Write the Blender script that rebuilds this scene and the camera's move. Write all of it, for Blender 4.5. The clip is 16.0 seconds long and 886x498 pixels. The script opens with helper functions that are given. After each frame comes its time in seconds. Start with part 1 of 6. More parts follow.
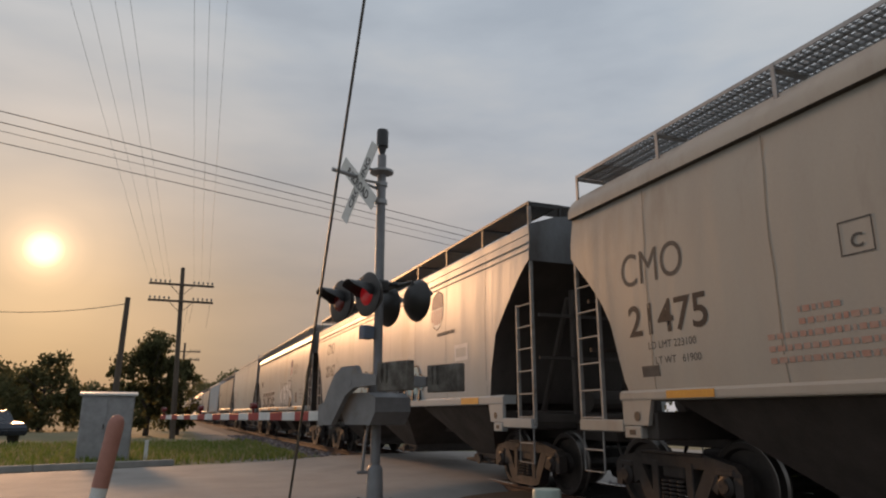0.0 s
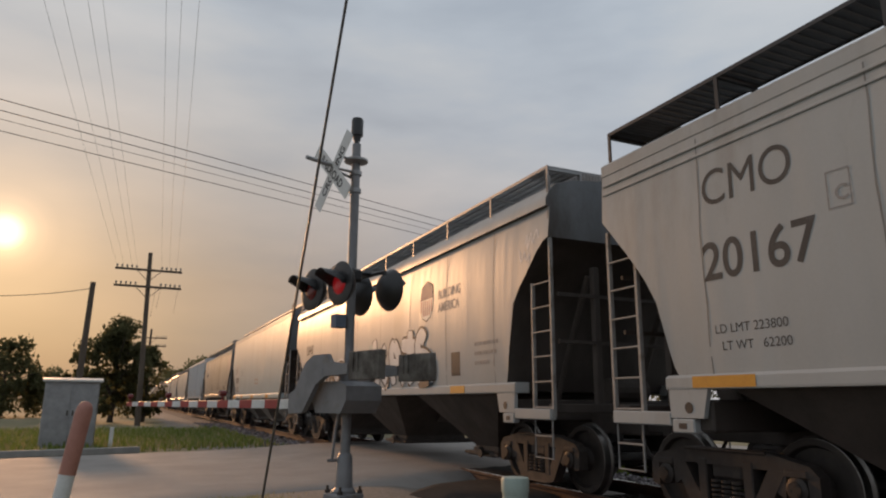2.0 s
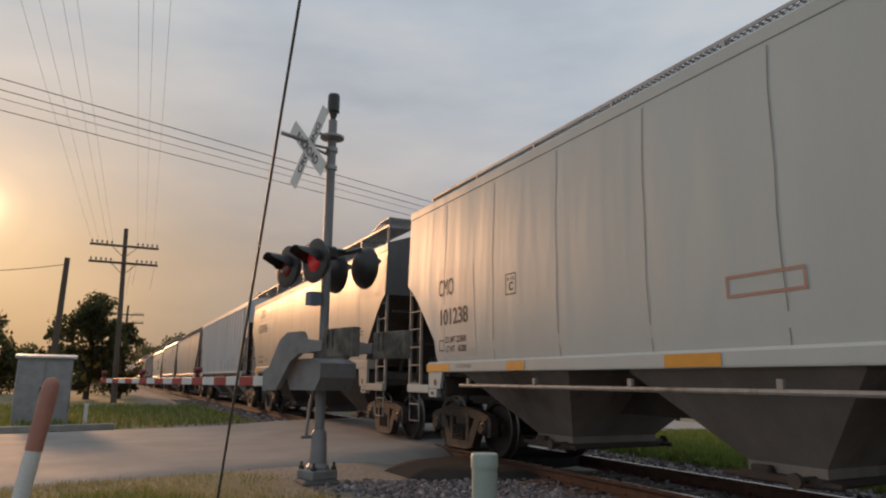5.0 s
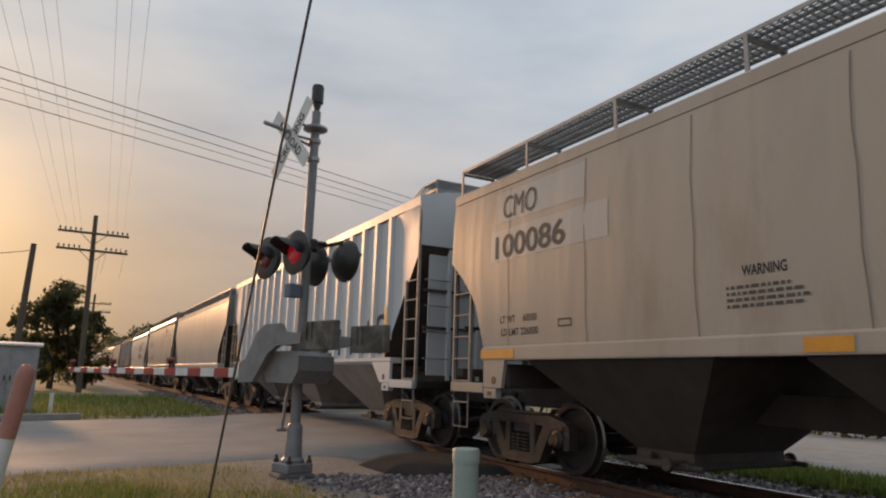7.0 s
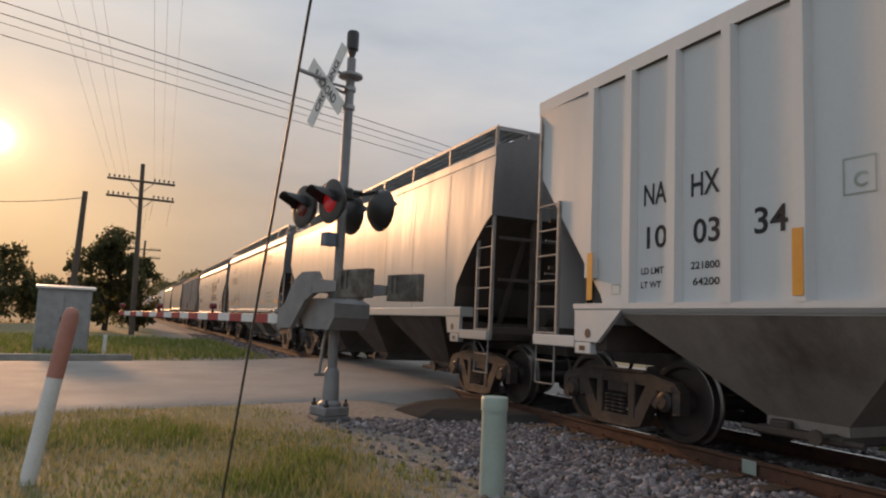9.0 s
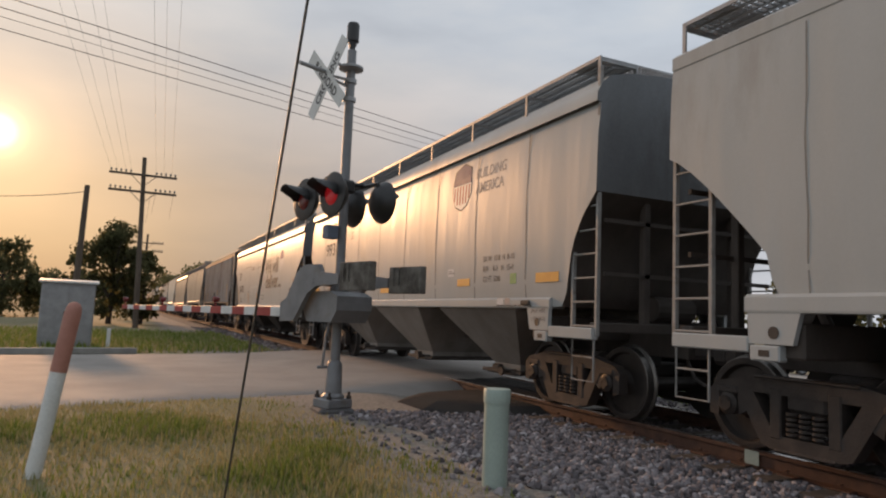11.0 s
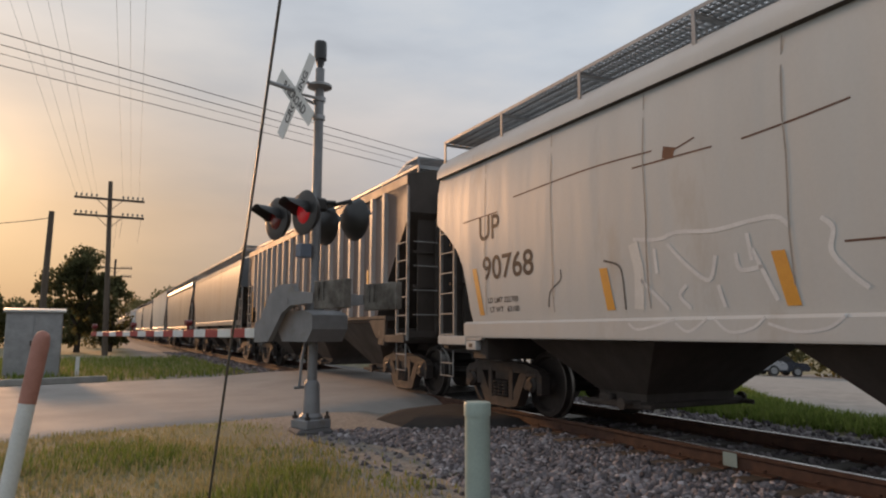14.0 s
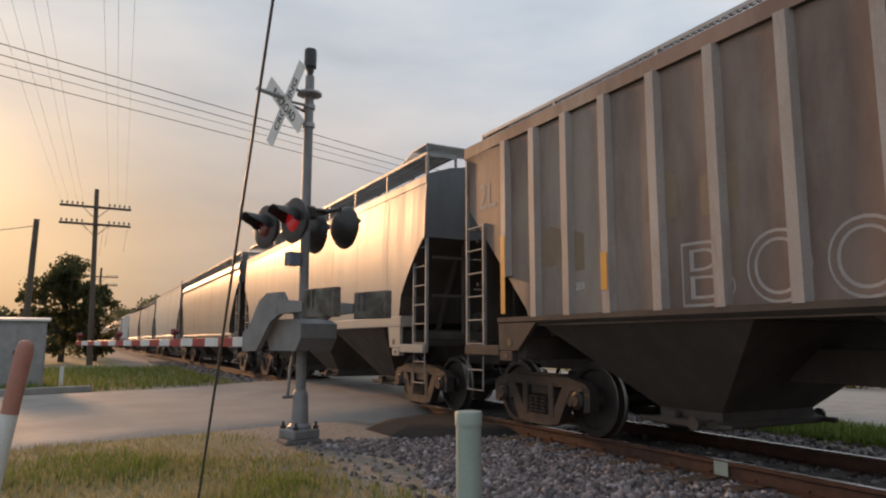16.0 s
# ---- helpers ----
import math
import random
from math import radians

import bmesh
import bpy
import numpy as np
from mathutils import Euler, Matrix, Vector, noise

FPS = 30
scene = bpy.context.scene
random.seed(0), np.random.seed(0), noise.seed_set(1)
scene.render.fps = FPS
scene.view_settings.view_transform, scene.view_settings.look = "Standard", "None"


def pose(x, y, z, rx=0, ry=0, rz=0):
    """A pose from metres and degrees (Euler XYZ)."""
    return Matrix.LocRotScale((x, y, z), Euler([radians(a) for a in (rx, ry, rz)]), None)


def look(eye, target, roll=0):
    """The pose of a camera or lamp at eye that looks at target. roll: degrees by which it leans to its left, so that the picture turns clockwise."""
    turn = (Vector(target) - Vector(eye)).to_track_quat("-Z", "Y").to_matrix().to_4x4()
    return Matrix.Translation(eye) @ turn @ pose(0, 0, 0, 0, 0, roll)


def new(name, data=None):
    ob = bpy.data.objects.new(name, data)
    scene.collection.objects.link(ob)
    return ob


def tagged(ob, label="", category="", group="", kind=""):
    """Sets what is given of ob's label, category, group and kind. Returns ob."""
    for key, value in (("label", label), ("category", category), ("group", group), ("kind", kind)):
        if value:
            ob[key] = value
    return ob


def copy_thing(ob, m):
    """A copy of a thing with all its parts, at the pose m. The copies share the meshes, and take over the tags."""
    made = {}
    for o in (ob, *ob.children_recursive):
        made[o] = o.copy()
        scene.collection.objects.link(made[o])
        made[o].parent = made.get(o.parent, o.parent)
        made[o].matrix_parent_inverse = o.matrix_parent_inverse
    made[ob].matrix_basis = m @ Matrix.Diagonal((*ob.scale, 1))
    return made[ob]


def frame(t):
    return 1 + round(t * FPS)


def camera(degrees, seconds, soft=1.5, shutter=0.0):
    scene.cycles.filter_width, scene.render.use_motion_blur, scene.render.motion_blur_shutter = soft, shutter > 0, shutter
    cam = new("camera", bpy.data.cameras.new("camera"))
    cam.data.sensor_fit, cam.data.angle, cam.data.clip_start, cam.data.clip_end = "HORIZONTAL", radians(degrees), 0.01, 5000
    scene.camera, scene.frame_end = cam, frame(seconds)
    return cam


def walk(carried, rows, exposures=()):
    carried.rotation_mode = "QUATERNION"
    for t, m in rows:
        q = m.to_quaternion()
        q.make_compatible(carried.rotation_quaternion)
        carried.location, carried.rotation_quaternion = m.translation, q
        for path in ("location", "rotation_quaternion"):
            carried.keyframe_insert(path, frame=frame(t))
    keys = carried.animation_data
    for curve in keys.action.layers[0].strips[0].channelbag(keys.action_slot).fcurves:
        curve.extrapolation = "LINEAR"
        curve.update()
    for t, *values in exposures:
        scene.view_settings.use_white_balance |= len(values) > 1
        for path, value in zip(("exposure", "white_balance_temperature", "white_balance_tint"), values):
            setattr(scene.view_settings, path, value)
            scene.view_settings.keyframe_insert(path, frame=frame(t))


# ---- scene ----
from mathutils.bvhtree import BVHTree

cam = camera(66.63, 16.0, soft=2.1)
# t, x, y, z, yaw, pitch, roll about the line of sight
PATH = [
    (0.0, 0.002, -0.006, 1.197, -21.96, 13.74, 0.01),
    (0.5, -0.010, 0.009, 1.181, -22.11, 13.61, 0.24),
    (1.0, -0.053, 0.004, 1.186, -23.03, 13.48, 0.19),
    (1.5, -0.057, -0.003, 1.196, -24.00, 13.22, 0.18),
    (2.0, -0.033, -0.039, 1.199, -24.43, 12.86, 0.44),
    (2.5, 0.003, -0.060, 1.191, -24.49, 12.59, 0.55),
    (3.0, 0.062, -0.092, 1.194, -24.93, 12.25, 0.11),
    (5.5, 0.007, -0.027, 1.193, -26.36, 11.05, 0.89),
    (6.0, -0.035, 0.013, 1.170, -26.20, 11.23, 1.61),
    (6.5, -0.079, 0.015, 1.174, -27.14, 11.21, 1.76),
    (7.0, -0.057, -0.003, 1.177, -28.40, 10.85, 1.73),
    (7.5, -0.009, -0.035, 1.186, -29.02, 9.97, 1.82),
    (8.0, 0.022, -0.043, 1.188, -28.33, 8.75, 2.12),
    (8.5, 0.028, -0.024, 1.190, -26.69, 7.56, 2.44),
    (9.0, 0.030, -0.013, 1.188, -25.04, 6.42, 2.66),
    (11.5, 0.037, -0.011, 1.195, -24.80, 5.48, 2.21),
    (12.0, 0.034, -0.006, 1.195, -24.79, 5.07, 2.01),
    (12.5, 0.041, 0.002, 1.189, -25.48, 4.80, 1.85),
    (13.0, 0.066, 0.013, 1.189, -26.19, 5.08, 1.52),
    (13.5, 0.061, -0.007, 1.196, -26.73, 5.97, 0.89),
    (14.0, 0.024, -0.010, 1.192, -27.12, 7.00, 0.17),
    (14.5, -0.029, 0.018, 1.185, -27.34, 7.64, -0.16),
    (15.0, -0.033, 0.021, 1.189, -27.32, 7.84, -0.16),
    (15.5, -0.011, 0.007, 1.192, -27.46, 7.89, -0.02),
    (16.0, 0.024, 0.032, 1.189, -28.09, 7.76, 0.12),
]

walk(cam, [(t, pose(x, y, z, 0, 0, yaw) @ pose(0, 0, 0, 90 + pitch) @ pose(0, 0, 0, 0, 0, roll)) for t, x, y, z, yaw, pitch, roll in PATH],
     [(0, 0.12), (3, 0.19), (5.5, 0.24), (8, 0.44), (9, 0.46), (12.5, 0.46), (14.5, 0.48), (16, 0.55)])

# ---------------------------------------------------------------- light
SUN = Vector((-0.160, 0.966, 0.204)).normalized()
sun = new("sun", bpy.data.lights.new("sun", "SUN"))
sun.data.energy, sun.data.angle, sun.data.color = 2.0, radians(6.0), (1.0, 0.52, 0.24)
sun.matrix_world = look(SUN * 100, (0, 0, 0))


def make_world():
    w = bpy.data.worlds.new("hazy_evening_sky")
    scene.world = w
    w.use_nodes = True
    nt = w.node_tree
    nt.nodes.clear()
    N, L = nt.nodes.new, nt.links.new
    co = N("ShaderNodeTexCoord")
    sky = N("ShaderNodeTexSky")
    sky.sky_type, sky.sun_disc = "NISHITA", False
    sky.sun_elevation, sky.sun_rotation = math.asin(SUN.z), math.atan2(SUN.x, SUN.y)
    sky.dust_density, sky.air_density = 4.0, 1.2
    dot = N("ShaderNodeVectorMath")
    dot.operation = "DOT_PRODUCT"
    dot.inputs[1].default_value = SUN
    L(co.outputs["Generated"], dot.inputs[0])
    ang = N("ShaderNodeMath")
    ang.operation = "ARCCOSINE"
    ang.use_clamp = False
    L(dot.outputs["Value"], ang.inputs[0])
    # haze tone by the angle from the sun
    near = N("ShaderNodeValToRGB")
    near.color_ramp.interpolation = "B_SPLINE"
    scale = N("ShaderNodeMath")
    scale.operation = "MULTIPLY"
    scale.inputs[1].default_value = 1 / math.pi
    L(ang.outputs[0], scale.inputs[0])
    L(scale.outputs[0], near.inputs[0])
    ramp(near, [(0.0, (0.205, 0.135, 0.096)), (0.035, (0.20, 0.136, 0.103)), (0.09, (0.238, 0.174, 0.138)), (0.16, (0.305, 0.250, 0.225)),
                (0.25, (0.42, 0.39, 0.385)), (0.38, (0.465, 0.485, 0.515)), (0.55, (0.42, 0.45, 0.495)), (1.0, (0.22, 0.245, 0.29))])
    sep = N("ShaderNodeSeparateXYZ")
    L(co.outputs["Generated"], sep.inputs[0])
    high = N("ShaderNodeValToRGB")
    L(sep.outputs["Z"], high.inputs[0])
    ramp(high, [(0.0, (0, 0, 0)), (0.16, (0.1, 0.1, 0.1)), (0.38, (0.66, 0.66, 0.66)), (0.62, (1, 1, 1))])
    up = N("ShaderNodeMixRGB")
    up.inputs[2].default_value = (0.43, 0.475, 0.52, 1)
    L(high.outputs[0], up.inputs[0])
    L(near.outputs[0], up.inputs[1])
    # clouds, stretched along the horizon
    mp = N("ShaderNodeMapping")
    mp.inputs["Scale"].default_value = (1.6, 1.6, 5.5)
    mp.inputs["Rotation"].default_value = (0.25, 0.35, 0.3)
    L(co.outputs["Generated"], mp.inputs[0])
    nz = N("ShaderNodeTexNoise")
    nz.inputs["Scale"].default_value, nz.inputs["Detail"].default_value, nz.inputs["Roughness"].default_value = 1.7, 6.0, 0.5
    L(mp.outputs[0], nz.inputs[0])
    cl = N("ShaderNodeValToRGB")
    ramp(cl, [(0.32, (0.72, 0.76, 0.83)), (0.45, (0.90, 0.93, 0.98)), (0.55, (1.06, 1.04, 1.03)), (0.68, (1.24, 1.17, 1.12))])
    L(nz.outputs[0], cl.inputs[0])
    mul = N("ShaderNodeMixRGB")
    mul.blend_type = "MULTIPLY"
    mul.inputs[0].default_value = 0.7
    L(up.outputs[0], mul.inputs[1])
    L(cl.outputs[0], mul.inputs[2])
    # the sun seen through haze: a small core and its halo
    core = N("ShaderNodeValToRGB")
    L(scale.outputs[0], core.inputs[0])
    core.color_ramp.interpolation = "EASE"
    ramp(core, [(0.0, (3.6, 2.7, 1.7)), (0.0025, (2.2, 1.5, 0.9)), (0.0055, (0.85, 0.52, 0.27)), (0.010, (0.32, 0.185, 0.092)), (0.019, (0.125, 0.068, 0.03)), (0.04, (0.035, 0.015, 0.005)), (0.1, (0, 0, 0))])
    add = N("ShaderNodeMixRGB")
    add.blend_type = "ADD"
    add.inputs[0].default_value = 1
    L(mul.outputs[0], add.inputs[1])
    L(core.outputs[0], add.inputs[2])
    b1, b2, s = N("ShaderNodeBackground"), N("ShaderNodeBackground"), N("ShaderNodeAddShader")
    L(add.outputs[0], b1.inputs[0])
    L(sky.outputs[0], b2.inputs[0])
    b1.inputs[1].default_value, b2.inputs[1].default_value = 0.98, 0.005
    out = N("ShaderNodeOutputWorld")
    L(b1.outputs[0], s.inputs[0])
    L(b2.outputs[0], s.inputs[1])
    L(s.outputs[0], out.inputs[0])


def ramp(node, stops):
    el = node.color_ramp.elements
    while len(el) > 1:
        el.remove(el[-1])
    for i, (p, c) in enumerate(stops):
        e = el[0] if i == 0 else el.new(p)
        e.position, e.color = p, (*c, 1)


make_world()

# ---------------------------------------------------------------- materials


def mat(name, a, b=None, rough=0.6, metal=0.0, scale=3.0, fine=60.0, bump=0.15, streak=0.0, dirt=None, dirt_amount=0.0, per_object=0.0, spec=0.5, rough_var=0.12, grain=0.35, dent=0.0):
    """A surface of colour a mottled with b; fine grain in its relief; streak stretches stains downwards; dirt lies over it in patches."""
    b = b or tuple(c * 0.8 for c in a)
    m = bpy.data.materials.new(name)
    m.use_nodes = True
    nt = m.node_tree
    N, L = nt.nodes.new, nt.links.new
    bs = nt.nodes["Principled BSDF"]
    bs.inputs["Metallic"].default_value = metal
    bs.inputs["Specular IOR Level"].default_value = spec
    co = N("ShaderNodeTexCoord")
    mp = N("ShaderNodeMapping")
    mp.inputs["Scale"].default_value = (1, 1, 1 - 0.85 * streak)
    L(co.outputs["Object"], mp.inputs[0])
    n1 = N("ShaderNodeTexNoise")
    n1.inputs["Scale"].default_value, n1.inputs["Detail"].default_value, n1.inputs["Roughness"].default_value = scale, 6, 0.6
    L(mp.outputs[0], n1.inputs["Vector"])
    r1 = N("ShaderNodeMapRange")
    r1.inputs[1].default_value, r1.inputs[2].default_value = 0.3, 0.7
    L(n1.outputs[0], r1.inputs[0])
    mx = N("ShaderNodeMixRGB")
    mx.inputs[1].default_value, mx.inputs[2].default_value = (*a, 1), (*b, 1)
    L(r1.outputs[0], mx.inputs[0])
    col = mx.outputs[0]
    n2 = N("ShaderNodeTexNoise")
    n2.inputs["Scale"].default_value, n2.inputs["Detail"].default_value = fine, 3
    L(co.outputs["Object"], n2.inputs["Vector"])
    g = N("ShaderNodeMixRGB")
    g.blend_type = "MULTIPLY"
    g.inputs[0].default_value = grain
    L(col, g.inputs[1])
    gr = N("ShaderNodeMapRange")
    gr.inputs[3].default_value, gr.inputs[4].default_value = 0.55, 1.3
    L(n2.outputs[0], gr.inputs[0])
    L(gr.outputs[0], g.inputs[2])
    col = g.outputs[0]
    if dirt:
        n3 = N("ShaderNodeTexNoise")
        n3.inputs["Scale"].default_value, n3.inputs["Detail"].default_value, n3.inputs["Roughness"].default_value = scale * 0.45, 9, 0.68
        L(mp.outputs[0], n3.inputs["Vector"])
        r3 = N("ShaderNodeMapRange")
        r3.inputs[1].default_value, r3.inputs[2].default_value = 0.62 - 0.3 * dirt_amount, 0.78 - 0.2 * dirt_amount
        L(n3.outputs[0], r3.inputs[0])
        d = N("ShaderNodeMixRGB")
        d.inputs[2].default_value = (*dirt, 1)
        L(r3.outputs[0], d.inputs[0])
        L(col, d.inputs[1])
        col = d.outputs[0]
    if per_object:
        oi = N("ShaderNodeObjectInfo")
        mr = N("ShaderNodeMapRange")
        mr.inputs[3].default_value, mr.inputs[4].default_value = 1 - per_object, 1 + per_object
        L(oi.outputs["Random"], mr.inputs[0])
        p = N("ShaderNodeMixRGB")
        p.blend_type = "MULTIPLY"
        p.inputs[0].default_value = 1
        L(col, p.inputs[1])
        L(mr.outputs[0], p.inputs[2])
        col = p.outputs[0]
    L(col, bs.inputs["Base Color"])
    rr = N("ShaderNodeMapRange")
    rr.inputs[3].default_value, rr.inputs[4].default_value = max(0.03, rough - rough_var), min(1, rough + rough_var)
    L(n1.outputs[0], rr.inputs[0])
    L(rr.outputs[0], bs.inputs["Roughness"])
    bp = N("ShaderNodeBump")
    bp.inputs["Strength"].default_value, bp.inputs["Distance"].default_value = bump, 0.01
    L(n2.outputs[0], bp.inputs["Height"])
    if dent:
        # shallow buckles in sheet metal, taller than wide
        dm = N("ShaderNodeMapping")
        dm.inputs["Scale"].default_value = (1, 1.5, 0.28)
        L(co.outputs["Object"], dm.inputs[0])
        dn = N("ShaderNodeTexNoise")
        dn.inputs["Scale"].default_value, dn.inputs["Detail"].default_value = 1.1, 2
        L(dm.outputs[0], dn.inputs["Vector"])
        bd = N("ShaderNodeBump")
        bd.inputs["Strength"].default_value, bd.inputs["Distance"].default_value = 1.0, dent
        L(dn.outputs[0], bd.inputs["Height"])
        L(bd.outputs[0], bp.inputs["Normal"])
    L(bp.outputs[0], bs.inputs["Normal"])
    return m


def glow(name, color, strength):
    m = bpy.data.materials.new(name)
    m.use_nodes = True
    bs = m.node_tree.nodes["Principled BSDF"]
    bs.inputs["Base Color"].default_value = (*[c * 0.5 for c in color], 1)
    bs.inputs["Emission Color"].default_value = (*color, 1)
    bs.inputs["Emission Strength"].default_value = strength
    bs.inputs["Roughness"].default_value = 0.3
    return m


def island_mat(name, colors, rough=0.85, translucent=0.0):
    """A colour for each island of a mesh, out of a ramp."""
    m = bpy.data.materials.new(name)
    m.use_nodes = True
    nt = m.node_tree
    N, L = nt.nodes.new, nt.links.new
    bs = nt.nodes["Principled BSDF"]
    ge = N("ShaderNodeNewGeometry")
    rp = N("ShaderNodeValToRGB")
    L(ge.outputs["Random Per Island"], rp.inputs[0])
    ramp(rp, [(i / (len(colors) - 1), c) for i, c in enumerate(colors)])
    L(rp.outputs[0], bs.inputs["Base Color"])
    bs.inputs["Roughness"].default_value = rough
    bs.inputs["Specular IOR Level"].default_value = 0.25
    if translucent:
        tr, mxs = N("ShaderNodeBsdfTranslucent"), N("ShaderNodeMixShader")
        L(rp.outputs[0], tr.inputs[0])
        mxs.inputs[0].default_value = translucent
        L(bs.outputs[0], mxs.inputs[1])
        L(tr.outputs[0], mxs.inputs[2])
        L(mxs.outputs[0], nt.nodes["Material Output"].inputs[0])
    return m


M_ASPHALT = mat("worn_asphalt", (0.32, 0.29, 0.265), (0.25, 0.225, 0.205), rough=0.78, spec=0.3, scale=0.8, fine=120, bump=0.5, dirt=(0.32, 0.295, 0.27), dirt_amount=0.25)
M_APRON = mat("dark_asphalt", (0.032, 0.029, 0.028), (0.05, 0.046, 0.043), rough=0.95, spec=0.1, scale=2, fine=90, bump=0.5)
M_CONCRETE = mat("weathered_concrete", (0.33, 0.31, 0.28), (0.22, 0.21, 0.19), rough=0.85, scale=2.5, fine=70, bump=0.3)
M_STONE = island_mat("ballast_stone", [(0.05, 0.044, 0.046), (0.145, 0.13, 0.136), (0.26, 0.23, 0.235), (0.085, 0.073, 0.076), (0.19, 0.165, 0.165), (0.40, 0.37, 0.375)])
M_GRIT = mat("ballast_grit", (0.13, 0.125, 0.125), (0.08, 0.075, 0.075), rough=0.95, scale=6, fine=45, bump=1.0)
M_TIE = mat("creosoted_timber", (0.055, 0.042, 0.034), (0.10, 0.085, 0.07), rough=0.85, scale=5, fine=60, bump=0.5, per_object=0.3)
M_RAIL = mat("rusty_rail_steel", (0.115, 0.055, 0.034), (0.07, 0.036, 0.025), rough=0.7, metal=0.3, scale=7, fine=60, bump=0.3)
M_RAILTOP = mat("polished_rail_head", (0.42, 0.40, 0.38), (0.33, 0.31, 0.29), rough=0.28, metal=1.0, scale=4, fine=80, bump=0.05)
M_GALV = mat("galvanised_steel", (0.36, 0.36, 0.36), (0.27, 0.27, 0.27), rough=0.5, metal=0.6, scale=5, fine=80, bump=0.1)
M_GREYPAINT = mat("grey_aluminium_paint", (0.24, 0.24, 0.245), (0.18, 0.18, 0.185), rough=0.5, metal=0.2, scale=4, fine=60, bump=0.1, dirt=(0.16, 0.13, 0.10), dirt_amount=0.2)
M_BLACK = mat("black_paint", (0.018, 0.017, 0.017), (0.03, 0.028, 0.027), rough=0.45, scale=6, fine=60, bump=0.1)
M_RUSTPLATE = mat("rusted_counterweight", (0.22, 0.205, 0.18), (0.085, 0.07, 0.055), rough=0.75, scale=7, fine=50, bump=0.3, dirt=(0.05, 0.04, 0.032), dirt_amount=0.65)
M_WHITE = mat("white_sheeting", (0.70, 0.70, 0.68), (0.60, 0.60, 0.57), rough=0.45, scale=5, fine=60, bump=0.05, dirt=(0.35, 0.30, 0.25), dirt_amount=0.1)
M_RED = mat("red_sheeting", (0.36, 0.035, 0.03), (0.28, 0.03, 0.028), rough=0.45, scale=5, fine=60, bump=0.05)
M_FADED = mat("faded_red_paint", (0.42, 0.19, 0.14), (0.35, 0.15, 0.11), rough=0.6, scale=9, fine=70, bump=0.1)
M_PLASTIC = mat("grey_green_plastic", (0.35, 0.42, 0.37), (0.30, 0.36, 0.32), rough=0.5, scale=4, fine=60, bump=0.05, dirt=(0.2, 0.18, 0.14), dirt_amount=0.1)
M_WOODPOLE = mat("weathered_pole_wood", (0.085, 0.062, 0.045), (0.13, 0.10, 0.075), rough=0.9, scale=3, fine=50, bump=0.5, streak=0.9)
M_WIRE = mat("dark_cable", (0.03, 0.028, 0.026), rough=0.6, scale=9, bump=0.0)
M_GUY = mat("stranded_guy_wire", (0.12, 0.115, 0.11), (0.08, 0.075, 0.07), rough=0.5, metal=0.5, scale=40, fine=300, bump=0.3)
M_GLASSINS = mat("insulator_glass", (0.10, 0.12, 0.11), rough=0.15, scale=9, bump=0.0)
M_LENS = glow("lit_red_lens", (0.8, 0.02, 0.03), 0.10)
M_LENSOFF = mat("unlit_red_lens", (0.16, 0.014, 0.012), rough=0.2, scale=9, bump=0.0)
M_BARK = mat("bark", (0.06, 0.045, 0.034), (0.04, 0.03, 0.022), rough=0.95, scale=6, fine=40, bump=0.8)
M_LEAF = island_mat("leaves", [(0.085, 0.085, 0.04), (0.11, 0.11, 0.05), (0.15, 0.14, 0.07)], translucent=0.75)
M_FARLEAF = island_mat("far_leaves", [(0.08, 0.09, 0.045), (0.11, 0.12, 0.06), (0.14, 0.14, 0.075)], translucent=0.5)
M_GRASS = island_mat("dry_grass", [(0.31, 0.265, 0.135), (0.37, 0.32, 0.17), (0.26, 0.25, 0.10), (0.42, 0.365, 0.21)], translucent=0.45)
M_GREEN = island_mat("green_grass", [(0.12, 0.17, 0.035), (0.17, 0.22, 0.05), (0.22, 0.25, 0.07)], translucent=0.5)
M_CAST = mat("grimy_cast_steel", (0.06, 0.049, 0.043), (0.042, 0.035, 0.031), rough=0.7, metal=0.25, scale=5, fine=50, bump=0.4, dirt=(0.09, 0.07, 0.058), dirt_amount=0.3)
M_WHEEL = mat("wheel_steel", (0.055, 0.045, 0.039), (0.038, 0.032, 0.029), rough=0.6, metal=0.4, scale=6, fine=50, bump=0.2)
M_TREAD = mat("worn_wheel_rim", (0.20, 0.185, 0.17), (0.14, 0.13, 0.12), rough=0.38, metal=0.9, scale=6, fine=50, bump=0.1)
# grimy underframe colour; on the bodies' slope sheets it also holds their shade
M_UNDER = mat("grimy_shaded_underframe", (0.092, 0.076, 0.066), (0.062, 0.052, 0.045), rough=0.75, scale=2.5, fine=40, bump=0.2, streak=0.5, spec=0.25)
M_UNDERPALE = mat("dusty_hopper_bay_paint", (0.30, 0.27, 0.24), (0.21, 0.185, 0.16), rough=0.7, scale=1.6, fine=40, bump=0.15, streak=0.6, dirt=(0.11, 0.092, 0.08), dirt_amount=0.3)
M_YELLOW = mat("yellow_reflector", (0.62, 0.30, 0.03), (0.55, 0.25, 0.03), rough=0.45, scale=6, fine=60, bump=0.03)
M_LADDER = mat("grey_ladder_paint", (0.32, 0.31, 0.29), (0.22, 0.21, 0.20), rough=0.6, scale=7, fine=60, bump=0.1, dirt=(0.12, 0.09, 0.07), dirt_amount=0.3)
M_INK = mat("faded_black_stencil", (0.07, 0.068, 0.066), (0.11, 0.105, 0.10), rough=0.6, scale=7, fine=50, bump=0.0, spec=0.12)
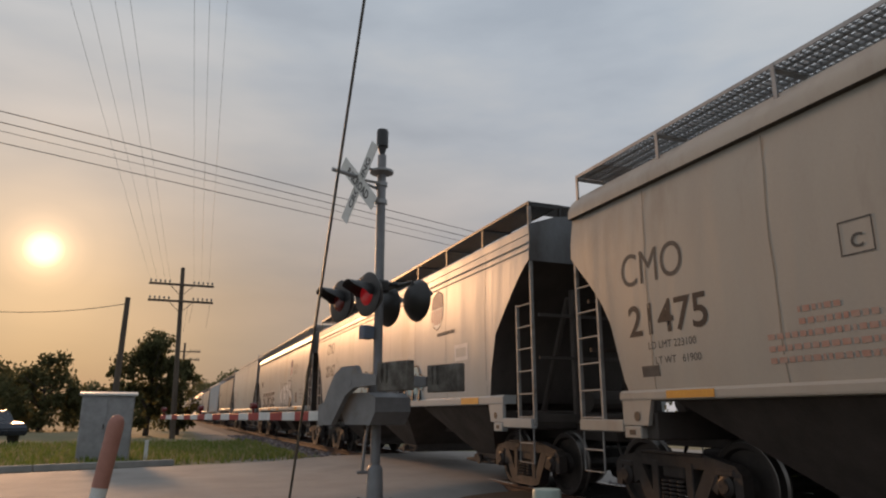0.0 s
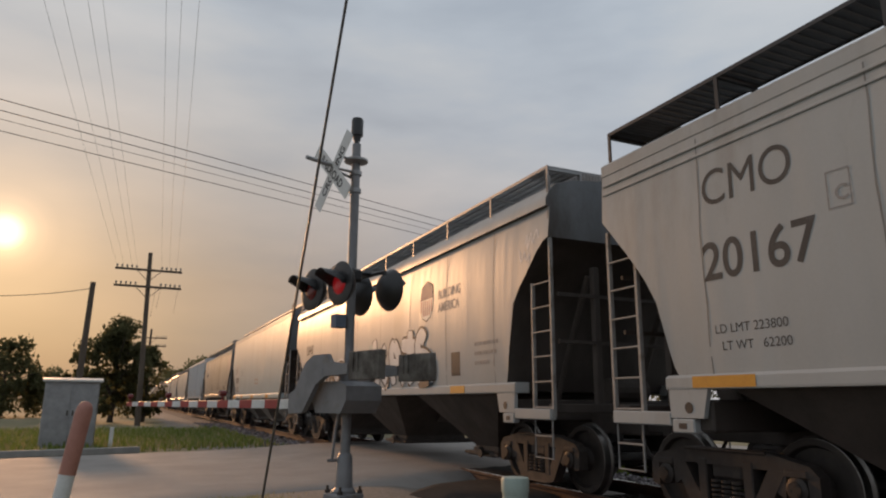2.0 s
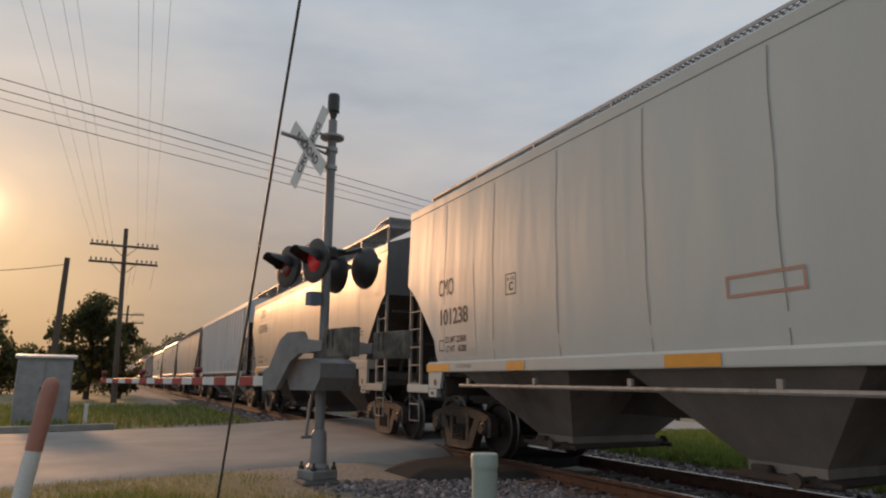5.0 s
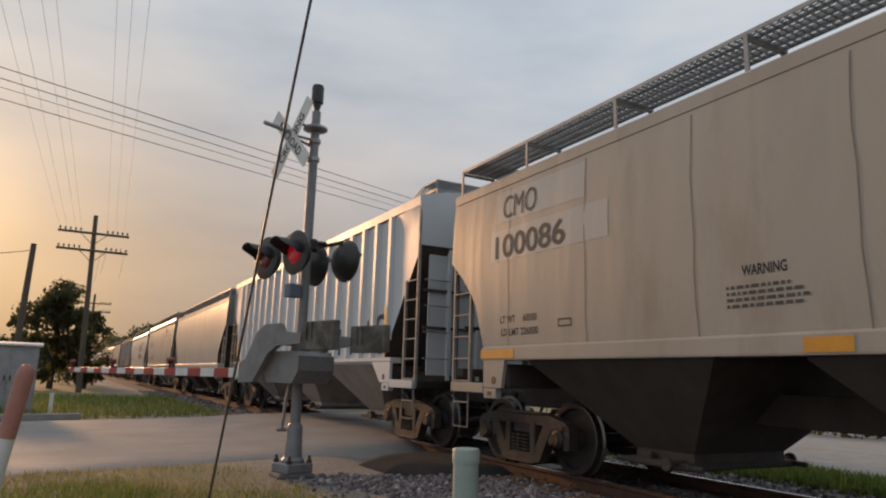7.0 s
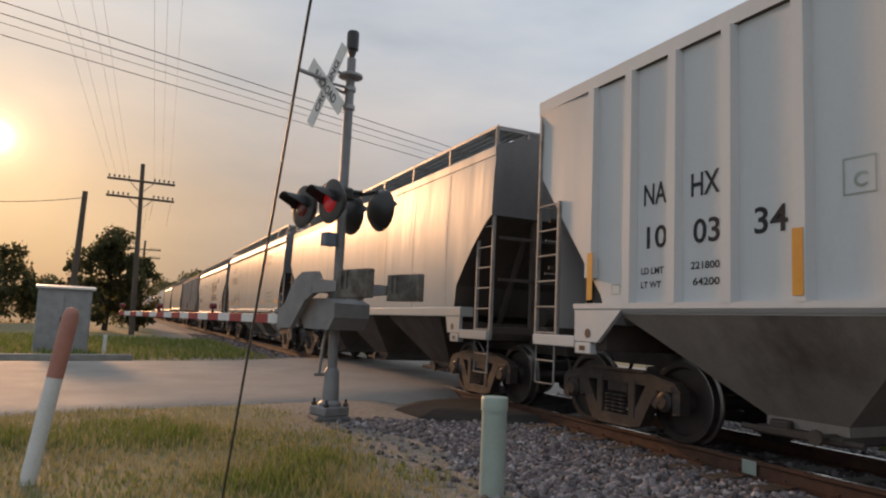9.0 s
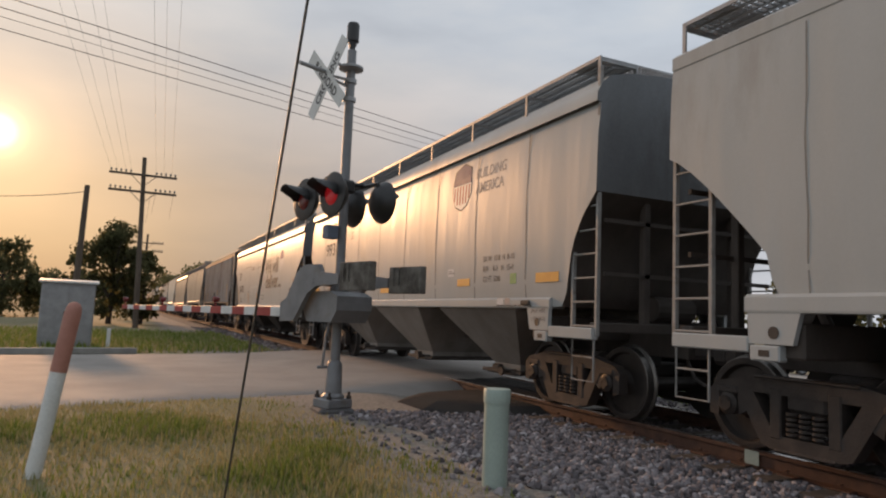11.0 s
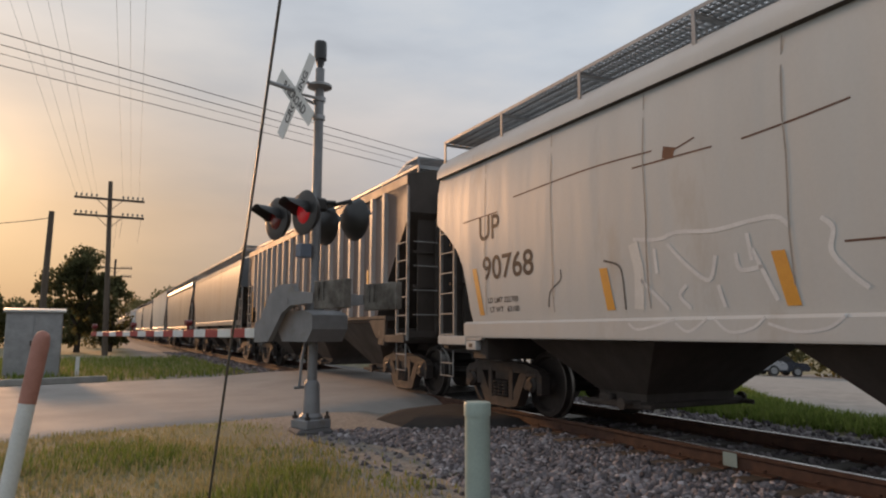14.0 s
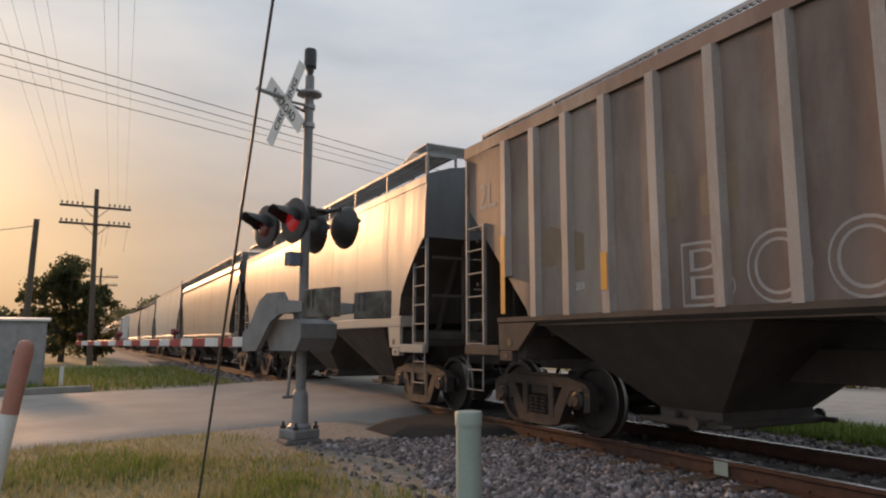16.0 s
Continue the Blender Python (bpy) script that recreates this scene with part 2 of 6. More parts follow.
M_DARKINK = mat("black_stencil", (0.03, 0.03, 0.032), (0.045, 0.045, 0.047), rough=0.55, scale=7, fine=50, bump=0.0, spec=0.12)
M_REDINK = mat("faded_red_stencil", (0.42, 0.22, 0.17), (0.40, 0.31, 0.26), rough=0.6, scale=9, fine=50, bump=0.0, spec=0.12)
M_SKYBLUE = mat("pale_blue_spray_paint", (0.25, 0.43, 0.48), (0.20, 0.36, 0.41), rough=0.5, scale=3, fine=40, bump=0.0, spec=0.123)
M_SPRAYWHITE = mat("white_spray_paint", (0.66, 0.66, 0.65), (0.54, 0.54, 0.54), rough=0.45, scale=3, fine=40, bump=0.0, spec=0.3)
M_SPRAYBLACK = mat("black_spray_paint", (0.04, 0.042, 0.045), (0.07, 0.07, 0.075), rough=0.5, scale=4, fine=40, bump=0.0, spec=0.123)
M_NAVY = mat("navy_emblem_paint", (0.05, 0.05, 0.14), rough=0.5, scale=5, bump=0.0, spec=0.12)
M_EMRED = mat("red_emblem_paint", (0.40, 0.08, 0.07), rough=0.5, scale=5, bump=0.0, spec=0.12)
# the end sheets' shade is in this dark colour, with grime streaked over
M_END = mat("shaded_grimy_end_paint", (0.20, 0.21, 0.22), (0.13, 0.135, 0.14), rough=0.6, scale=1.2, fine=30, bump=0.1, streak=0.7, dirt=(0.08, 0.07, 0.062), dirt_amount=0.35, spec=0.3)
CAR_PAINT = {
    "tan": mat("tan_grey_car_paint", (0.40, 0.37, 0.32), (0.34, 0.31, 0.27), rough=0.39, scale=0.9, fine=30, bump=0.03, grain=0.10, dent=0.016, spec=0.32, streak=0.8, dirt=(0.22, 0.18, 0.14), dirt_amount=0.32),
    "grey": mat("light_grey_car_paint", (0.42, 0.43, 0.42), (0.36, 0.37, 0.36), rough=0.39, scale=0.9, fine=30, bump=0.03, grain=0.10, dent=0.016, spec=0.32, streak=0.8, dirt=(0.24, 0.215, 0.185), dirt_amount=0.30),
    "pale": mat("pale_grey_car_paint", (0.455, 0.51, 0.51), (0.41, 0.46, 0.46), rough=0.39, scale=0.9, fine=30, bump=0.03, grain=0.10, dent=0.016, spec=0.32, streak=0.8, dirt=(0.33, 0.32, 0.29), dirt_amount=0.12),
    "white": mat("white_grey_car_paint", (0.50, 0.505, 0.49), (0.44, 0.44, 0.425), rough=0.39, scale=0.9, fine=30, bump=0.03, grain=0.10, dent=0.016, spec=0.32, streak=0.8, dirt=(0.32, 0.26, 0.20), dirt_amount=0.24),
    "silver": mat("silver_grey_car_paint", (0.58, 0.60, 0.61), (0.52, 0.54, 0.55), rough=0.42, scale=0.9, fine=30, bump=0.03, grain=0.10, dent=0.012, spec=0.32, streak=0.8, dirt=(0.40, 0.39, 0.37), dirt_amount=0.15),
    "brown": mat("rusty_brown_car_paint", (0.26, 0.185, 0.15), (0.13, 0.092, 0.078), rough=0.55, scale=1.3, fine=30, bump=0.06, grain=0.15, dent=0.016, spec=0.32, streak=0.8, dirt=(0.31, 0.26, 0.22), dirt_amount=0.4),
    "ribs": mat("worn_rib_paint", (0.40, 0.375, 0.36), (0.28, 0.25, 0.23), rough=0.5, scale=2.0, fine=30, bump=0.06, streak=0.8, dirt=(0.18, 0.13, 0.11), dirt_amount=0.3),
}

# ---------------------------------------------------------------- mesh helpers


def obj(name, bm, material, parent=None, label="", smooth=0.0):
    me = bpy.data.meshes.new(name)
    bm.to_mesh(me)
    bm.free()
    me.materials.append(material)
    if smooth:
        me.shade_smooth()
        me.set_sharp_from_angle(angle=radians(smooth))
    ob = new(name, me)
    if parent:
        ob.parent = parent
    return tagged(ob, label)


def part(name, bm, material, parent, label="", smooth=0.0):
    return obj(name, bm, material, parent, label, smooth)


def thing(name, label, category, at=(0, 0, 0), group="", kind="", rz=0):
    ob = new(name)
    ob.matrix_world = pose(*at, 0, 0, rz)
    return tagged(ob, label, category, group, kind)


def box(bm, lo, hi, bevel=0.0, m=None):
    r = bmesh.ops.create_cube(bm, size=1)
    vs = r["verts"]
    c, s = [(a + b) / 2 for a, b in zip(lo, hi)], [b - a for a, b in zip(lo, hi)]
    for v in vs:
        v.co = Vector((c[0] + v.co.x * s[0], c[1] + v.co.y * s[1], c[2] + v.co.z * s[2]))
    if bevel:
        es = list({e for v in vs for e in v.link_edges})
        vs = bmesh.ops.bevel(bm, geom=es, offset=bevel, segments=1, affect="EDGES", profile=0.7)["verts"]
    if m:
        for v in vs:
            v.co = m @ v.co
    return vs


def rod(bm, a, b, r, r2=None, seg=8):
    a, b = Vector(a), Vector(b)
    d = b - a
    res = bmesh.ops.create_cone(bm, cap_ends=True, segments=seg, radius1=r, radius2=r if r2 is None else r2, depth=d.length)
    m = Matrix.Translation((a + b) / 2) @ d.to_track_quat("Z", "Y").to_matrix().to_4x4()
    for v in res["verts"]:
        v.co = m @ v.co
    return res["verts"]


def polyrod(bm, pts, r, seg=6):
    """One tube through the points."""
    ps = [Vector(p) for p in pts]
    up = Vector((0.31, 0.17, 0.93))
    rings = []
    for i, p in enumerate(ps):
        d = (ps[min(i + 1, len(ps) - 1)] - ps[max(i - 1, 0)]).normalized()
        u = d.cross(up if abs(d.dot(up)) < 0.95 else Vector((1, 0, 0))).normalized()
        v = d.cross(u)
        rings.append([bm.verts.new(p + (u * math.cos(2 * math.pi * k / seg) + v * math.sin(2 * math.pi * k / seg)) * r) for k in range(seg)])
    for A, B in zip(rings, rings[1:]):
        for k in range(seg):
            bm.faces.new((A[k], A[(k + 1) % seg], B[(k + 1) % seg], B[k]))
    bm.faces.new(list(reversed(rings[0])))
    bm.faces.new(rings[-1])


def lathe(bm, prof, seg=24, m=None):
    """prof: (radius, height) from bottom to top, round z."""
    rings = []
    for r, z in prof:
        rings.append([bm.verts.new((r * math.cos(2 * math.pi * k / seg), r * math.sin(2 * math.pi * k / seg), z)) for k in range(seg)])
    for A, B in zip(rings, rings[1:]):
        for k in range(seg):
            bm.faces.new((A[k], A[(k + 1) % seg], B[(k + 1) % seg], B[k]))
    bm.faces.new(list(reversed(rings[0])))
    bm.faces.new(rings[-1])
    if m:
        for ring in rings:
            for v in ring:
                v.co = m @ v.co


def prism(bm, outline, axis, a, b):
    """outline: 2D points, swept along an axis from a to b."""
    def put(p, t):
        return {"x": (t, p[0], p[1]), "y": (p[0], t, p[1]), "z": (p[0], p[1], t)}[axis]
    A = [bm.verts.new(put(p, a)) for p in outline]
    B = [bm.verts.new(put(p, b)) for p in outline]
    n = len(outline)
    fs = [bm.faces.new((A[i], A[(i + 1) % n], B[(i + 1) % n], B[i])) for i in range(n)]
    fs += [bm.faces.new(list(reversed(A))), bm.faces.new(B)]
    bmesh.ops.recalc_face_normals(bm, faces=fs)


def cloud(name, verts, faces, material):
    me = bpy.data.meshes.new(name)
    me.from_pydata(verts, [], faces)
    me.materials.append(material)
    return new(name, me)


SIDE_OF = {}


def on_side(car, y, z, lift):
    """x of the painted surface of a car's -x side at (y, z), lifted off by a little."""
    tree, h, sill, kind = SIDE_OF[car.name]
    if kind == "smooth" and z < sill and abs(y) < h - 0.93:
        return -1.604 - lift
    at = tree.ray_cast((-3, y, z), (1, 0, 0))[0]
    return (at.x if at and at.x < -1.4 else -1.57) - lift


def cut_up(bm, step=0.1):
    """Cuts flat paint into strips, so that it can follow a curved side."""
    for axis, no in ((1, (0, 1, 0)), (2, (0, 0, 1))):
        cs = [v.co[axis] for v in bm.verts]
        for k in range(math.ceil(min(cs) / step), math.floor(max(cs) / step) + 1):
            co = [0, 0, 0]
            co[axis] = k * step
            bmesh.ops.bisect_plane(bm, geom=bm.verts[:] + bm.edges[:] + bm.faces[:], plane_co=co, plane_no=no)


def lettering(text, size, material, car, y, z, lift=0.0025, width=0.0, bold=0.0, lean=0.0, tight=1.0, name="lettering", label=""):
    """Painted letters on a car's side that faces -x: y and z of the text's left foot; width: how far they run."""
    cu = bpy.data.curves.new("letters", "FONT")
    cu.body, cu.size, cu.offset, cu.shear, cu.space_character = text, size, bold, lean, tight
    cu.resolution_u = 6
    to = bpy.data.objects.new("letters", cu)
    me = bpy.data.meshes.new_from_object(to)
    bpy.data.objects.remove(to)
    xs = [v.co.x for v in me.vertices]
    x0, k = min(xs), (width / (max(xs) - min(xs)) if width else 1.0)
    bm = bmesh.new()
    bm.from_mesh(me)
    bpy.data.meshes.remove(me)
    for v in bm.verts:
        v.co = (0, y - (v.co.x - x0) * k, z + v.co.y)
    cut_up(bm)
    for v in bm.verts:
        v.co.x = on_side(car, v.co.y, v.co.z, lift)
    return obj(name, bm, material, car, label)


# ---------------------------------------------------------------- ground, road, track
RAIL_X, TRACK_X, GAUGE = 5.85, 6.6, 0.75
ROAD_DIR, ROAD_SIDE = Vector((0.960, 0.281, 0)), Vector((-0.281, 0.960, 0))
ROAD_MID, ROAD_HALF = Vector((0.15, 14.75, 0)), 4.55


def road_coords(x, y):
    p = Vector((x, y, 0)) - ROAD_MID
    return p.dot(ROAD_DIR), p.dot(ROAD_SIDE)


def smooth_step(a, b, v):
    v = min(1, max(0, (v - a) / (b - a)))
    return v * v * (3 - 2 * v)


def fall(x):
    """How far the land has dropped beyond the tracks."""
    return 0.0625 * max(0.0, min(x, 60) - 14.4)


def ground_height(x, y):
    _, across = road_coords(x, y)
    off_road = smooth_step(ROAD_HALF - 0.2, ROAD_HALF + 1.0, abs(across))
    bed = smooth_step(3.6, 4.6, x) * (1 - smooth_step(8.7, 9.8, x))
    return -0.10 - 0.17 * bed * off_road + 0.025 * noise.noise((x * 0.5, y * 0.5, 0)) * off_road - 0.03 * (1 - off_road) - fall(x)


def ground_material():
    m = mat("earth_and_turf", (0.20, 0.165, 0.09), (0.16, 0.15, 0.065), rough=0.95, scale=0.9, fine=25, bump=0.8, dirt=(0.25, 0.21, 0.14), dirt_amount=0.35)
    nt = m.node_tree
    N, L = nt.nodes.new, nt.links.new
    bs = nt.nodes["Principled BSDF"]
    turf = bs.inputs["Base Color"].links[0].from_socket
    co = N("ShaderNodeTexCoord")
    sep = N("ShaderNodeSeparateXYZ")
    L(co.outputs["Object"], sep.inputs[0])
    nz = N("ShaderNodeTexNoise")
    nz.inputs["Scale"].default_value, nz.inputs["Detail"].default_value = 1.6, 5
    L(co.outputs["Object"], nz.inputs[0])
    wob = N("ShaderNodeMath")
    wob.operation = "MULTIPLY_ADD"
    wob.inputs[1].default_value, wob.inputs[2].default_value = 1.6, -0.8
    L(nz.outputs[0], wob.inputs[0])
    sx = N("ShaderNodeMath")
    sx.operation = "ADD"
    L(sep.outputs["X"], sx.inputs[0])
    L(wob.outputs[0], sx.inputs[1])
    up = N("ShaderNodeMapRange")
    up.inputs[1].default_value, up.inputs[2].default_value = 1.7, 2.3
    L(sx.outputs[0], up.inputs[0])
    dn = N("ShaderNodeMapRange")
    dn.inputs[1].default_value, dn.inputs[2].default_value, dn.inputs[3].default_value, dn.inputs[4].default_value = 8.9, 9.5, 1, 0
    L(sx.outputs[0], dn.inputs[0])
    both = N("ShaderNodeMath")
    both.operation = "MULTIPLY"
    L(up.outputs[0], both.inputs[0])
    L(dn.outputs[0], both.inputs[1])
    vor = N("ShaderNodeTexVoronoi")
    vor.inputs["Scale"].default_value = 28
    L(co.outputs["Object"], vor.inputs[0])
    gv = N("ShaderNodeValToRGB")
    ramp(gv, [(0.0, (0.13, 0.115, 0.10)), (0.5, (0.20, 0.175, 0.15)), (1.0, (0.28, 0.25, 0.22))])
    L(vor.outputs["Color"], gv.inputs[0])
    mx = N("ShaderNodeMixRGB")
    L(both.outputs[0], mx.inputs[0])
    L(turf, mx.inputs[1])
    L(gv.outputs[0], mx.inputs[2])
    L(mx.outputs[0], bs.inputs["Base Color"])
    return m


def make_ground():
    def axis(fine_lo, fine_hi, step):
        v = list(np.arange(fine_lo, fine_hi + 1e-6, step))
        lo, hi, s = fine_lo, fine_hi, step
        while hi < 2200:
            s *= 1.35
            lo, hi = lo - s, hi + s
            v = [lo] + v + [hi]
        return v
    xs, ys = axis(-8, 16, 0.4), axis(-4, 30, 0.4)
    verts = [(x, y, ground_height(x, y)) for y in ys for x in xs]
    n = len(xs)
    faces = [(j * n + i, j * n + i + 1, (j + 1) * n + i + 1, (j + 1) * n + i) for j in range(len(ys) - 1) for i in range(n - 1)]
    g = cloud("ground", verts, faces, ground_material())
    g.data.shade_smooth()
    tagged(g, "dry turf and gravel ground beside the crossing", "ground", kind="structure")


def road_height(x):
    return -0.085 + 0.085 * smooth_step(2.6, 5.0, x) * (1 - smooth_step(8.4, 11.0, x)) - fall(x)


def make_road():
    bm = bmesh.new()
    st = [-300, -150, -80, -40, -20] + list(np.arange(-12, 20, 0.8)) + [24, 40, 80, 150, 300]
    wid = [-ROAD_HALF - 0.7, -ROAD_HALF, -ROAD_HALF + 0.5, -2.4, 0, 2.4, ROAD_HALF - 0.5, ROAD_HALF, ROAD_HALF + 0.1]
    rows = []
    for s in st:
        rows.append([])
        for i, w in enumerate(wid):
            edge = 0.10 * noise.noise((s * 0.9, w, 3)) if i in (0, 1, 7, 8) else 0
            p = ROAD_MID + ROAD_DIR * s + ROAD_SIDE * (w + edge)
            rows[-1].append(bm.verts.new((p.x, p.y, road_height(p.x) - (0.03 if i in (1, 7) else 0.30 if i in (0, 8) else 0) + 0.02 * max(0, 1 - (w / ROAD_HALF) ** 2))))
    for A, B in zip(rows, rows[1:]):
        for k in range(len(wid) - 1):
            bm.faces.new((A[k], B[k], B[k + 1], A[k + 1]))
    bmesh.ops.recalc_face_normals(bm, faces=bm.faces)
    tagged(obj("road", bm, M_ASPHALT, smooth=40), "worn grey asphalt road over the railway crossing", "road", kind="structure")
    # dark area of asphalt up to the rails
    bm = bmesh.new()
    outline = [(4.2, 9.9), (4.4, 9.35), (4.75, 8.95), (5.15, 8.7), (5.76, 8.6), (5.76, 10.7), (5.2, 10.6), (4.6, 10.35)]
    rings = [[bm.verts.new((min(5.76, 5.3 + (x - 5.3) * k) + 0.05 * math.sin(7 * y + k), 9.8 + (y - 9.8) * k, z)) for x, y in outline] for k, z in ((0.85, -0.05), (1.0, -0.075), (1.25, -0.15), (1.5, -0.26))]
    for A, B in zip(rings, rings[1:]):
        for i in range(len(outline)):
            bm.faces.new((A[i], A[(i + 1) % 8], B[(i + 1) % 8], B[i]))
    bm.faces.new(rings[0])
    bmesh.ops.recalc_face_normals(bm, faces=bm.faces)
    tagged(obj("crossing_apron", bm, M_APRON), "dark asphalt against the rail at the crossing", "apron", kind="structure")
    # kerb along the far side
    k = thing("kerb", "low weathered concrete kerb along the far road edge", "kerb", kind="structure")
    for i in range(16):
        bm = bmesh.new()
        m = Matrix.Translation(ROAD_MID + ROAD_SIDE * (ROAD_HALF + 0.12)) @ Matrix.Rotation(math.atan2(ROAD_DIR.y, ROAD_DIR.x), 4, "Z")
        box(bm, (-24 + i * 1.6, -0.08, -0.12), (-24 + i * 1.6 + 1.585, 0.08, 0.045), 0.02, m)
        part("kerb_stone", bm, M_CONCRETE, k)
    # panels between the rails
    c = thing("crossing_surface", "dark crossing planks between the rails", "crossing", kind="structure")
    for j in range(5):
        bm = bmesh.new()
        x0 = RAIL_X + 0.10 + j * 0.262
        prism(bm, [(x0, 9.0 + 0.28 * (x0 - 5.85)), (x0 + 0.25, 9.0 + 0.28 * (x0 - 5.6)), (x0 + 0.25, 18.9), (x0, 18.9)], "z", -0.16, -0.012 - 0.004 * (j % 2))
        part("plank", bm, M_APRON, c)


RAIL_PROFILE = [(-0.07, -0.18), (0.07, -0.18), (0.07, -0.168), (0.012, -0.15), (0.010, -0.05), (0.036, -0.038), (0.036, -0.006), (0.028, 0.0), (-0.028, 0.0), (-0.036, -0.006), (-0.036, -0.038), (-0.010, -0.05), (-0.012, -0.15), (-0.07, -0.168)]


def make_track():
    for x in (RAIL_X, RAIL_X + 1.5):
        r = thing("rail", "rusty steel rail with a polished running head", "rail", group="rails", kind="structure")
        bm = bmesh.new()
        prism(bm, [(x + a, b) for a, b in RAIL_PROFILE], "y", -60, 700)
        part("rail_section", bm, M_RAIL, r, smooth=30)
        bm = bmesh.new()
        box(bm, (x - 0.027, -60, 0.0002), (x + 0.027, 700, 0.0022))
        part("running_surface", bm, M_RAILTOP, r, "bright polished running band")
    # a painted mark on the near rail's web
    bm = bmesh.new()
    box(bm, (RAIL_X - 0.039, 4.83, -0.15), (RAIL_X - 0.0375, 5.0, -0.012), 0)
    tagged(obj("rail_mark", bm, M_PLASTIC), "pale green paint mark on the rusty rail web", "paint mark")
    # bed of ballast
    bm = bmesh.new()
    prism(bm, [(3.3, -0.30), (4.3, -0.185), (8.9, -0.185), (9.9, -0.30)], "y", -60, 8.4)
    prism(bm, [(3.3, -0.30), (4.3, -0.185), (8.9, -0.185), (9.9, -0.30)], "y", 20.5, 700)
    tagged(obj("ballast_bed", bm, M_GRIT), "grey crushed-stone ballast bed under the track", "ballast", kind="structure")


make_ground()
make_road()
make_track()

# ---------------------------------------------------------------- the train
HALF = 1.6
WHEEL_R = 0.457


def body_profile(kind, eave, rounded=False):
    """Half of a cross-section, from the sill up the side and over the roof: (x, z)."""
    if rounded:
        return [(1.55, 1.35), (1.585, 1.7), (1.6, 2.3), (1.6, 3.0), (1.585, 3.5), (1.54, eave - 0.16), (1.608, eave - 0.15), (1.605, eave - 0.04), (1.54, eave + 0.08), (1.43, eave + 0.19), (1.1, eave + 0.28), (0.6, eave + 0.33), (0, eave + 0.35)]
    if kind == "smooth":
        return [(1.55, 1.35), (1.585, 1.7), (1.6, 2.3), (1.6, 3.0), (1.585, 3.5), (1.56, eave - 0.16), (1.57, eave - 0.15), (1.57, eave - 0.02), (1.52, eave + 0.02), (1.1, eave + 0.16), (0.6, eave + 0.24), (0, eave + 0.27)]
    return [(1.52, 1.35), (1.52, 2.2), (1.52, 3.0), (1.52, 3.6), (1.52, eave - 0.18), (1.57, eave - 0.17), (1.57, eave - 0.01), (1.53, eave + 0.02), (1.1, eave + 0.12), (0.6, eave + 0.18), (0, eave + 0.2)]


def low_edge(y, L, cut, rise, sill, kind):
    """Height of the side sheet's lower edge at y: from each end a slope, then a steep drop to the sill."""
    d = L / 2 - abs(y)
    rise = rise[0] if y < 0 else rise[1]
    if isinstance(rise, list):
        knee, cut = rise[-1][1], rise[-1][0]
        if d <= cut:
            return float(np.interp(d, [p[0] for p in rise], [p[1] for p in rise]))
    else:
        cut = cut[0 if y < 0 else 1] if isinstance(cut, tuple) else cut
        knee = sill + 0.35 if kind == "smooth" else sill + 0.1
        if d <= cut:
            f = d / cut
            return rise + (knee - rise) * (f ** 1.25 if kind == "smooth" else f)
    f = min(1, (d - cut) / 0.16)
    return knee + (sill - 0.12 - knee) * f ** 0.6


def hopper_body(kind, L, eave, sill, cut, rise, rounded=False):
    """The tank: side sheets whose lower edge climbs to each end. cut: length of the climb; rise: height at which the end begins."""
    bm = bmesh.new()
    h = L / 2
    ends = []
    for e in range(2):
        q = cut[e] if isinstance(cut, tuple) else cut
        q = rise[e][-1][0] if isinstance(rise[e], list) else q
        ends.append([-h, -h + 0.12] + [-h + 0.12 + (q - 0.12) * k / 6 for k in range(1, 7)] + [-h + q + 0.04, -h + q + 0.09, -h + q + 0.16])
    a, b = ends[0][-1], -ends[1][-1]
    st = ends[0] + [a + (b - a) * k / 8 for k in range(1, 8)] + [-s for s in reversed(ends[1])]
    half = body_profile(kind, eave, rounded)
    full = [(-x, z) for x, z in half] + [(x, z) for x, z in reversed(half[:-1])]
    rows = []
    for y in st:
        low = low_edge(y, L, cut, rise, sill, kind)
        row = []
        for x, z in full:
            zz = low + (z - 1.35) * (eave - 0.16 - low) / (eave - 0.16 - 1.35) if z < eave - 0.17 else z
            if z < eave - 0.17:
                x = math.copysign(float(np.interp(zz, [q for _, q in half[:6]], [q for q, _ in half[:6]])), x)
            row.append(bm.verts.new((x, y, zz)))
        rows.append(row)
    n = len(full)
    for A, B in zip(rows, rows[1:]):
        for k in range(n - 1):
            bm.faces.new((A[k], B[k], B[k + 1], A[k + 1]))
        bm.faces.new((A[n - 1], B[n - 1], B[0], A[0]))
    bm.faces.new(rows[0])
    bm.faces.new(list(reversed(rows[-1])))
    bmesh.ops.recalc_face_normals(bm, faces=bm.faces)
    return bm


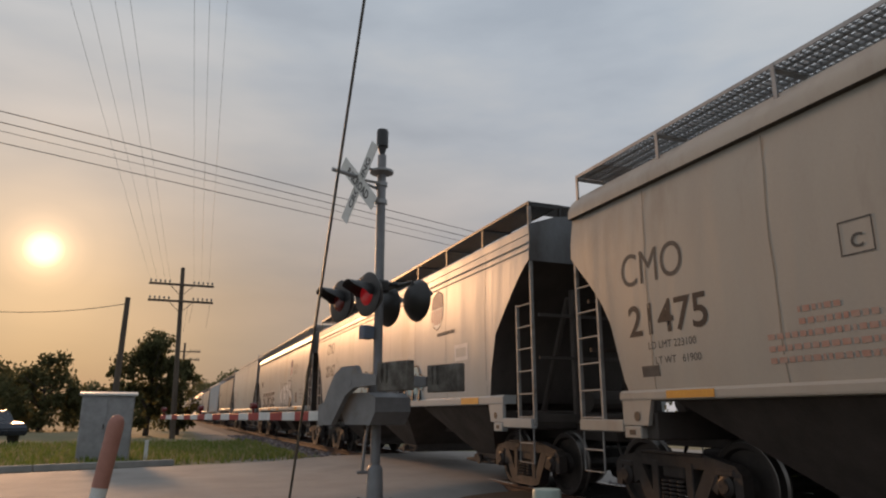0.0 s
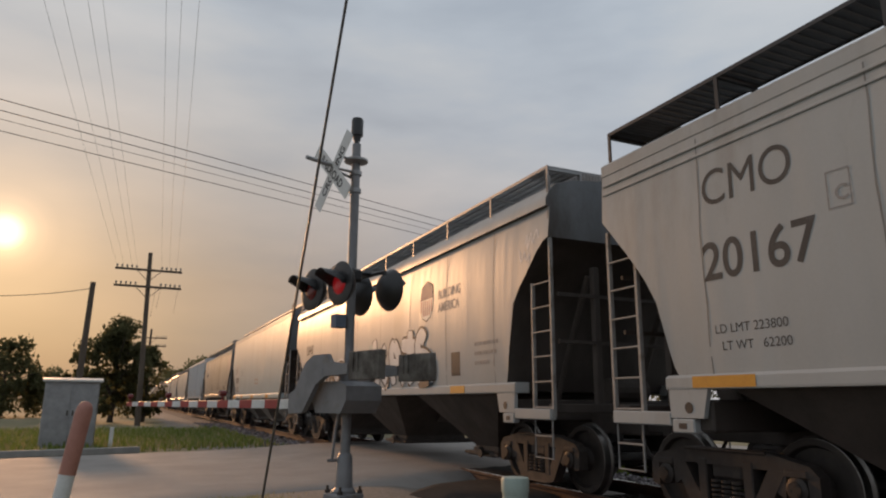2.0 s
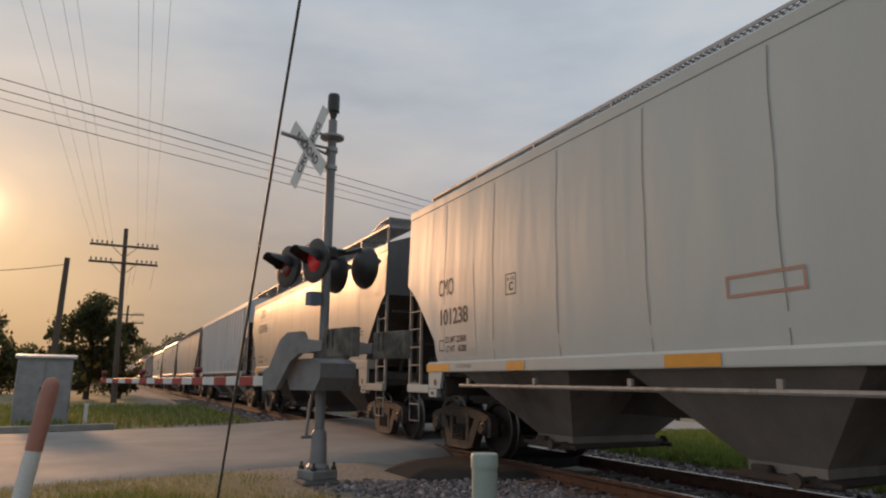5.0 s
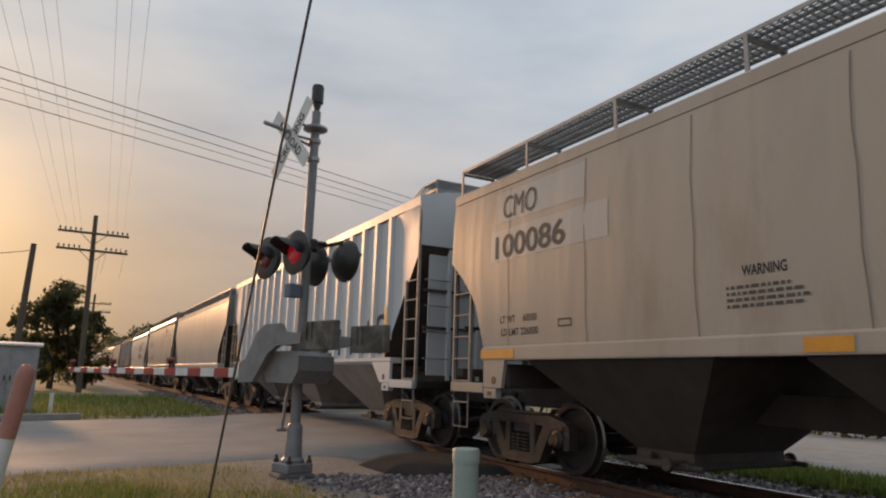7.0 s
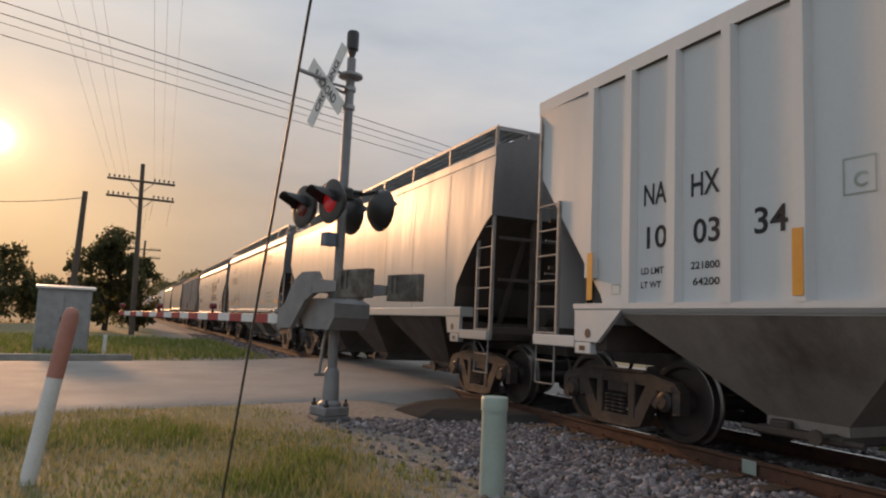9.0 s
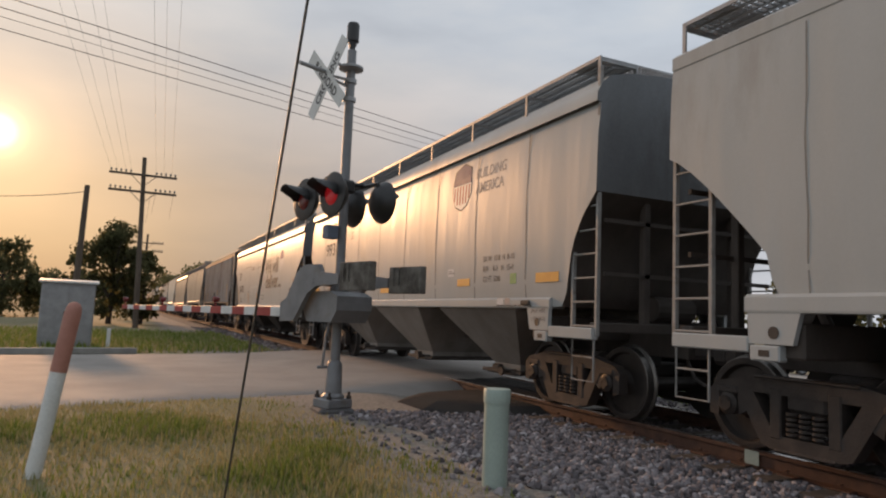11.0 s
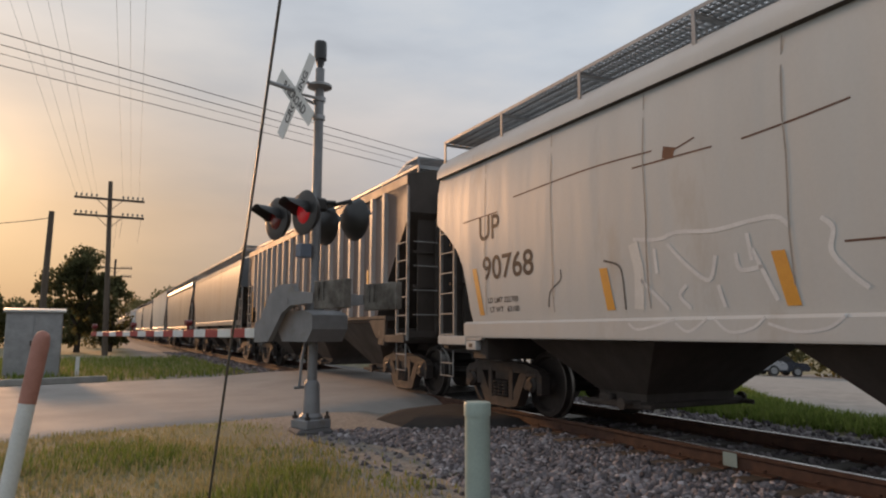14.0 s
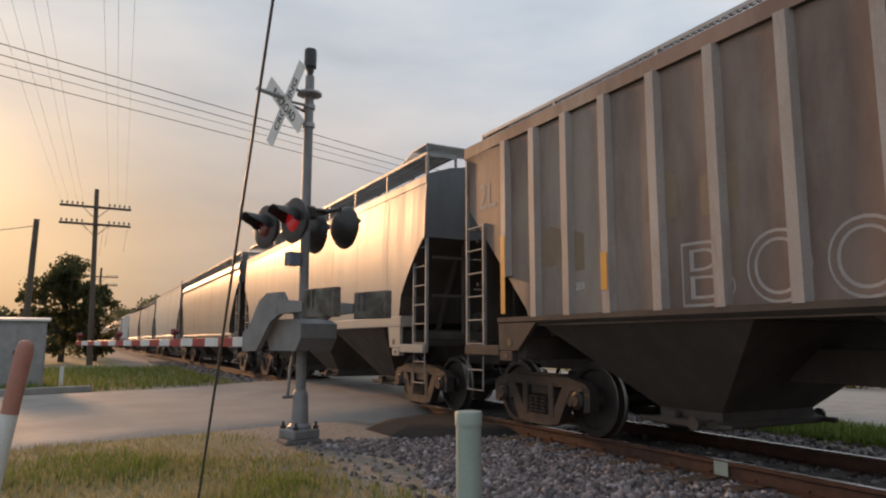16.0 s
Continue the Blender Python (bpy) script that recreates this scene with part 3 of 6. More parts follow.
def add_ladder(car, side, y0, y1, z0, z1, rungs, tall=0.0):
    """A ladder of two stiles and its rungs on a car's corner."""
    x = side * 1.56
    ladder = None
    for y, top in ((y0, max(z1, tall)), (y1, z1 - 0.35)):
        bm = bmesh.new()
        box(bm, (min(x, x - side * 0.05), y - 0.022, z0), (max(x, x - side * 0.05), y + 0.022, top), 0.004)
        if ladder:
            part("stile", bm, M_LADDER, ladder)
        else:
            ladder = part("ladder", bm, M_LADDER, car)

    def rung():
        bm = bmesh.new()
        rod(bm, (0, 0, 0), (0, 1, 0), 0.012, seg=6)
        return bm
    for k in range(rungs):
        z = z0 + 0.12 + (z1 - 0.5 - z0) * k / (rungs - 1)
        shared("rung", "rung", rung, M_LADDER, ladder, pose(x - side * 0.01, min(y0, y1), z) @ Matrix.Diagonal((1, abs(y1 - y0), 1, 1)))


def step_mesh(side, y0, y1, z0, z1):
    bm = bmesh.new()
    x = side * 1.55
    polyrod(bm, [(x, y0, z1), (x, y0, z0), (x, y1, z0), (x, y1, z1)], 0.014)
    rod(bm, (x, y0, (z0 + z1) / 2), (x, y1, (z0 + z1) / 2), 0.012, seg=6)
    return bm


def side_frame_mesh(side):
    """A cast truck side frame with its two windows, in the truck's space."""
    bm = bmesh.new()
    x0, x1 = side * 1.0 - 0.07, side * 1.0 + 0.07
    top = [(-1.06, 0.34), (-1.06, 0.58), (-0.97, 0.67), (-0.80, 0.70), (-0.52, 0.76), (0.52, 0.76), (0.80, 0.70), (0.97, 0.67), (1.06, 0.58), (1.06, 0.34), (0.95, 0.32), (0.94, 0.55), (0.72, 0.56), (0.70, 0.36), (0.62, 0.40), (0.55, 0.60), (-0.55, 0.60), (-0.62, 0.40), (-0.70, 0.36), (-0.72, 0.56), (-0.94, 0.55), (-0.95, 0.32)]
    prism(bm, top, "x", x0, x1)
    low = [(-0.72, 0.60), (-0.54, 0.62), (-0.30, 0.23), (0.30, 0.23), (0.54, 0.62), (0.72, 0.60), (0.44, 0.13), (0.28, 0.09), (-0.28, 0.09), (-0.44, 0.13)]
    prism(bm, low, "x", x0 - 0.005, x1 + 0.005)
    for y in (-0.29, 0.29):
        box(bm, (x0 - 0.012, y - 0.06, 0.2), (x1 + 0.012, y + 0.06, 0.66), 0.012)
    # ribs along the chords, journal caps
    box(bm, (x0 - 0.02, -0.52, 0.735), (x1 + 0.02, 0.52, 0.765), 0.01)
    box(bm, (x0 - 0.02, -0.30, 0.085), (x1 + 0.02, 0.30, 0.115), 0.01)
    for y in (-0.83, 0.83):
        box(bm, (x0 - 0.02, y - 0.13, 0.55), (x1 + 0.02, y + 0.13, 0.63), 0.02)
    return bm


def spring_mesh(side):
    bm = bmesh.new()
    for y in (-0.13, 0.0, 0.13):
        for dx in (-0.03, 0.05):
            for k in range(5):
                m = Matrix.Translation((side * (1.0 + dx), y, 0.265 + k * 0.045))
                lathe(bm, [(0.03, -0.012), (0.056, -0.012), (0.056, 0.012), (0.03, 0.012)], 10, m)
    return bm


def wheelset_mesh():
    bm = bmesh.new()
    rod(bm, (-1.06, 0, 0), (1.06, 0, 0), 0.075, seg=12)
    for s in (-1, 1):
        turn = Matrix.Rotation(s * math.pi / 2, 4, "Y")
        m = Matrix.Translation((s * 0.75, 0, 0)) @ turn
        lathe(bm, [(0.10, -0.09), (0.12, -0.05), (0.30, -0.035), (0.385, -0.07), (0.485, -0.07), (0.488, -0.045), (WHEEL_R, -0.030), (WHEEL_R - 0.004, 0.062), (0.445, 0.066), (0.385, 0.064), (0.36, 0.012), (0.16, 0.025), (0.13, 0.085), (0.10, 0.09)], 36, m)
        m = Matrix.Translation((s * 0.99, 0, 0)) @ turn
        lathe(bm, [(0.11, -0.12), (0.115, 0.09), (0.075, 0.115), (0.07, 0.13)], 14, m)
        for k in range(3):
            a = k * 2.094
            rod(bm, (s * 1.10, 0.045 * math.cos(a), 0.045 * math.sin(a)), (s * 1.125, 0.045 * math.cos(a), 0.045 * math.sin(a)), 0.013, seg=6)
    return bm


SHARED = {}


def shared(name, key, make, material, parent, m=None, label="", smooth=0.0):
    """Alike parts of all the cars use one mesh."""
    if key not in SHARED:
        ob = part(name, make(), material, parent, label, smooth)
        SHARED[key] = ob.data
    else:
        ob = new(name, SHARED[key])
        ob.parent = parent
        tagged(ob, label)
    if m:
        ob.matrix_basis = m
    return ob


def add_truck(car, y):
    def bolster():
        bm = bmesh.new()
        box(bm, (-1.05, -0.2, 0.46), (1.05, 0.2, 0.66), 0.03)
        box(bm, (-0.35, -0.28, 0.6), (0.35, 0.28, 0.78), 0.03)
        for yy in (-0.42, 0.42):
            box(bm, (-0.8, yy - 0.06, 0.30), (0.8, yy + 0.06, 0.42), 0.02)
            for s in (-1, 1):
                box(bm, (s * 0.75 - 0.05, yy - 0.03 + math.copysign(0.03, yy), 0.28), (s * 0.75 + 0.05, yy + 0.03 + math.copysign(0.03, yy), 0.62), 0.01)
        return bm
    tr = shared("truck", "bolster", bolster, M_CAST, car, pose(0, y, 0), "grimy cast-steel two-axle truck")
    for s in (-1, 1):
        shared("side_frame", ("frame", s), lambda: side_frame_mesh(s), M_CAST, tr, smooth=25)
        shared("spring_nest", ("springs", s), lambda: spring_mesh(s), M_CAST, tr)["kind"] = "stuff"
    sets = []
    for yy in (-0.83, 0.83):
        w = shared("wheelset", "wheelset", wheelset_mesh, M_WHEEL, tr, pose(0, yy, WHEEL_R), smooth=30)
        if len(w.data.materials) < 2:
            w.data.materials.append(M_TREAD)
            for f in w.data.polygons:
                if all(math.hypot(w.data.vertices[i].co.y, w.data.vertices[i].co.z) > 0.44 for i in f.vertices):
                    f.material_index = 1
        sets.append((w, yy))
    return sets


def board_mesh(L, eave, fine, dx, dz):
    """Open grating of a running board round the roof, on one side."""
    verts, faces = [], []

    def bar(lo, hi):
        b = len(verts)
        verts.extend([(x, y, z) for z in (lo[2], hi[2]) for y in (lo[1], hi[1]) for x in (lo[0], hi[0])])
        faces.extend([tuple(b + i for i in f) for f in ((0, 2, 3, 1), (4, 5, 7, 6), (0, 1, 5, 4), (2, 6, 7, 3), (0, 4, 6, 2), (1, 3, 7, 5))])
    h, z = L / 2 - 0.1, eave + dz
    for x in ((dx, dx + 0.56) if not fine else (dx, dx + 0.14, dx + 0.28, dx + 0.42, dx + 0.56)):
        bar((x - 0.008, -h, z - 0.03), (x + 0.008, h, z + 0.012))
    for x in np.arange(dx + 0.03, dx + 0.55, 0.05 if fine else 0.022):
        bar((x - 0.004, -h, z - 0.012), (x + 0.004, h, z + 0.006))
    step = 0.075 if fine else 0.11
    for y in np.arange(-h, h, step):
        bar((dx, y - 0.006, z - 0.014), (dx + 0.56, y + 0.006, z + 0.008))
    return verts, faces


def add_board(car, spec):
    L, eave = spec["L"], spec["eave"]
    dx, dz = spec.get("board_at", (-1.50, 0.34))
    v, f = board_mesh(L, eave, spec.get("fine", True), dx, dz)
    h = L / 2 - 0.1
    steel = spec.get("board", M_GALV)
    for side in (-1, 1):
        vv = v if side < 0 else [(-x, y, z) for x, y, z in v]
        b = cloud("running_board", vv, f, steel)
        b.parent = car
        n = max(4, round(L / 1.75))
        x0, x1 = -side * dx, -side * (dx + 0.56)
        for k in range(n + 1):
            y = -h + 2 * h * k / n

            def bracket():
                bm = bmesh.new()
                box(bm, (x0 - 0.010, -0.022, eave - 0.06), (x0 + 0.010, 0.022, eave + dz + 0.01), 0)
                box(bm, (min(x0, x1), -0.03, eave + dz - 0.06), (max(x0, x1), 0.03, eave + dz - 0.032), 0)
                box(bm, (x1 - 0.012, -0.03, eave - 0.02), (x1 + 0.012, 0.03, eave + dz - 0.02), 0)
                return bm
            shared("board_bracket", ("bracket", side, eave, dx, dz, steel.name), bracket, steel, b, pose(0, y, 0))
    for e in (-1, 1):
        verts, faces = [], []
        w = -dx
        top = eave + dz + (spec.get("hump", 0.17 if spec["kind"] == "ribbed" else 0.0) if e < 0 else 0.0)

        def slat(a, b, t):
            """A thin bar from a to b, t wide."""
            side = Vector((t, 0, 0)) if abs(b.y - a.y) > 0.01 else Vector((0, t, 0))
            n = len(verts)
            for p in (a, b):
                for q in (side, -side):
                    for z in (-0.015, 0.006):
                        verts.append(tuple(p + q + Vector((0, 0, z))))
            faces.extend([tuple(n + i for i in f) for f in ((0, 1, 5, 4), (2, 6, 7, 3), (0, 2, 3, 1), (4, 5, 7, 6), (1, 3, 7, 5), (0, 4, 6, 2))])
        for x in np.arange(-w, w + 0.01, 0.055):
            slat(Vector((x, e * h, top)), Vector((x, e * (h - 0.55), top)), 0.005)
        for k in range(9):
            y = e * (h - k * 0.069)
            slat(Vector((-w, y, top)), Vector((w, y, top)), 0.005)
        if top > eave + dz:
            for side in (-1, 1):
                for k in range(9):
                    x = side * (w - k * 0.069)
                    slat(Vector((x, e * (h - 0.55), top)), Vector((x, e * (h - 1.15), eave + dz)), 0.005)
                for y in np.linspace(h - 0.6, h - 1.12, 8):
                    z = top + (eave + dz - top) * (h - 0.55 - y) / 0.6
                    slat(Vector((side * w, e * y, z)), Vector((side * (w - 0.55), e * y, z)), 0.005)
                slat(Vector((side * w, e * h, eave - 0.02)), Vector((side * w, e * h + 0.012, top)), 0.012)
        eb = cloud("end_board", verts, faces, steel)
        eb.parent = car
        tagged(eb, "open grating across the roof end")


def build_car(spec):
    kind, L, eave, sill, paint = spec["kind"], spec["L"], spec["eave"], spec["sill"], CAR_PAINT[spec["paint"]]
    h = L / 2
    cut, rise = spec.get("cut", 1.15), spec.get("rise", (2.9, 2.9))
    car = thing("hopper_car", spec["label"], "hopper car", (TRACK_X, spec["s"] - h, 0), group="freight train")
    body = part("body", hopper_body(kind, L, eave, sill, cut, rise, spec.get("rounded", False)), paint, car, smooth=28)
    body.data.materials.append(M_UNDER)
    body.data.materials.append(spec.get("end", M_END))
    # slope and end faces by default take darker colours with shade painted in
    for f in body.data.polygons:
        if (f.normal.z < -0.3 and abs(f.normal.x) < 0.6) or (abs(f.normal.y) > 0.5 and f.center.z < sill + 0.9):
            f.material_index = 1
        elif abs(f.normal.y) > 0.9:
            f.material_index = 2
    SIDE_OF[car.name] = (BVHTree.FromPolygons([v.co for v in body.data.vertices], [tuple(f.vertices) for f in body.data.polygons]), h, sill, kind)
    trim = spec.get("trim", paint)
    deep = spec.get("deep", 0.16 if kind == "smooth" else 0.10)
    # side sills with a flange
    for s in (-1, 1):
        bm = bmesh.new()
        if kind == "ribbed":
            prism(bm, [(s * 1.38, sill - 0.10), (s * 1.56, sill - 0.10), (s * 1.60, sill - 0.06), (s * 1.60, sill), (s * 1.38, sill)], "y", -h + 0.93, h - 0.93)
            part("side_sill", bm, trim, car)
            continue
        prism(bm, [(s * 1.36, sill - deep), (s * 1.60, sill - deep), (s * 1.604, sill - deep + 0.02), (s * 1.605, sill - 0.03), (s * 1.57, sill), (s * 1.36, sill)], "y", -h + 0.93, h - 0.93)
        part("side_sill", bm, trim, car)
    # hopper bays and their outlets
    # their walls slope in on all four sides down to the outlets
    pitch = h - 3.4
    for k in (-1, 0, 1):
        yc = k * pitch
        long = 1.42 * pitch / 3.8
        bm = bmesh.new()
        rings = []
        low = sill - deep - 0.03
        for z in (sill - 0.05, low, 0.46, 0.36):
            f = min(1, max(0, (1.39 - min(z, low)) / 0.93))
            lx = 1.50 - 0.76 * f
            front, back = [long + (0.16 if k == e else 0) - (long + (0.16 if k == e else 0) - 0.42) * f for e in (-1, 1)]
            rings.append([bm.verts.new((sx * lx, yc + (sy * (front if sy < 0 else back)), z)) for sx, sy in ((-1, -1), (1, -1), (1, 1), (-1, 1))])
        for A, B in zip(rings, rings[1:]):
            for i in range(4):
                bm.faces.new((A[i], A[(i + 1) % 4], B[(i + 1) % 4], B[i]))
        bm.faces.new(rings[-1])
        bm.faces.new(list(reversed(rings[0])))
        bmesh.ops.recalc_face_normals(bm, faces=bm.faces)
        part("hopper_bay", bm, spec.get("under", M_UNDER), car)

        def outlet():
            bm = bmesh.new()
            box(bm, (-0.88, -0.46, 0.29), (0.88, 0.46, 0.37), 0.02)
            for s in (-1, 1):
                rod(bm, (s * 0.75, -0.3, 0.36), (s * 1.0, -0.3, 0.36), 0.03)
                rod(bm, (s * 1.0, -0.3, 0.36), (s * 1.04, -0.3, 0.36), 0.07, seg=10)
                box(bm, (s * 0.8 - 0.05, 0.1, 0.30), (s * 0.8 + 0.05, 0.32, 0.44), 0.02)
                rod(bm, (s * 0.84, -0.62, 0.33), (s * 0.84, 0.62, 0.33), 0.03)
            return bm
        shared("outlet_gate", "outlet", outlet, M_UNDER, car, pose(0, yc, 0))
    # centre sill, couplers
    for ya, yb in (((-h - 0.05, -h + 2.4), (h - 2.4, h + 0.05)) if spec.get("stub_sill") else ((-h - 0.05, h + 0.05),)):
        bm = bmesh.new()
        box(bm, (-0.18, ya, 0.78), (0.18, yb, 1.12), 0.01)
        part("centre_sill", bm, M_UNDER, car)
    for e in (-1, 1):
        lift = rise[0] if e < 0 else rise[1]
        lift = min(lift[0][1] if isinstance(lift, list) else lift, 3.0)

        def coupler():
            bm = bmesh.new()
            box(bm, (-0.07, 0, 0.82), (0.07, 0.42, 0.97), 0.02)
            box(bm, (-0.16, 0.40, 0.75), (0.17, 0.64, 1.03), 0.05)
            polyrod(bm, [(0.12, -0.05, 0.8), (0.16, 0.15, 0.55), (0.12, 0.45, 0.42), (0.05, 0.62, 0.62)], 0.025)
            return bm
        shared("coupler", "coupler", coupler, M_CAST, car, pose(0, e * h, 0, 0, 0, 0 if e > 0 else 180))
        # end works: bolster frame, slope sheet stays, end posts and platform
        bm = bmesh.new()
        box(bm, (-1.5, min(e * (h - 0.05), e * (h - 0.22)), sill - 0.42), (1.5, max(e * (h - 0.05), e * (h - 0.22)), sill - 0.30), 0.01)
        box(bm, (-1.52, min(e * (h - 1.45), e * (h - 1.05)), sill - 0.55), (1.52, max(e * (h - 1.45), e * (h - 1.05)), sill - 0.24), 0.02)
        part("end_platform", bm, M_UNDER, car)
        bm = bmesh.new()
        for x in (-0.75, 0.75):
            box(bm, (x - 0.05, min(e * (h - 0.16), e * (h - 0.06)), sill - 0.36), (x + 0.05, max(e * (h - 0.16), e * (h - 0.06)), lift + 0.1), 0.01)
        for z in (lift - 0.35, lift - 1.0):
            box(bm, (-1.4, min(e * (h - 0.1), e * (h - 0.06)), z), (1.4, max(e * (h - 0.1), e * (h - 0.06)), z + 0.05), 0)
        rod(bm, (-0.75, e * (h - 1.15), sill - 0.3), (-0.75, e * (h - 0.25), lift), 0.05)
        rod(bm, (0.75, e * (h - 1.15), sill - 0.3), (0.75, e * (h - 0.25), lift), 0.05)
        rod(bm, (-0.3, e * (h - 0.5), sill - 0.1), (0.35, e * (h - 0.5), sill - 0.1), 0.17, seg=14)
        part("end_frame", bm, M_UNDER, car)
        if kind == "ribbed":
            face = spec.get("end", M_END)
            ya, yb = sorted((e * (h - 0.13), e * (h - 0.10)))
            bm = bmesh.new()
            box(bm, (-1.30, ya, 1.14), (1.30, yb, lift + 0.5), 0.004)
            part("end_wall", bm, face, car, "flat end wall below the roof sheet")
            for x in (-0.92, -0.32, 0.32, 0.92):
                bm = bmesh.new()
                yc, yd = sorted((e * (h - 0.10), e * (h - 0.02)))
                box(bm, (x - 0.035, yc, 1.14), (x + 0.035, yd, eave - 0.1), 0.006)
                part("end_post", bm, face, car)
            for z in (1.5, 1.95, 2.4, 2.85):
                bm = bmesh.new()
                rod(bm, (-1.42, e * (h - 0.02), z), (-0.92, e * (h - 0.02), z), 0.012, seg=6)
                part("end_rung", bm, M_LADDER, car)
        for s in (-1, 1):
            # the strip under the ladder, the bolster pad and the jacking pad with its socket
            bm = bmesh.new()
            x0, x1 = sorted((s * 1.60, s * 1.50))
            y0, y1 = sorted((e * (h - 0.96), e * (h - 0.04)))
            box(bm, (x0, y0, 0.99), (x1, y1, 1.13), 0.012)
            part("sill_end", bm, trim, car)
            bm = bmesh.new()
            pad = [(e * (h - 0.955), sill - deep + 0.02), (e * (h - 1.48), sill - deep + 0.02), (e * (h - 1.40), 1.07), (e * (h - 0.965), 1.07)]
            if kind == "ribbed":
                pad[1] = (e * (h - 1.80), sill - deep + 0.02)
            prism(bm, pad, "x", s * 1.54, s * 1.595)
            plate_part = part("bolster_pad", bm, trim, car)
            bm = bmesh.new()
            lathe(bm, [(0.055, -0.002), (0.055, 0.002)], 12, Matrix.Translation((s * 1.597, e * (h - 1.22), 1.17)) @ Matrix.Rotation(math.pi / 2, 4, "Y"))
            part("lifting_hole", bm, M_BLACK, plate_part, "dark lifting hole")
            bm = bmesh.new()
            y = e * (h - 1.13)
            box(bm, (x0 - 0.004, y - 0.15, 0.925), (x1 + 0.004, y + 0.15, 1.06), 0.012)
            jack = part("jacking_pad", bm, trim, car)
            bm = bmesh.new()
            xa, xb = sorted((s * 1.602, s * 1.607))
            box(bm, (xa, y - 0.055, 0.965), (xb, y + 0.055, 1.02), 0)
            part("socket", bm, M_BLACK, jack, "dark square socket")
            add_ladder(car, s, e * (h - 0.03), e * (h - 0.50), 1.03, lift + 0.22, 6, eave + 0.3 if e < 0 and kind == "smooth" else eave - 0.2 if kind == "ribbed" else 0.0)
            part("sill_step", step_mesh(s, e * (h - 0.06), e * (h - 0.48), 0.50, sill - 0.44), M_LADDER, car)
    if spec.get("board", True) is not None:
        add_board(car, spec)
    if kind == "ribbed":
        for s in (-1, 1):
            for y in [q * spec.get("last_rib", h - 1.2) / 6.2 * t for q in (6.2, 5.53, 4.87, 4.18, 3.44, 2.7, 1.95, 1.17, 0.39) for t in (-1, 1)]:
                low = max(sill - 0.03, low_edge(y, L, cut, rise, sill, kind))
                bm = bmesh.new()
                a, b = (s * 1.515, s * 1.605)
                prism(bm, [(a, y - 0.085), (b, y - 0.055), (b, y + 0.055), (a, y + 0.085)], "z", low + 0.02, eave - 0.17)
                part("rib", bm, spec.get("rib_paint", paint), car)
    else:
        n = spec.get("seams", 8)
        for s in (-1, 1):
            for k in range(n):
                y = -h + 1.55 + (L - 3.1) * k / (n - 1)
                base = low_edge(y, L, cut, rise, sill, kind)
                low = max(sill - 0.02, base)
                bm = bmesh.new()
                prev = None
                half = body_profile("smooth", eave)
                zs = [low + (eave - 0.2 - low) * q / 7 for q in range(8)]
                prof = half[:6]
                for i, z in enumerate(zs):
                    x = np.interp(z, [p[1] for p in prof], [p[0] for p in prof]) + 0.0035
                    w = spec.get("seam", 0.008)
                    yy = y + 0.010 * math.sin(i * 1.9 + k)
                    pair = [bm.verts.new((s * x, yy - w, z)), bm.verts.new((s * x, yy + w, z))]
                    if prev:
                        bm.faces.new((prev[0], prev[1], pair[1], pair[0]))
                    prev = pair
                part("weld_seam", bm, M_SEAM[spec["paint"]], car)
    if spec.get("strips"):
        for s in (-1, 1):
            for dz in (0.27, 0.38):
                bm = bmesh.new()
                box(bm, (min(s * 1.55, s * 1.592), -h + 0.03, eave - dz - 0.03), (max(s * 1.55, s * 1.592), h - 0.03, eave - dz), 0.006)
                part("eave_strip", bm, paint, car)
    spec["object"] = car
    spec["sets"] = add_truck(car, -h + 1.24) + add_truck(car, h - 1.1)
    return car


M_SEAM = {k: mat(k + "_weld", tuple(c * 0.5 for c in rgb), rough=0.6, scale=3, bump=0.3)
          for k, rgb in (("tan", (0.40, 0.37, 0.32)), ("grey", (0.40, 0.41, 0.40)), ("pale", (0.47, 0.50, 0.50)), ("white", (0.54, 0.53, 0.50)), ("silver", (0.55, 0.57, 0.58)), ("brown", (0.12, 0.085, 0.066)))}


def travel(t):
    """Metres that the train has gone at t seconds."""
    return 9.1 * t - 0.02 * t * t


def reflector(car, y0, y1, z0, z1, x=None):
    x = x or on_side(car, (y0 + y1) / 2, (z0 + z1) / 2, 0.005)
    bm = bmesh.new()
    box(bm, (x, min(y0, y1), z0), (x + 0.006, max(y0, y1), z1))
    part("reflector", bm, M_YELLOW, car, "yellow reflective strip")


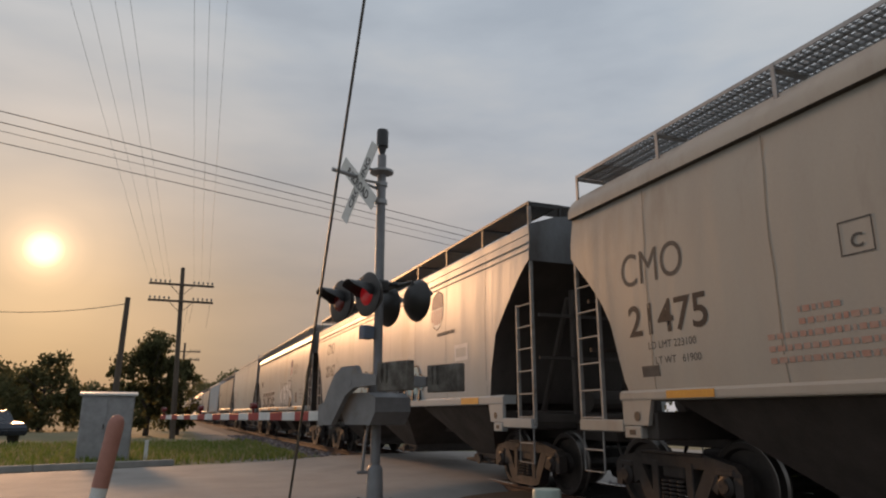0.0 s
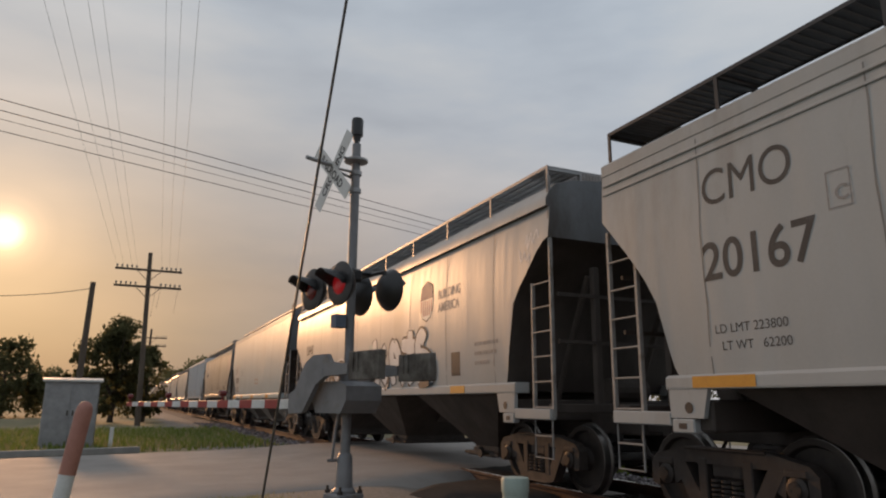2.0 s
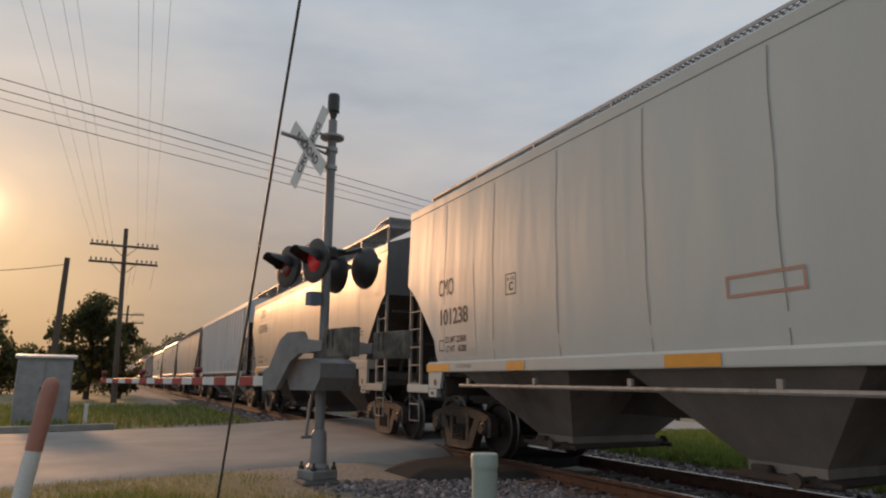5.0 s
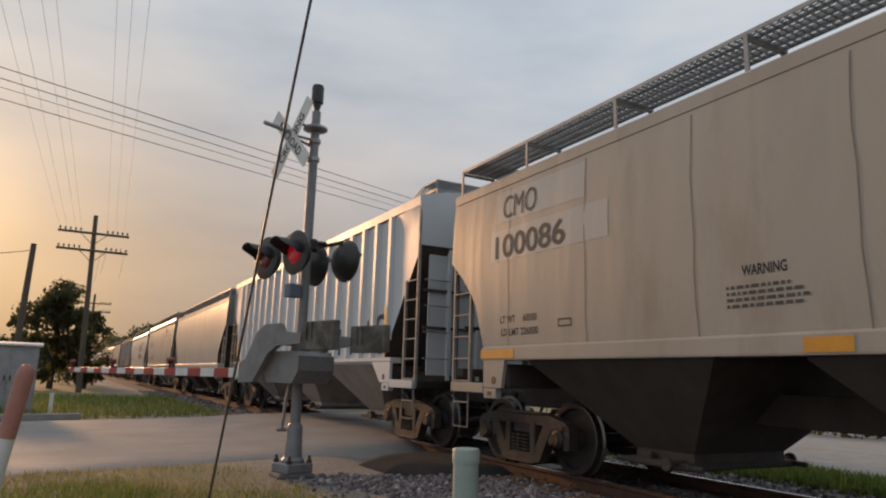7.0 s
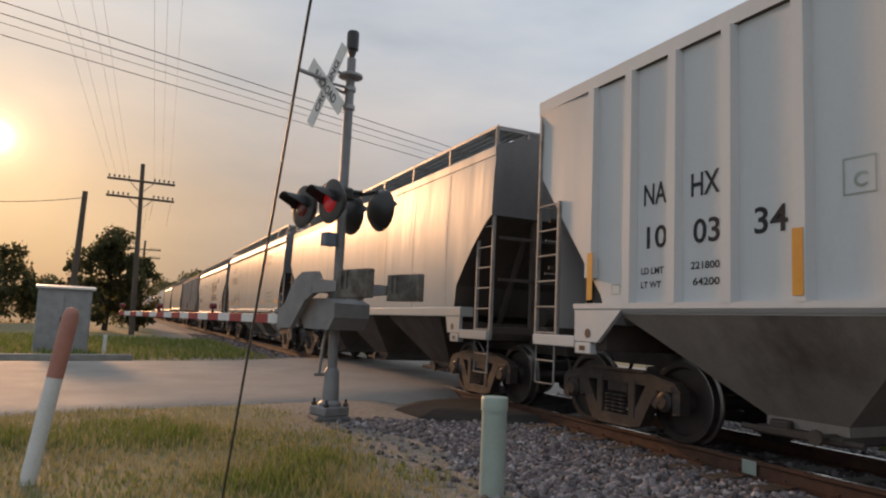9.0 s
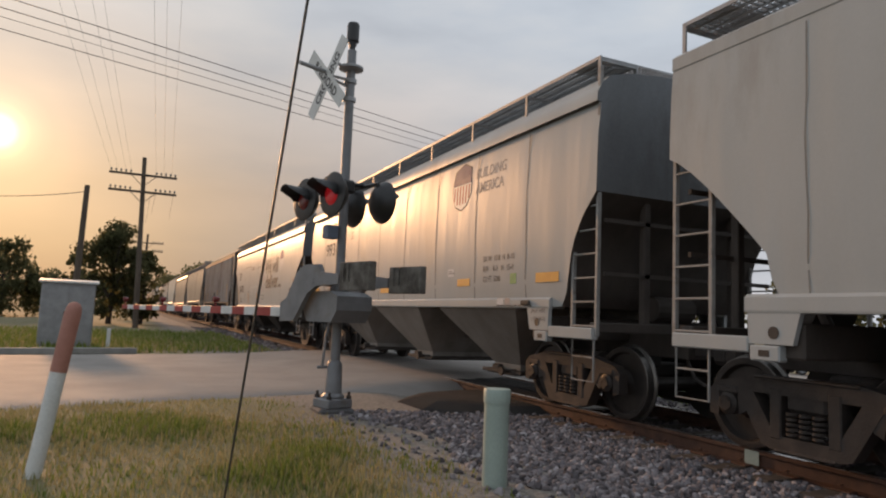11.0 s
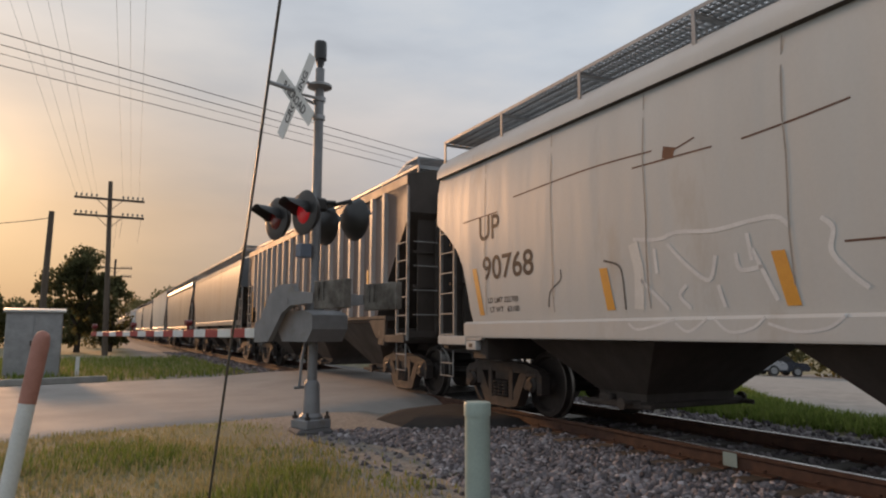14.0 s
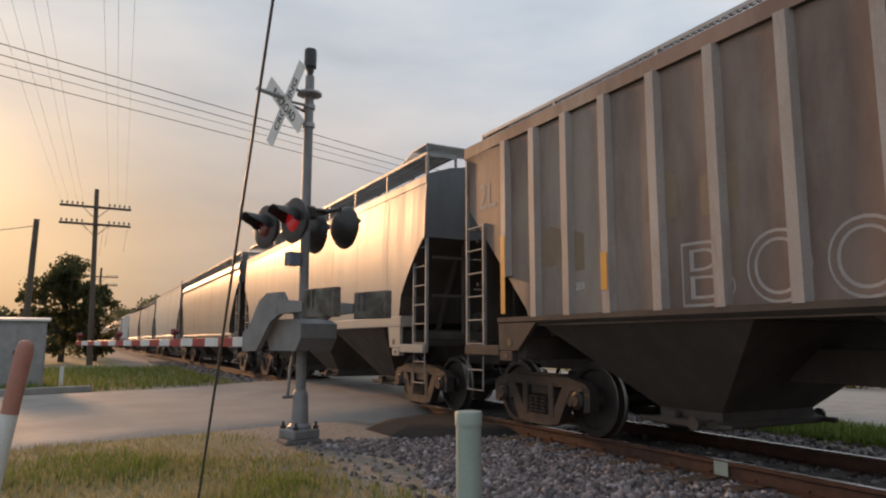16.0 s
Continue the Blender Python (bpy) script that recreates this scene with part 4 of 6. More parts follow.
# s: where the rear top corner stands at the start; cars in running order
SMOOTH = "smooth-sided covered hopper car with a roof walkway"
CARS = [
    dict(s=7.71, L=15.4, kind="smooth", eave=3.97, sill=1.46, deep=0.11, rounded=True, cut=1.45, rise=(3.3, [(0, 3.26), (0.42, 2.83), (0.65, 2.56), (0.80, 2.32), (0.90, 2.06), (0.96, 1.75)]), board_at=(-1.50, 0.47), paint="tan", label="tan-grey " + SMOOTH),
    # this car's walkway is coloured black for the shade on it
    dict(s=24.5, L=15.6, kind="smooth", eave=4.08, sill=1.49, deep=0.14, cut=1.3, rise=([(0, 3.5), (0.2, 3.4), (0.67, 2.97), (1.33, 2.32), (1.36, 1.9)], [(0, 3.35), (0.42, 2.88), (0.68, 2.56), (0.86, 2.25), (0.96, 1.95), (1.0, 1.72)]), strips=True, board_at=(-1.50, 0.40), fine=False, board=M_BLACK, paint="grey", label="grey graffitied " + SMOOTH),
    dict(s=41.1, L=15.4, kind="smooth", eave=4.05, sill=1.5, deep=0.15, rounded=True, cut=1.4, rise=([(0, 3.45), (0.19, 3.40), (0.59, 3.0), (0.82, 2.8), (0.92, 2.68), (1.02, 2.48), (1.08, 2.2), (1.11, 1.9)], 3.0), board_at=(-1.50, 0.47), paint="grey", label="grey spray-painted " + SMOOTH),
    dict(s=56.55, L=14.2, kind="smooth", eave=4.36, sill=1.51, deep=0.17, under=M_UNDERPALE, board_at=(-1.15, 0.34), rise=(3.0, 2.92), paint="pale", label="clean pale grey " + SMOOTH),
    dict(s=71.75, L=14.0, kind="smooth", eave=4.0, rise=(2.92, [(0, 2.92), (0.35, 2.64), (0.62, 2.36), (0.78, 2.08), (0.86, 1.8)]), cut=(0.95, 1.15), sill=1.63, deep=0.19, hump=0.16, board_at=(-1.50, 0.41), paint="tan", label="stained tan " + SMOOTH),
    dict(s=88.0, L=15.0, kind="ribbed", eave=4.33, sill=1.52, under=M_UNDERPALE, end=CAR_PAINT["silver"], cut=1.35, rise=(3.45, 3.3), board_at=(-1.2, 0.2), paint="silver", label="pale grey covered hopper car with ribbed sides"),
    dict(s=102.9, L=13.7, kind="smooth", eave=4.0, sill=1.5, paint="grey", label="weathered grey " + SMOOTH),
    dict(s=117.8, L=13.7, kind="smooth", eave=4.02, sill=1.5, deep=0.14, rounded=True, seam=0.014, rise=([(0, 2.76), (0.25, 2.5), (0.42, 2.22), (0.52, 1.95), (0.56, 1.7)], [(0, 2.76), (0.3, 2.5), (0.5, 2.28), (0.63, 2.06), (0.72, 1.8)]), under=M_UNDERPALE, board_at=(-1.50, 0.45), paint="grey", label="light grey " + SMOOTH),
    dict(s=133.4, L=14.4, kind="smooth", eave=3.88, sill=1.34, deep=0.23, rounded=True, stub_sill=True, cut=1.5, rise=([(0, 2.95), (0.33, 2.74), (0.68, 2.51), (0.9, 2.30), (1.05, 2.1), (1.12, 1.85)], [(0, 2.95), (0.4, 2.7), (0.72, 2.42), (0.92, 2.12), (1.02, 1.75)]), board_at=(-1.50, 0.48), paint="white", label="off-white slogan-lettered " + SMOOTH),
    dict(s=149.2, L=14.5, kind="ribbed", eave=4.1, sill=1.5, last_rib=6.15, cut=1.5, rise=(3.4, 3.2), rib_paint=CAR_PAINT["ribs"], trim=M_UNDER, end=M_UNDER, board_at=(-1.3, 0.22), paint="brown", label="rusty brown open-ribbed hopper car with graffiti"),
]
for spec in CARS:
    build_car(spec)


def motions():
    times = [k * 0.5 for k in range(33)]
    for spec in CARS:
        if not spec.get("object"):
            continue
        y0 = spec["s"] - spec["L"] / 2
        walk(spec["object"], [(t, pose(TRACK_X, y0 - travel(t), 0)) for t in times])
        for w, y in spec["sets"]:
            walk(w, [(k / 15, pose(0, y, WHEEL_R, math.degrees(travel(k / 15) / WHEEL_R) % 360)) for k in range(241)])



# ---------------------------------------------------------------- more of the train, far back
FAR = [(4, 15.3), (0, 16.6), (3, 15.4), (6, 14.9), (1, 16.8), (5, 16.2), (4, 15.3), (2, 16.6), (6, 14.9), (0, 16.6), (3, 15.4), (4, 15.3), (9, 15.7), (1, 16.8), (2, 16.6)]
s = CARS[-1]["s"]
for which, pitch in FAR:
    src = CARS[which]
    s += pitch
    ob = copy_thing(src["object"], pose(TRACK_X, s - src["L"] / 2, 0))
    sets = [(w, w.location.y) for tr in ob.children if tr.name.startswith("truck") for w in tr.children if w.name.startswith("wheelset")]
    CARS.append(dict(s=s, L=src["L"], object=ob, sets=sets if s < 190 else [], far=True))

# ---------------------------------------------------------------- lettering and paint on the cars


def plate(car, name, pts, material, lift=0.0025, label=""):
    """A flat painted patch on the side: pts are (y, z)."""
    bm = bmesh.new()
    bm.faces.new([bm.verts.new((0, y, z)) for y, z in pts])
    cut_up(bm)
    for v in bm.verts:
        v.co.x = on_side(car, v.co.y, v.co.z, lift)
    return part(name, bm, material, car, label)


def rect(y0, y1, z0, z1):
    return [(y0, z0), (y1, z0), (y1, z1), (y0, z1)]


def frame_mark(car, y0, y1, z0, z1, w, material, lift=0.004, letter="C"):
    """A square stencilled frame with a letter in it."""
    bm = bmesh.new()
    for a, b, c, d in ((y0, y1, z0, z0 + w), (y0, y1, z1 - w, z1), (y0, y0 - w, z0 + w, z1 - w), (y1 + w, y1, z0 + w, z1 - w)):
        bm.faces.new([bm.verts.new((on_side(car, yy, zz, lift), yy, zz)) for yy, zz in rect(a, b, c, d)])
    part("stencil_frame", bm, material, car)
    if letter:
        lettering(letter, (z1 - z0) * 0.55, material, car, y0 - (y0 - y1) * 0.33, z0 + (z1 - z0) * 0.2, lift, bold=0.004)


def bars(car, y, z, widths, h, gap, material, lift=0.004):
    """Writing too small to read: a row of short bars for each line."""
    bm = bmesh.new()
    for k, w in enumerate(widths):
        yy = y
        rnd = random.Random(k + int(abs(y) * 100))
        while yy > y - w:
            q = rnd.uniform(0.025, 0.085)
            bm.faces.new([bm.verts.new((on_side(car, a, b, lift), a, b)) for a, b in rect(yy, yy - q, z - k * gap, z - k * gap + h)])
            yy -= q + 0.022
    part("small_print", bm, material, car, "rows of print too small to read")


def shield(car, y, z, w, h, stripes, x=0.0022):
    """A shield emblem: navy head over a plain or striped field, in a thin outline."""
    def shape(g):
        top = z + h + g
        return [(y + g * 0.9 - w * 0.06, top - h * 0.14), (y - w * 0.25, top - h * 0.07), (y - w * 0.5, top), (y - w * 0.75, top - h * 0.07), (y - w * 0.94 - g * 0.9, top - h * 0.14),
                (y - w - g, z + h * 0.55), (y - w - g, z + h * 0.32), (y - w * 0.82, z + h * 0.10 - g), (y - w * 0.5, z - g), (y - w * 0.18, z + h * 0.10 - g), (y + g, z + h * 0.32), (y + g, z + h * 0.55)]
    plate(car, "emblem_edge", shape(0.022), M_INK if stripes else M_MIST, x)
    plate(car, "emblem_field", shape(0.0), M_SPRAYWHITE, x + 0.0015, "plain white shield field")
    plate(car, "emblem_head", [(y - w * 0.06, z + h * 0.86), (y - w * 0.25, z + h * 0.93), (y - w * 0.5, z + h), (y - w * 0.75, z + h * 0.93), (y - w * 0.94, z + h * 0.86), (y - w, z + h * 0.55), (y, z + h * 0.55)], M_NAVY if stripes else M_PURPLE, x + 0.003, "shield head")
    for k in range(stripes):
        a = y - w * (0.10 + 0.8 * k / max(1, stripes - 1)) + w * 0.035
        plate(car, "emblem_stripe", rect(a, a - w * 0.07, z + h * (0.13 if 0 < k < stripes - 1 else 0.22), z + h * 0.53), M_EMRED, x + 0.003)


def graffiti(car, text, y, z, size, fill, edge, bold, tight=0.9, lean=0.0, width=0.0, label=""):
    e = 0.055 * size / 1.2
    lettering(text, size, edge, car, y + e, z, 0.0025, width + 2 * e if width else 0, bold + e, lean, tight, "graffiti_outline")
    lettering(text, size, fill, car, y, z, 0.005, width, bold, lean, tight, "graffiti", label)


def stroke(car, pts, r, material, lift=0.003, name="spray_stroke", rounded=False):
    bm = bmesh.new()
    ps = []
    for k in range(len(pts) - 1):
        p0, p1, p2, p3 = [Vector((0, *pts[min(max(j, 0), len(pts) - 1)])) for j in (k - 1, k, k + 1, k + 2)]
        for q in range(5):
            u = q / 5
            ps.append(0.5 * (2 * p1 + (p2 - p0) * u + (2 * p0 - 5 * p1 + 4 * p2 - p3) * u * u + (3 * p1 - p0 - 3 * p2 + p3) * u ** 3))
    ps.append(Vector((0, *pts[-1])))
    left, right = [], []
    for i, p in enumerate(ps):
        d = (ps[min(i + 1, len(ps) - 1)] - ps[max(i - 1, 0)]).normalized()
        wide = r * ((0.72, 0.92)[min(i, len(ps) - 1 - i)] if rounded and min(i, len(ps) - 1 - i) < 2 else 1.0)
        n = Vector((0, -d.z, d.y)) * wide
        left.append(bm.verts.new(p + n))
        right.append(bm.verts.new(p - n))
    for i in range(len(ps) - 1):
        bm.faces.new((left[i], left[i + 1], right[i + 1], right[i]))
    for v in bm.verts:
        v.co.x = on_side(car, v.co.y, v.co.z, lift)
    return part(name, bm, material, car)


def bubble(car, strokes, counts, r, edge, floor, fill, label):
    """Hand-sprayed letters, one after another: wide strokes over a dark outline. counts: the strokes of each letter."""
    first = 0
    for g, n in enumerate(counts):
        for k, pts in enumerate(strokes[first:first + n]):
            pts = [(y, max(floor, z)) for y, z in pts]
            lift = 0.0025 + 0.004 * g + 0.0002 * k
            stroke(car, swell(pts, edge), r + edge, M_SPRAYBLACK, lift, "graffiti_outline", rounded=True)
            tagged(stroke(car, pts, r, fill, lift + 0.002, "graffiti", rounded=True), label)
        first += n


def swell(pts, d):
    """The same line, a little longer at both ends."""
    a, b = [Vector(p) for p in pts[:2]], [Vector(p) for p in pts[-2:]]
    first, last = a[0] - (a[1] - a[0]).normalized() * d * 0.3, b[1] + (b[1] - b[0]).normalized() * d * 0.3
    return [tuple(first)] + list(pts[1:-1]) + [tuple(last)]


def letter_cars():
    A, B, C, D, E, F, X, G, H, I = [c["object"] for c in CARS[:10]]
    lettering("CMO", 0.56, M_INK, A, 6.6, 2.66, width=1.05)
    lettering("21475", 0.50, M_DARKINK, A, 6.52, 2.07, width=1.27, bold=0.007)
    lettering("LD LMT 223100", 0.115, M_INK, A, 6.2, 1.90, width=0.75)
    lettering("LT WT   61900", 0.115, M_INK, A, 6.1, 1.73, width=0.70)
    bars(A, 4.2, 2.05, [0.35, 0.7], 0.05, 0.105, M_REDINK)
    bars(A, 4.55, 1.84, [1.35, 1.45, 1.4], 0.05, 0.105, M_REDINK)
    frame_mark(A, 3.72, 3.42, 2.43, 2.72, 0.014, M_INK)
    reflector(A, 5.95, 5.25, 1.36, 1.44)
    plate(A, "stain", rect(6.35, 6.05, 1.60, 1.72), M_INK)
    lettering("CMO", 0.52, M_INK, B, 6.2, 3.12, width=1.02)
    lettering("20167", 0.53, M_INK, B, 6.25, 2.38, width=1.25, bold=0.007)
    lettering("LD LMT 223800", 0.12, M_INK, B, 6.17, 1.86, width=0.8)
    lettering("LT WT   62200", 0.12, M_INK, B, 6.1, 1.70, width=0.75)
    bubble(B, [
        [(3.68, 2.15), (3.75, 1.8), (3.76, 1.43)],
        [(3.85, 2.1), (3.53, 2.14), (3.39, 1.96), (3.67, 1.82)],
        [(3.67, 1.82), (3.31, 1.7), (3.36, 1.48), (3.74, 1.43)],
        [(3.12, 1.42), (3.23, 1.81), (3.13, 2.14), (2.93, 2.05), (2.83, 1.74), (2.7, 1.41)],
        [(3.15, 1.69), (2.83, 1.7)],
        [(2.73, 2.14), (2.64, 1.77), (2.51, 1.4)],
        [(2.18, 2.09), (2.33, 1.91), (2.49, 1.78)],
        [(2.48, 1.8), (2.33, 1.61), (2.16, 1.39)],
        [(2.06, 1.85), (1.75, 1.88), (1.78, 2.07), (2.0, 2.12), (2.13, 1.89), (2.06, 1.63), (1.68, 1.61)],
        [(1.46, 1.41), (1.46, 1.72), (1.44, 2.05), (1.21, 2.18), (0.98, 2.02), (1.09, 1.8), (1.37, 1.73)],
        [(1.25, 1.72), (0.9, 1.63), (0.63, 1.41)]], (3, 2, 3, 1, 2), 0.10, 0.034, 1.57, M_SKYBLUE, "pale blue bubble letters with black outlines")
    bubble(B, [
        [(-1.14, 1.93), (-1.26, 2.08), (-1.62, 2.07)],
        [(-1.4, 2.01), (-1.39, 1.75), (-1.43, 1.46)],
        [(-2.06, 2.05), (-1.75, 2.05), (-1.76, 1.77), (-1.82, 1.47), (-2.08, 1.47)],
        [(-1.78, 1.76), (-2.0, 1.78)],
        [(-2.2, 2.1), (-2.25, 1.79), (-2.3, 1.44)],
        [(-2.48, 2.07), (-2.37, 1.87), (-2.29, 1.74)],
        [(-2.3, 1.76), (-2.44, 1.59), (-2.57, 1.43)],
        [(-2.62, 2.08), (-2.64, 1.76), (-2.67, 1.42)],
        [(-2.59, 2.08), (-2.82, 2.1), (-2.87, 1.91), (-2.64, 1.8)],
        [(-2.72, 1.75), (-2.87, 1.57), (-3.01, 1.41)],
        [(-2.86, 1.91), (-3.12, 1.89), (-3.07, 1.7)]], (2, 2, 3, 4), 0.075, 0.032, 1.60, M_SKYBLUE, "pale blue block letters with black outlines")
    lettering("2V.MANIL", 0.42, M_SPRAYBLACK, B, 0.8, 1.98, 0.008, width=1.55, name="graffiti", lean=0.15)
    lettering("12V", 0.14, M_SPRAYBLACK, B, -1.4, 1.37, 0.006, bold=0.004, name="graffiti")
    shield(B, -3.68, 2.85, 0.62, 0.78, 6)
    for yy in (6.5, 1.5, -0.6, -5.2):
        reflector(B, yy, yy - 0.75, 1.36, 1.47)
    frame_mark(B, -4.9, -5.5, 2.15, 2.45, 0.07, M_SPRAYWHITE, letter="")
    frame_mark(B, 4.88, 4.67, 2.75, 3.07, 0.012, M_FAINT)
    bars(B, -4.0, 2.7, [0.9], 0.07, 0.1, M_INK)
    bubble(C, [
        [(-0.47, 2.58), (-0.6, 2.02), (-0.74, 1.51)],
        [(-1.25, 2.36), (-0.98, 2.15), (-0.75, 2.0)],
        [(-0.76, 2.08), (-1.11, 1.78), (-1.43, 1.52)],
        [(-1.75, 1.49), (-1.69, 1.91), (-1.63, 2.27), (-1.79, 2.41)],
        [(-1.79, 2.41), (-2.03, 2.17), (-2.2, 1.86), (-2.34, 1.5)],
        [(-1.7, 1.97), (-2.14, 1.94)],
        [(-2.71, 2.6), (-2.68, 2.19), (-2.69, 1.77), (-2.75, 1.49)],
        [(-2.25, 2.35), (-2.67, 2.3), (-3.01, 2.28)],
        [(-3.12, 2.12), (-3.14, 2.34), (-3.3, 2.46), (-3.45, 2.34)],
        [(-3.14, 2.08), (-3.42, 2.06), (-3.72, 1.92), (-3.78, 1.74), (-3.5, 1.66), (-3.1, 1.68)]], (3, 3, 2, 2), 0.14, 0.05, 1.57, M_SPRAYWHITE, "white hand-sprayed letters with black shadows")
    graffiti(C, "SORSE", 5.3, 1.54, 1.02, M_SPRAYBLACK, M_SPRAYWHITE, 0.035, 1.0, width=4.1, label="black letters edged in white")
    lettering("0848", 0.42, M_INK, C, 6.15, 2.62, width=0.8, bold=0.003)
    shield(C, -3.2, 2.72, 0.6, 0.75, 6)
    lettering("BUILDING", 0.24, M_FAINT, C, -4.03, 3.06, width=0.95, bold=0.003)
    lettering("AMERICA", 0.24, M_FAINT, C, -4.03, 2.82, width=0.9, bold=0.003)
    for yy in (6.2, 3.0, 0.2, -4.6):
        reflector(C, yy, yy - 0.55, 1.36, 1.48)
    plate(C, "painted_square", rect(-4.6, -4.95, 1.65, 2.05), M_SPRAYBLACK, label="black square with a paler patch")
    bars(C, -5.5, 2.1, [0.8, 0.7, 0.5], 0.06, 0.15, M_FAINT)
    stroke(C, [(-7.10, 3.45), (-7.15, 3.60), (-7.17, 3.38), (-7.25, 3.60), (-7.30, 3.44), (-7.39, 3.62), (-7.46, 3.48)], 0.014, M_SPRAYWHITE)
    stroke(C, [(-6.95, 3.4), (-6.99, 3.22), (-7.08, 3.36), (-7.12, 3.22), (-7.22, 3.3), (-7.2, 3.18)], 0.014, M_SPRAYWHITE)
    plate(C, "teal_overspray", rect(-0.1, -0.6, 1.9, 2.5), M_TEALSPRAY, 0.003, "faint teal overspray")
    plate(D, "white_panel", [(5.88, 1.58), (4.48, 1.58), (4.56, 3.02), (5.86, 3.02)], CAR_PAINT["white"], 0.003, "fresh white patch behind the number")
    lettering("CMO", 0.40, M_INK, D, 5.75, 2.59, 0.009, 0.53)
    lettering("101238", 0.36, M_DARKINK, D, 5.69, 2.11, 0.007, 0.96, 0.006)
    lettering("LD LMT 225800", 0.14, M_DARKINK, D, 5.53, 1.81, 0.007, 0.74, 0.002)
    lettering("LT WT    60200", 0.14, M_DARKINK, D, 5.5, 1.66, 0.007, 0.70, 0.002)
    frame_mark(D, 5.74, 5.57, 1.68, 1.86, 0.015, M_DARKINK, 0.007, letter="")
    frame_mark(D, 3.60, 3.33, 2.39, 2.69, 0.014, M_INK)
    lettering("PLATE", 0.07, M_INK, D, 3.56, 2.59, width=0.19)
    lettering("2\" HF COMP SHOES", 0.075, M_INK, D, 5.1, 1.40, 0.003, 0.5)
    for y0, y1 in ((6.2, 5.35), (3.58, 3.14), (0.6, -0.1), (-3.0, -3.6)):
        reflector(D, y0, y1, 1.35, 1.475)
    bm = bmesh.new()
    rod(bm, (-1.58, 5.0, 1.13), (-1.58, -5.0, 1.13), 0.028)
    for k in range(6):
        box(bm, (-1.60, 4.7 - k * 1.8, 1.12), (-1.56, 4.76 - k * 1.8, 1.24))
    part("brake_pipe", bm, M_LADDER, D, "grey pipe below the side sill")
    frame_mark(D, -0.2, -1.0, 1.95, 2.15, 0.03, M_REDINK, letter="")
    plate(E, "overpaint", rect(5.8, 3.9, 3.32, 3.76), CAR_PAINT["grey"], 0.003, label="grey overpainted patch")
    plate(E, "overpaint", rect(5.9, 3.5, 2.78, 3.22), CAR_PAINT["grey"], 0.003, label="grey overpainted patch")
    lettering("CMO", 0.46, M_INK, E, 5.6, 3.37, 0.009, 0.76)
    lettering("100086", 0.44, M_INK, E, 5.77, 2.83, 0.007, 1.52, 0.007)
    lettering("LT WT     60000", 0.13, M_DARKINK, E, 5.64, 1.93, width=0.82, bold=0.002)
    lettering("LD LMT 226000", 0.13, M_DARKINK, E, 5.62, 1.76, width=0.82, bold=0.002)
    lettering("WARNING", 0.13, M_DARKINK, E, 1.83, 2.13, width=0.43, bold=0.003)
    bars(E, 2.0, 2.02, [0.6, 0.7, 0.8, 0.7], 0.03, 0.055, M_INK)
    lettering("WARNING", 0.14, M_DARKINK, E, -1.36, 2.16, width=0.45, bold=0.003)
    bars(E, -1.3, 2.05, [0.55, 0.6, 0.5], 0.03, 0.055, M_INK)
    bars(E, -2.25, 2.0, [0.4, 0.5, 0.4], 0.03, 0.055, M_INK)
    frame_mark(E, 4.4, 4.15, 1.82, 1.92, 0.02, M_INK, letter="")
    for y0, y1 in ((6.1, 5.3), (1.3, 0.9), (-3.8, -4.5)):
        reflector(E, y0, y1, 1.46, 1.58)
    plate(E, "painted_square", rect(-4.51, -4.90, 1.78, 2.09), M_DARKINK)
    frame_mark(E, -4.56, -4.85, 1.83, 2.04, 0.02, M_MIST, 0.006, letter="")
    bars(E, -5.1, 2.3, [0.5, 0.6, 0.55], 0.03, 0.07, M_INK)
    bars(E, -5.15, 1.86, [0.7, 0.6], 0.03, 0.07, M_INK)
    for txt, sz, yy, zz, w in (("NA", 0.33, 5.43, 2.58, 0.34), ("HX", 0.33, 4.75, 2.58, 0.36), ("10", 0.33, 5.38, 2.11, 0.30), ("03", 0.33, 4.72, 2.11, 0.33), ("34", 0.33, 4.0, 2.13, 0.34), ("LD LMT", 0.10, 5.46, 1.83, 0.34), ("LT WT", 0.10, 5.46, 1.68, 0.30), ("221800", 0.10, 4.75, 1.85, 0.36), ("64200", 0.10, 4.72, 1.69, 0.33)):
        lettering(txt, sz, M_DARKINK, F, yy, zz, 0.004, w, 0.016 * sz)
    frame_mark(F, 3.17, 2.90, 2.34, 2.64, 0.014, M_PLASTIC)
    frame_mark(F, 5.95, 5.80, 1.62, 1.74, 0.012, M_PLASTIC, letter="")
    for ch, yy, sz, w in (("CA", -2.05, 0.5, 0.54), ("L", -2.84, 0.62, 0.34), ("I", -3.62, 0.82, 0.12), ("F", -4.32, 0.86, 0.44), ("A", -5.02, 0.98, 0.48), ("S", -5.66, 1.08, 0.48)):
        lettering(ch, sz, M_INK, F, yy, 1.60, 0.005, w, name="graffiti")
    for yy in (6.25, 3.51, 1.19, -1.19, -6.28):
        reflector(F, yy + 0.05, yy - 0.05, 1.56, 2.45 if yy < -6 else 2.12, -1.611)
    lettering("UP", 0.50, M_INK, G, 4.92, 3.27, 0.006, width=0.58)
    lettering("99364", 0.50, M_INK, G, 5.18, 2.71, 0.006, width=1.55)
    lettering("LD LMT 225200", 0.14, M_DARKINK, G, 5.33, 1.87, width=0.66, bold=0.002)
    lettering("LT WT    60800", 0.14, M_DARKINK, G, 5.30, 1.72, width=0.62, bold=0.002)
    frame_mark(G, 2.96, 2.70, 3.02, 3.32, 0.013, M_INK)
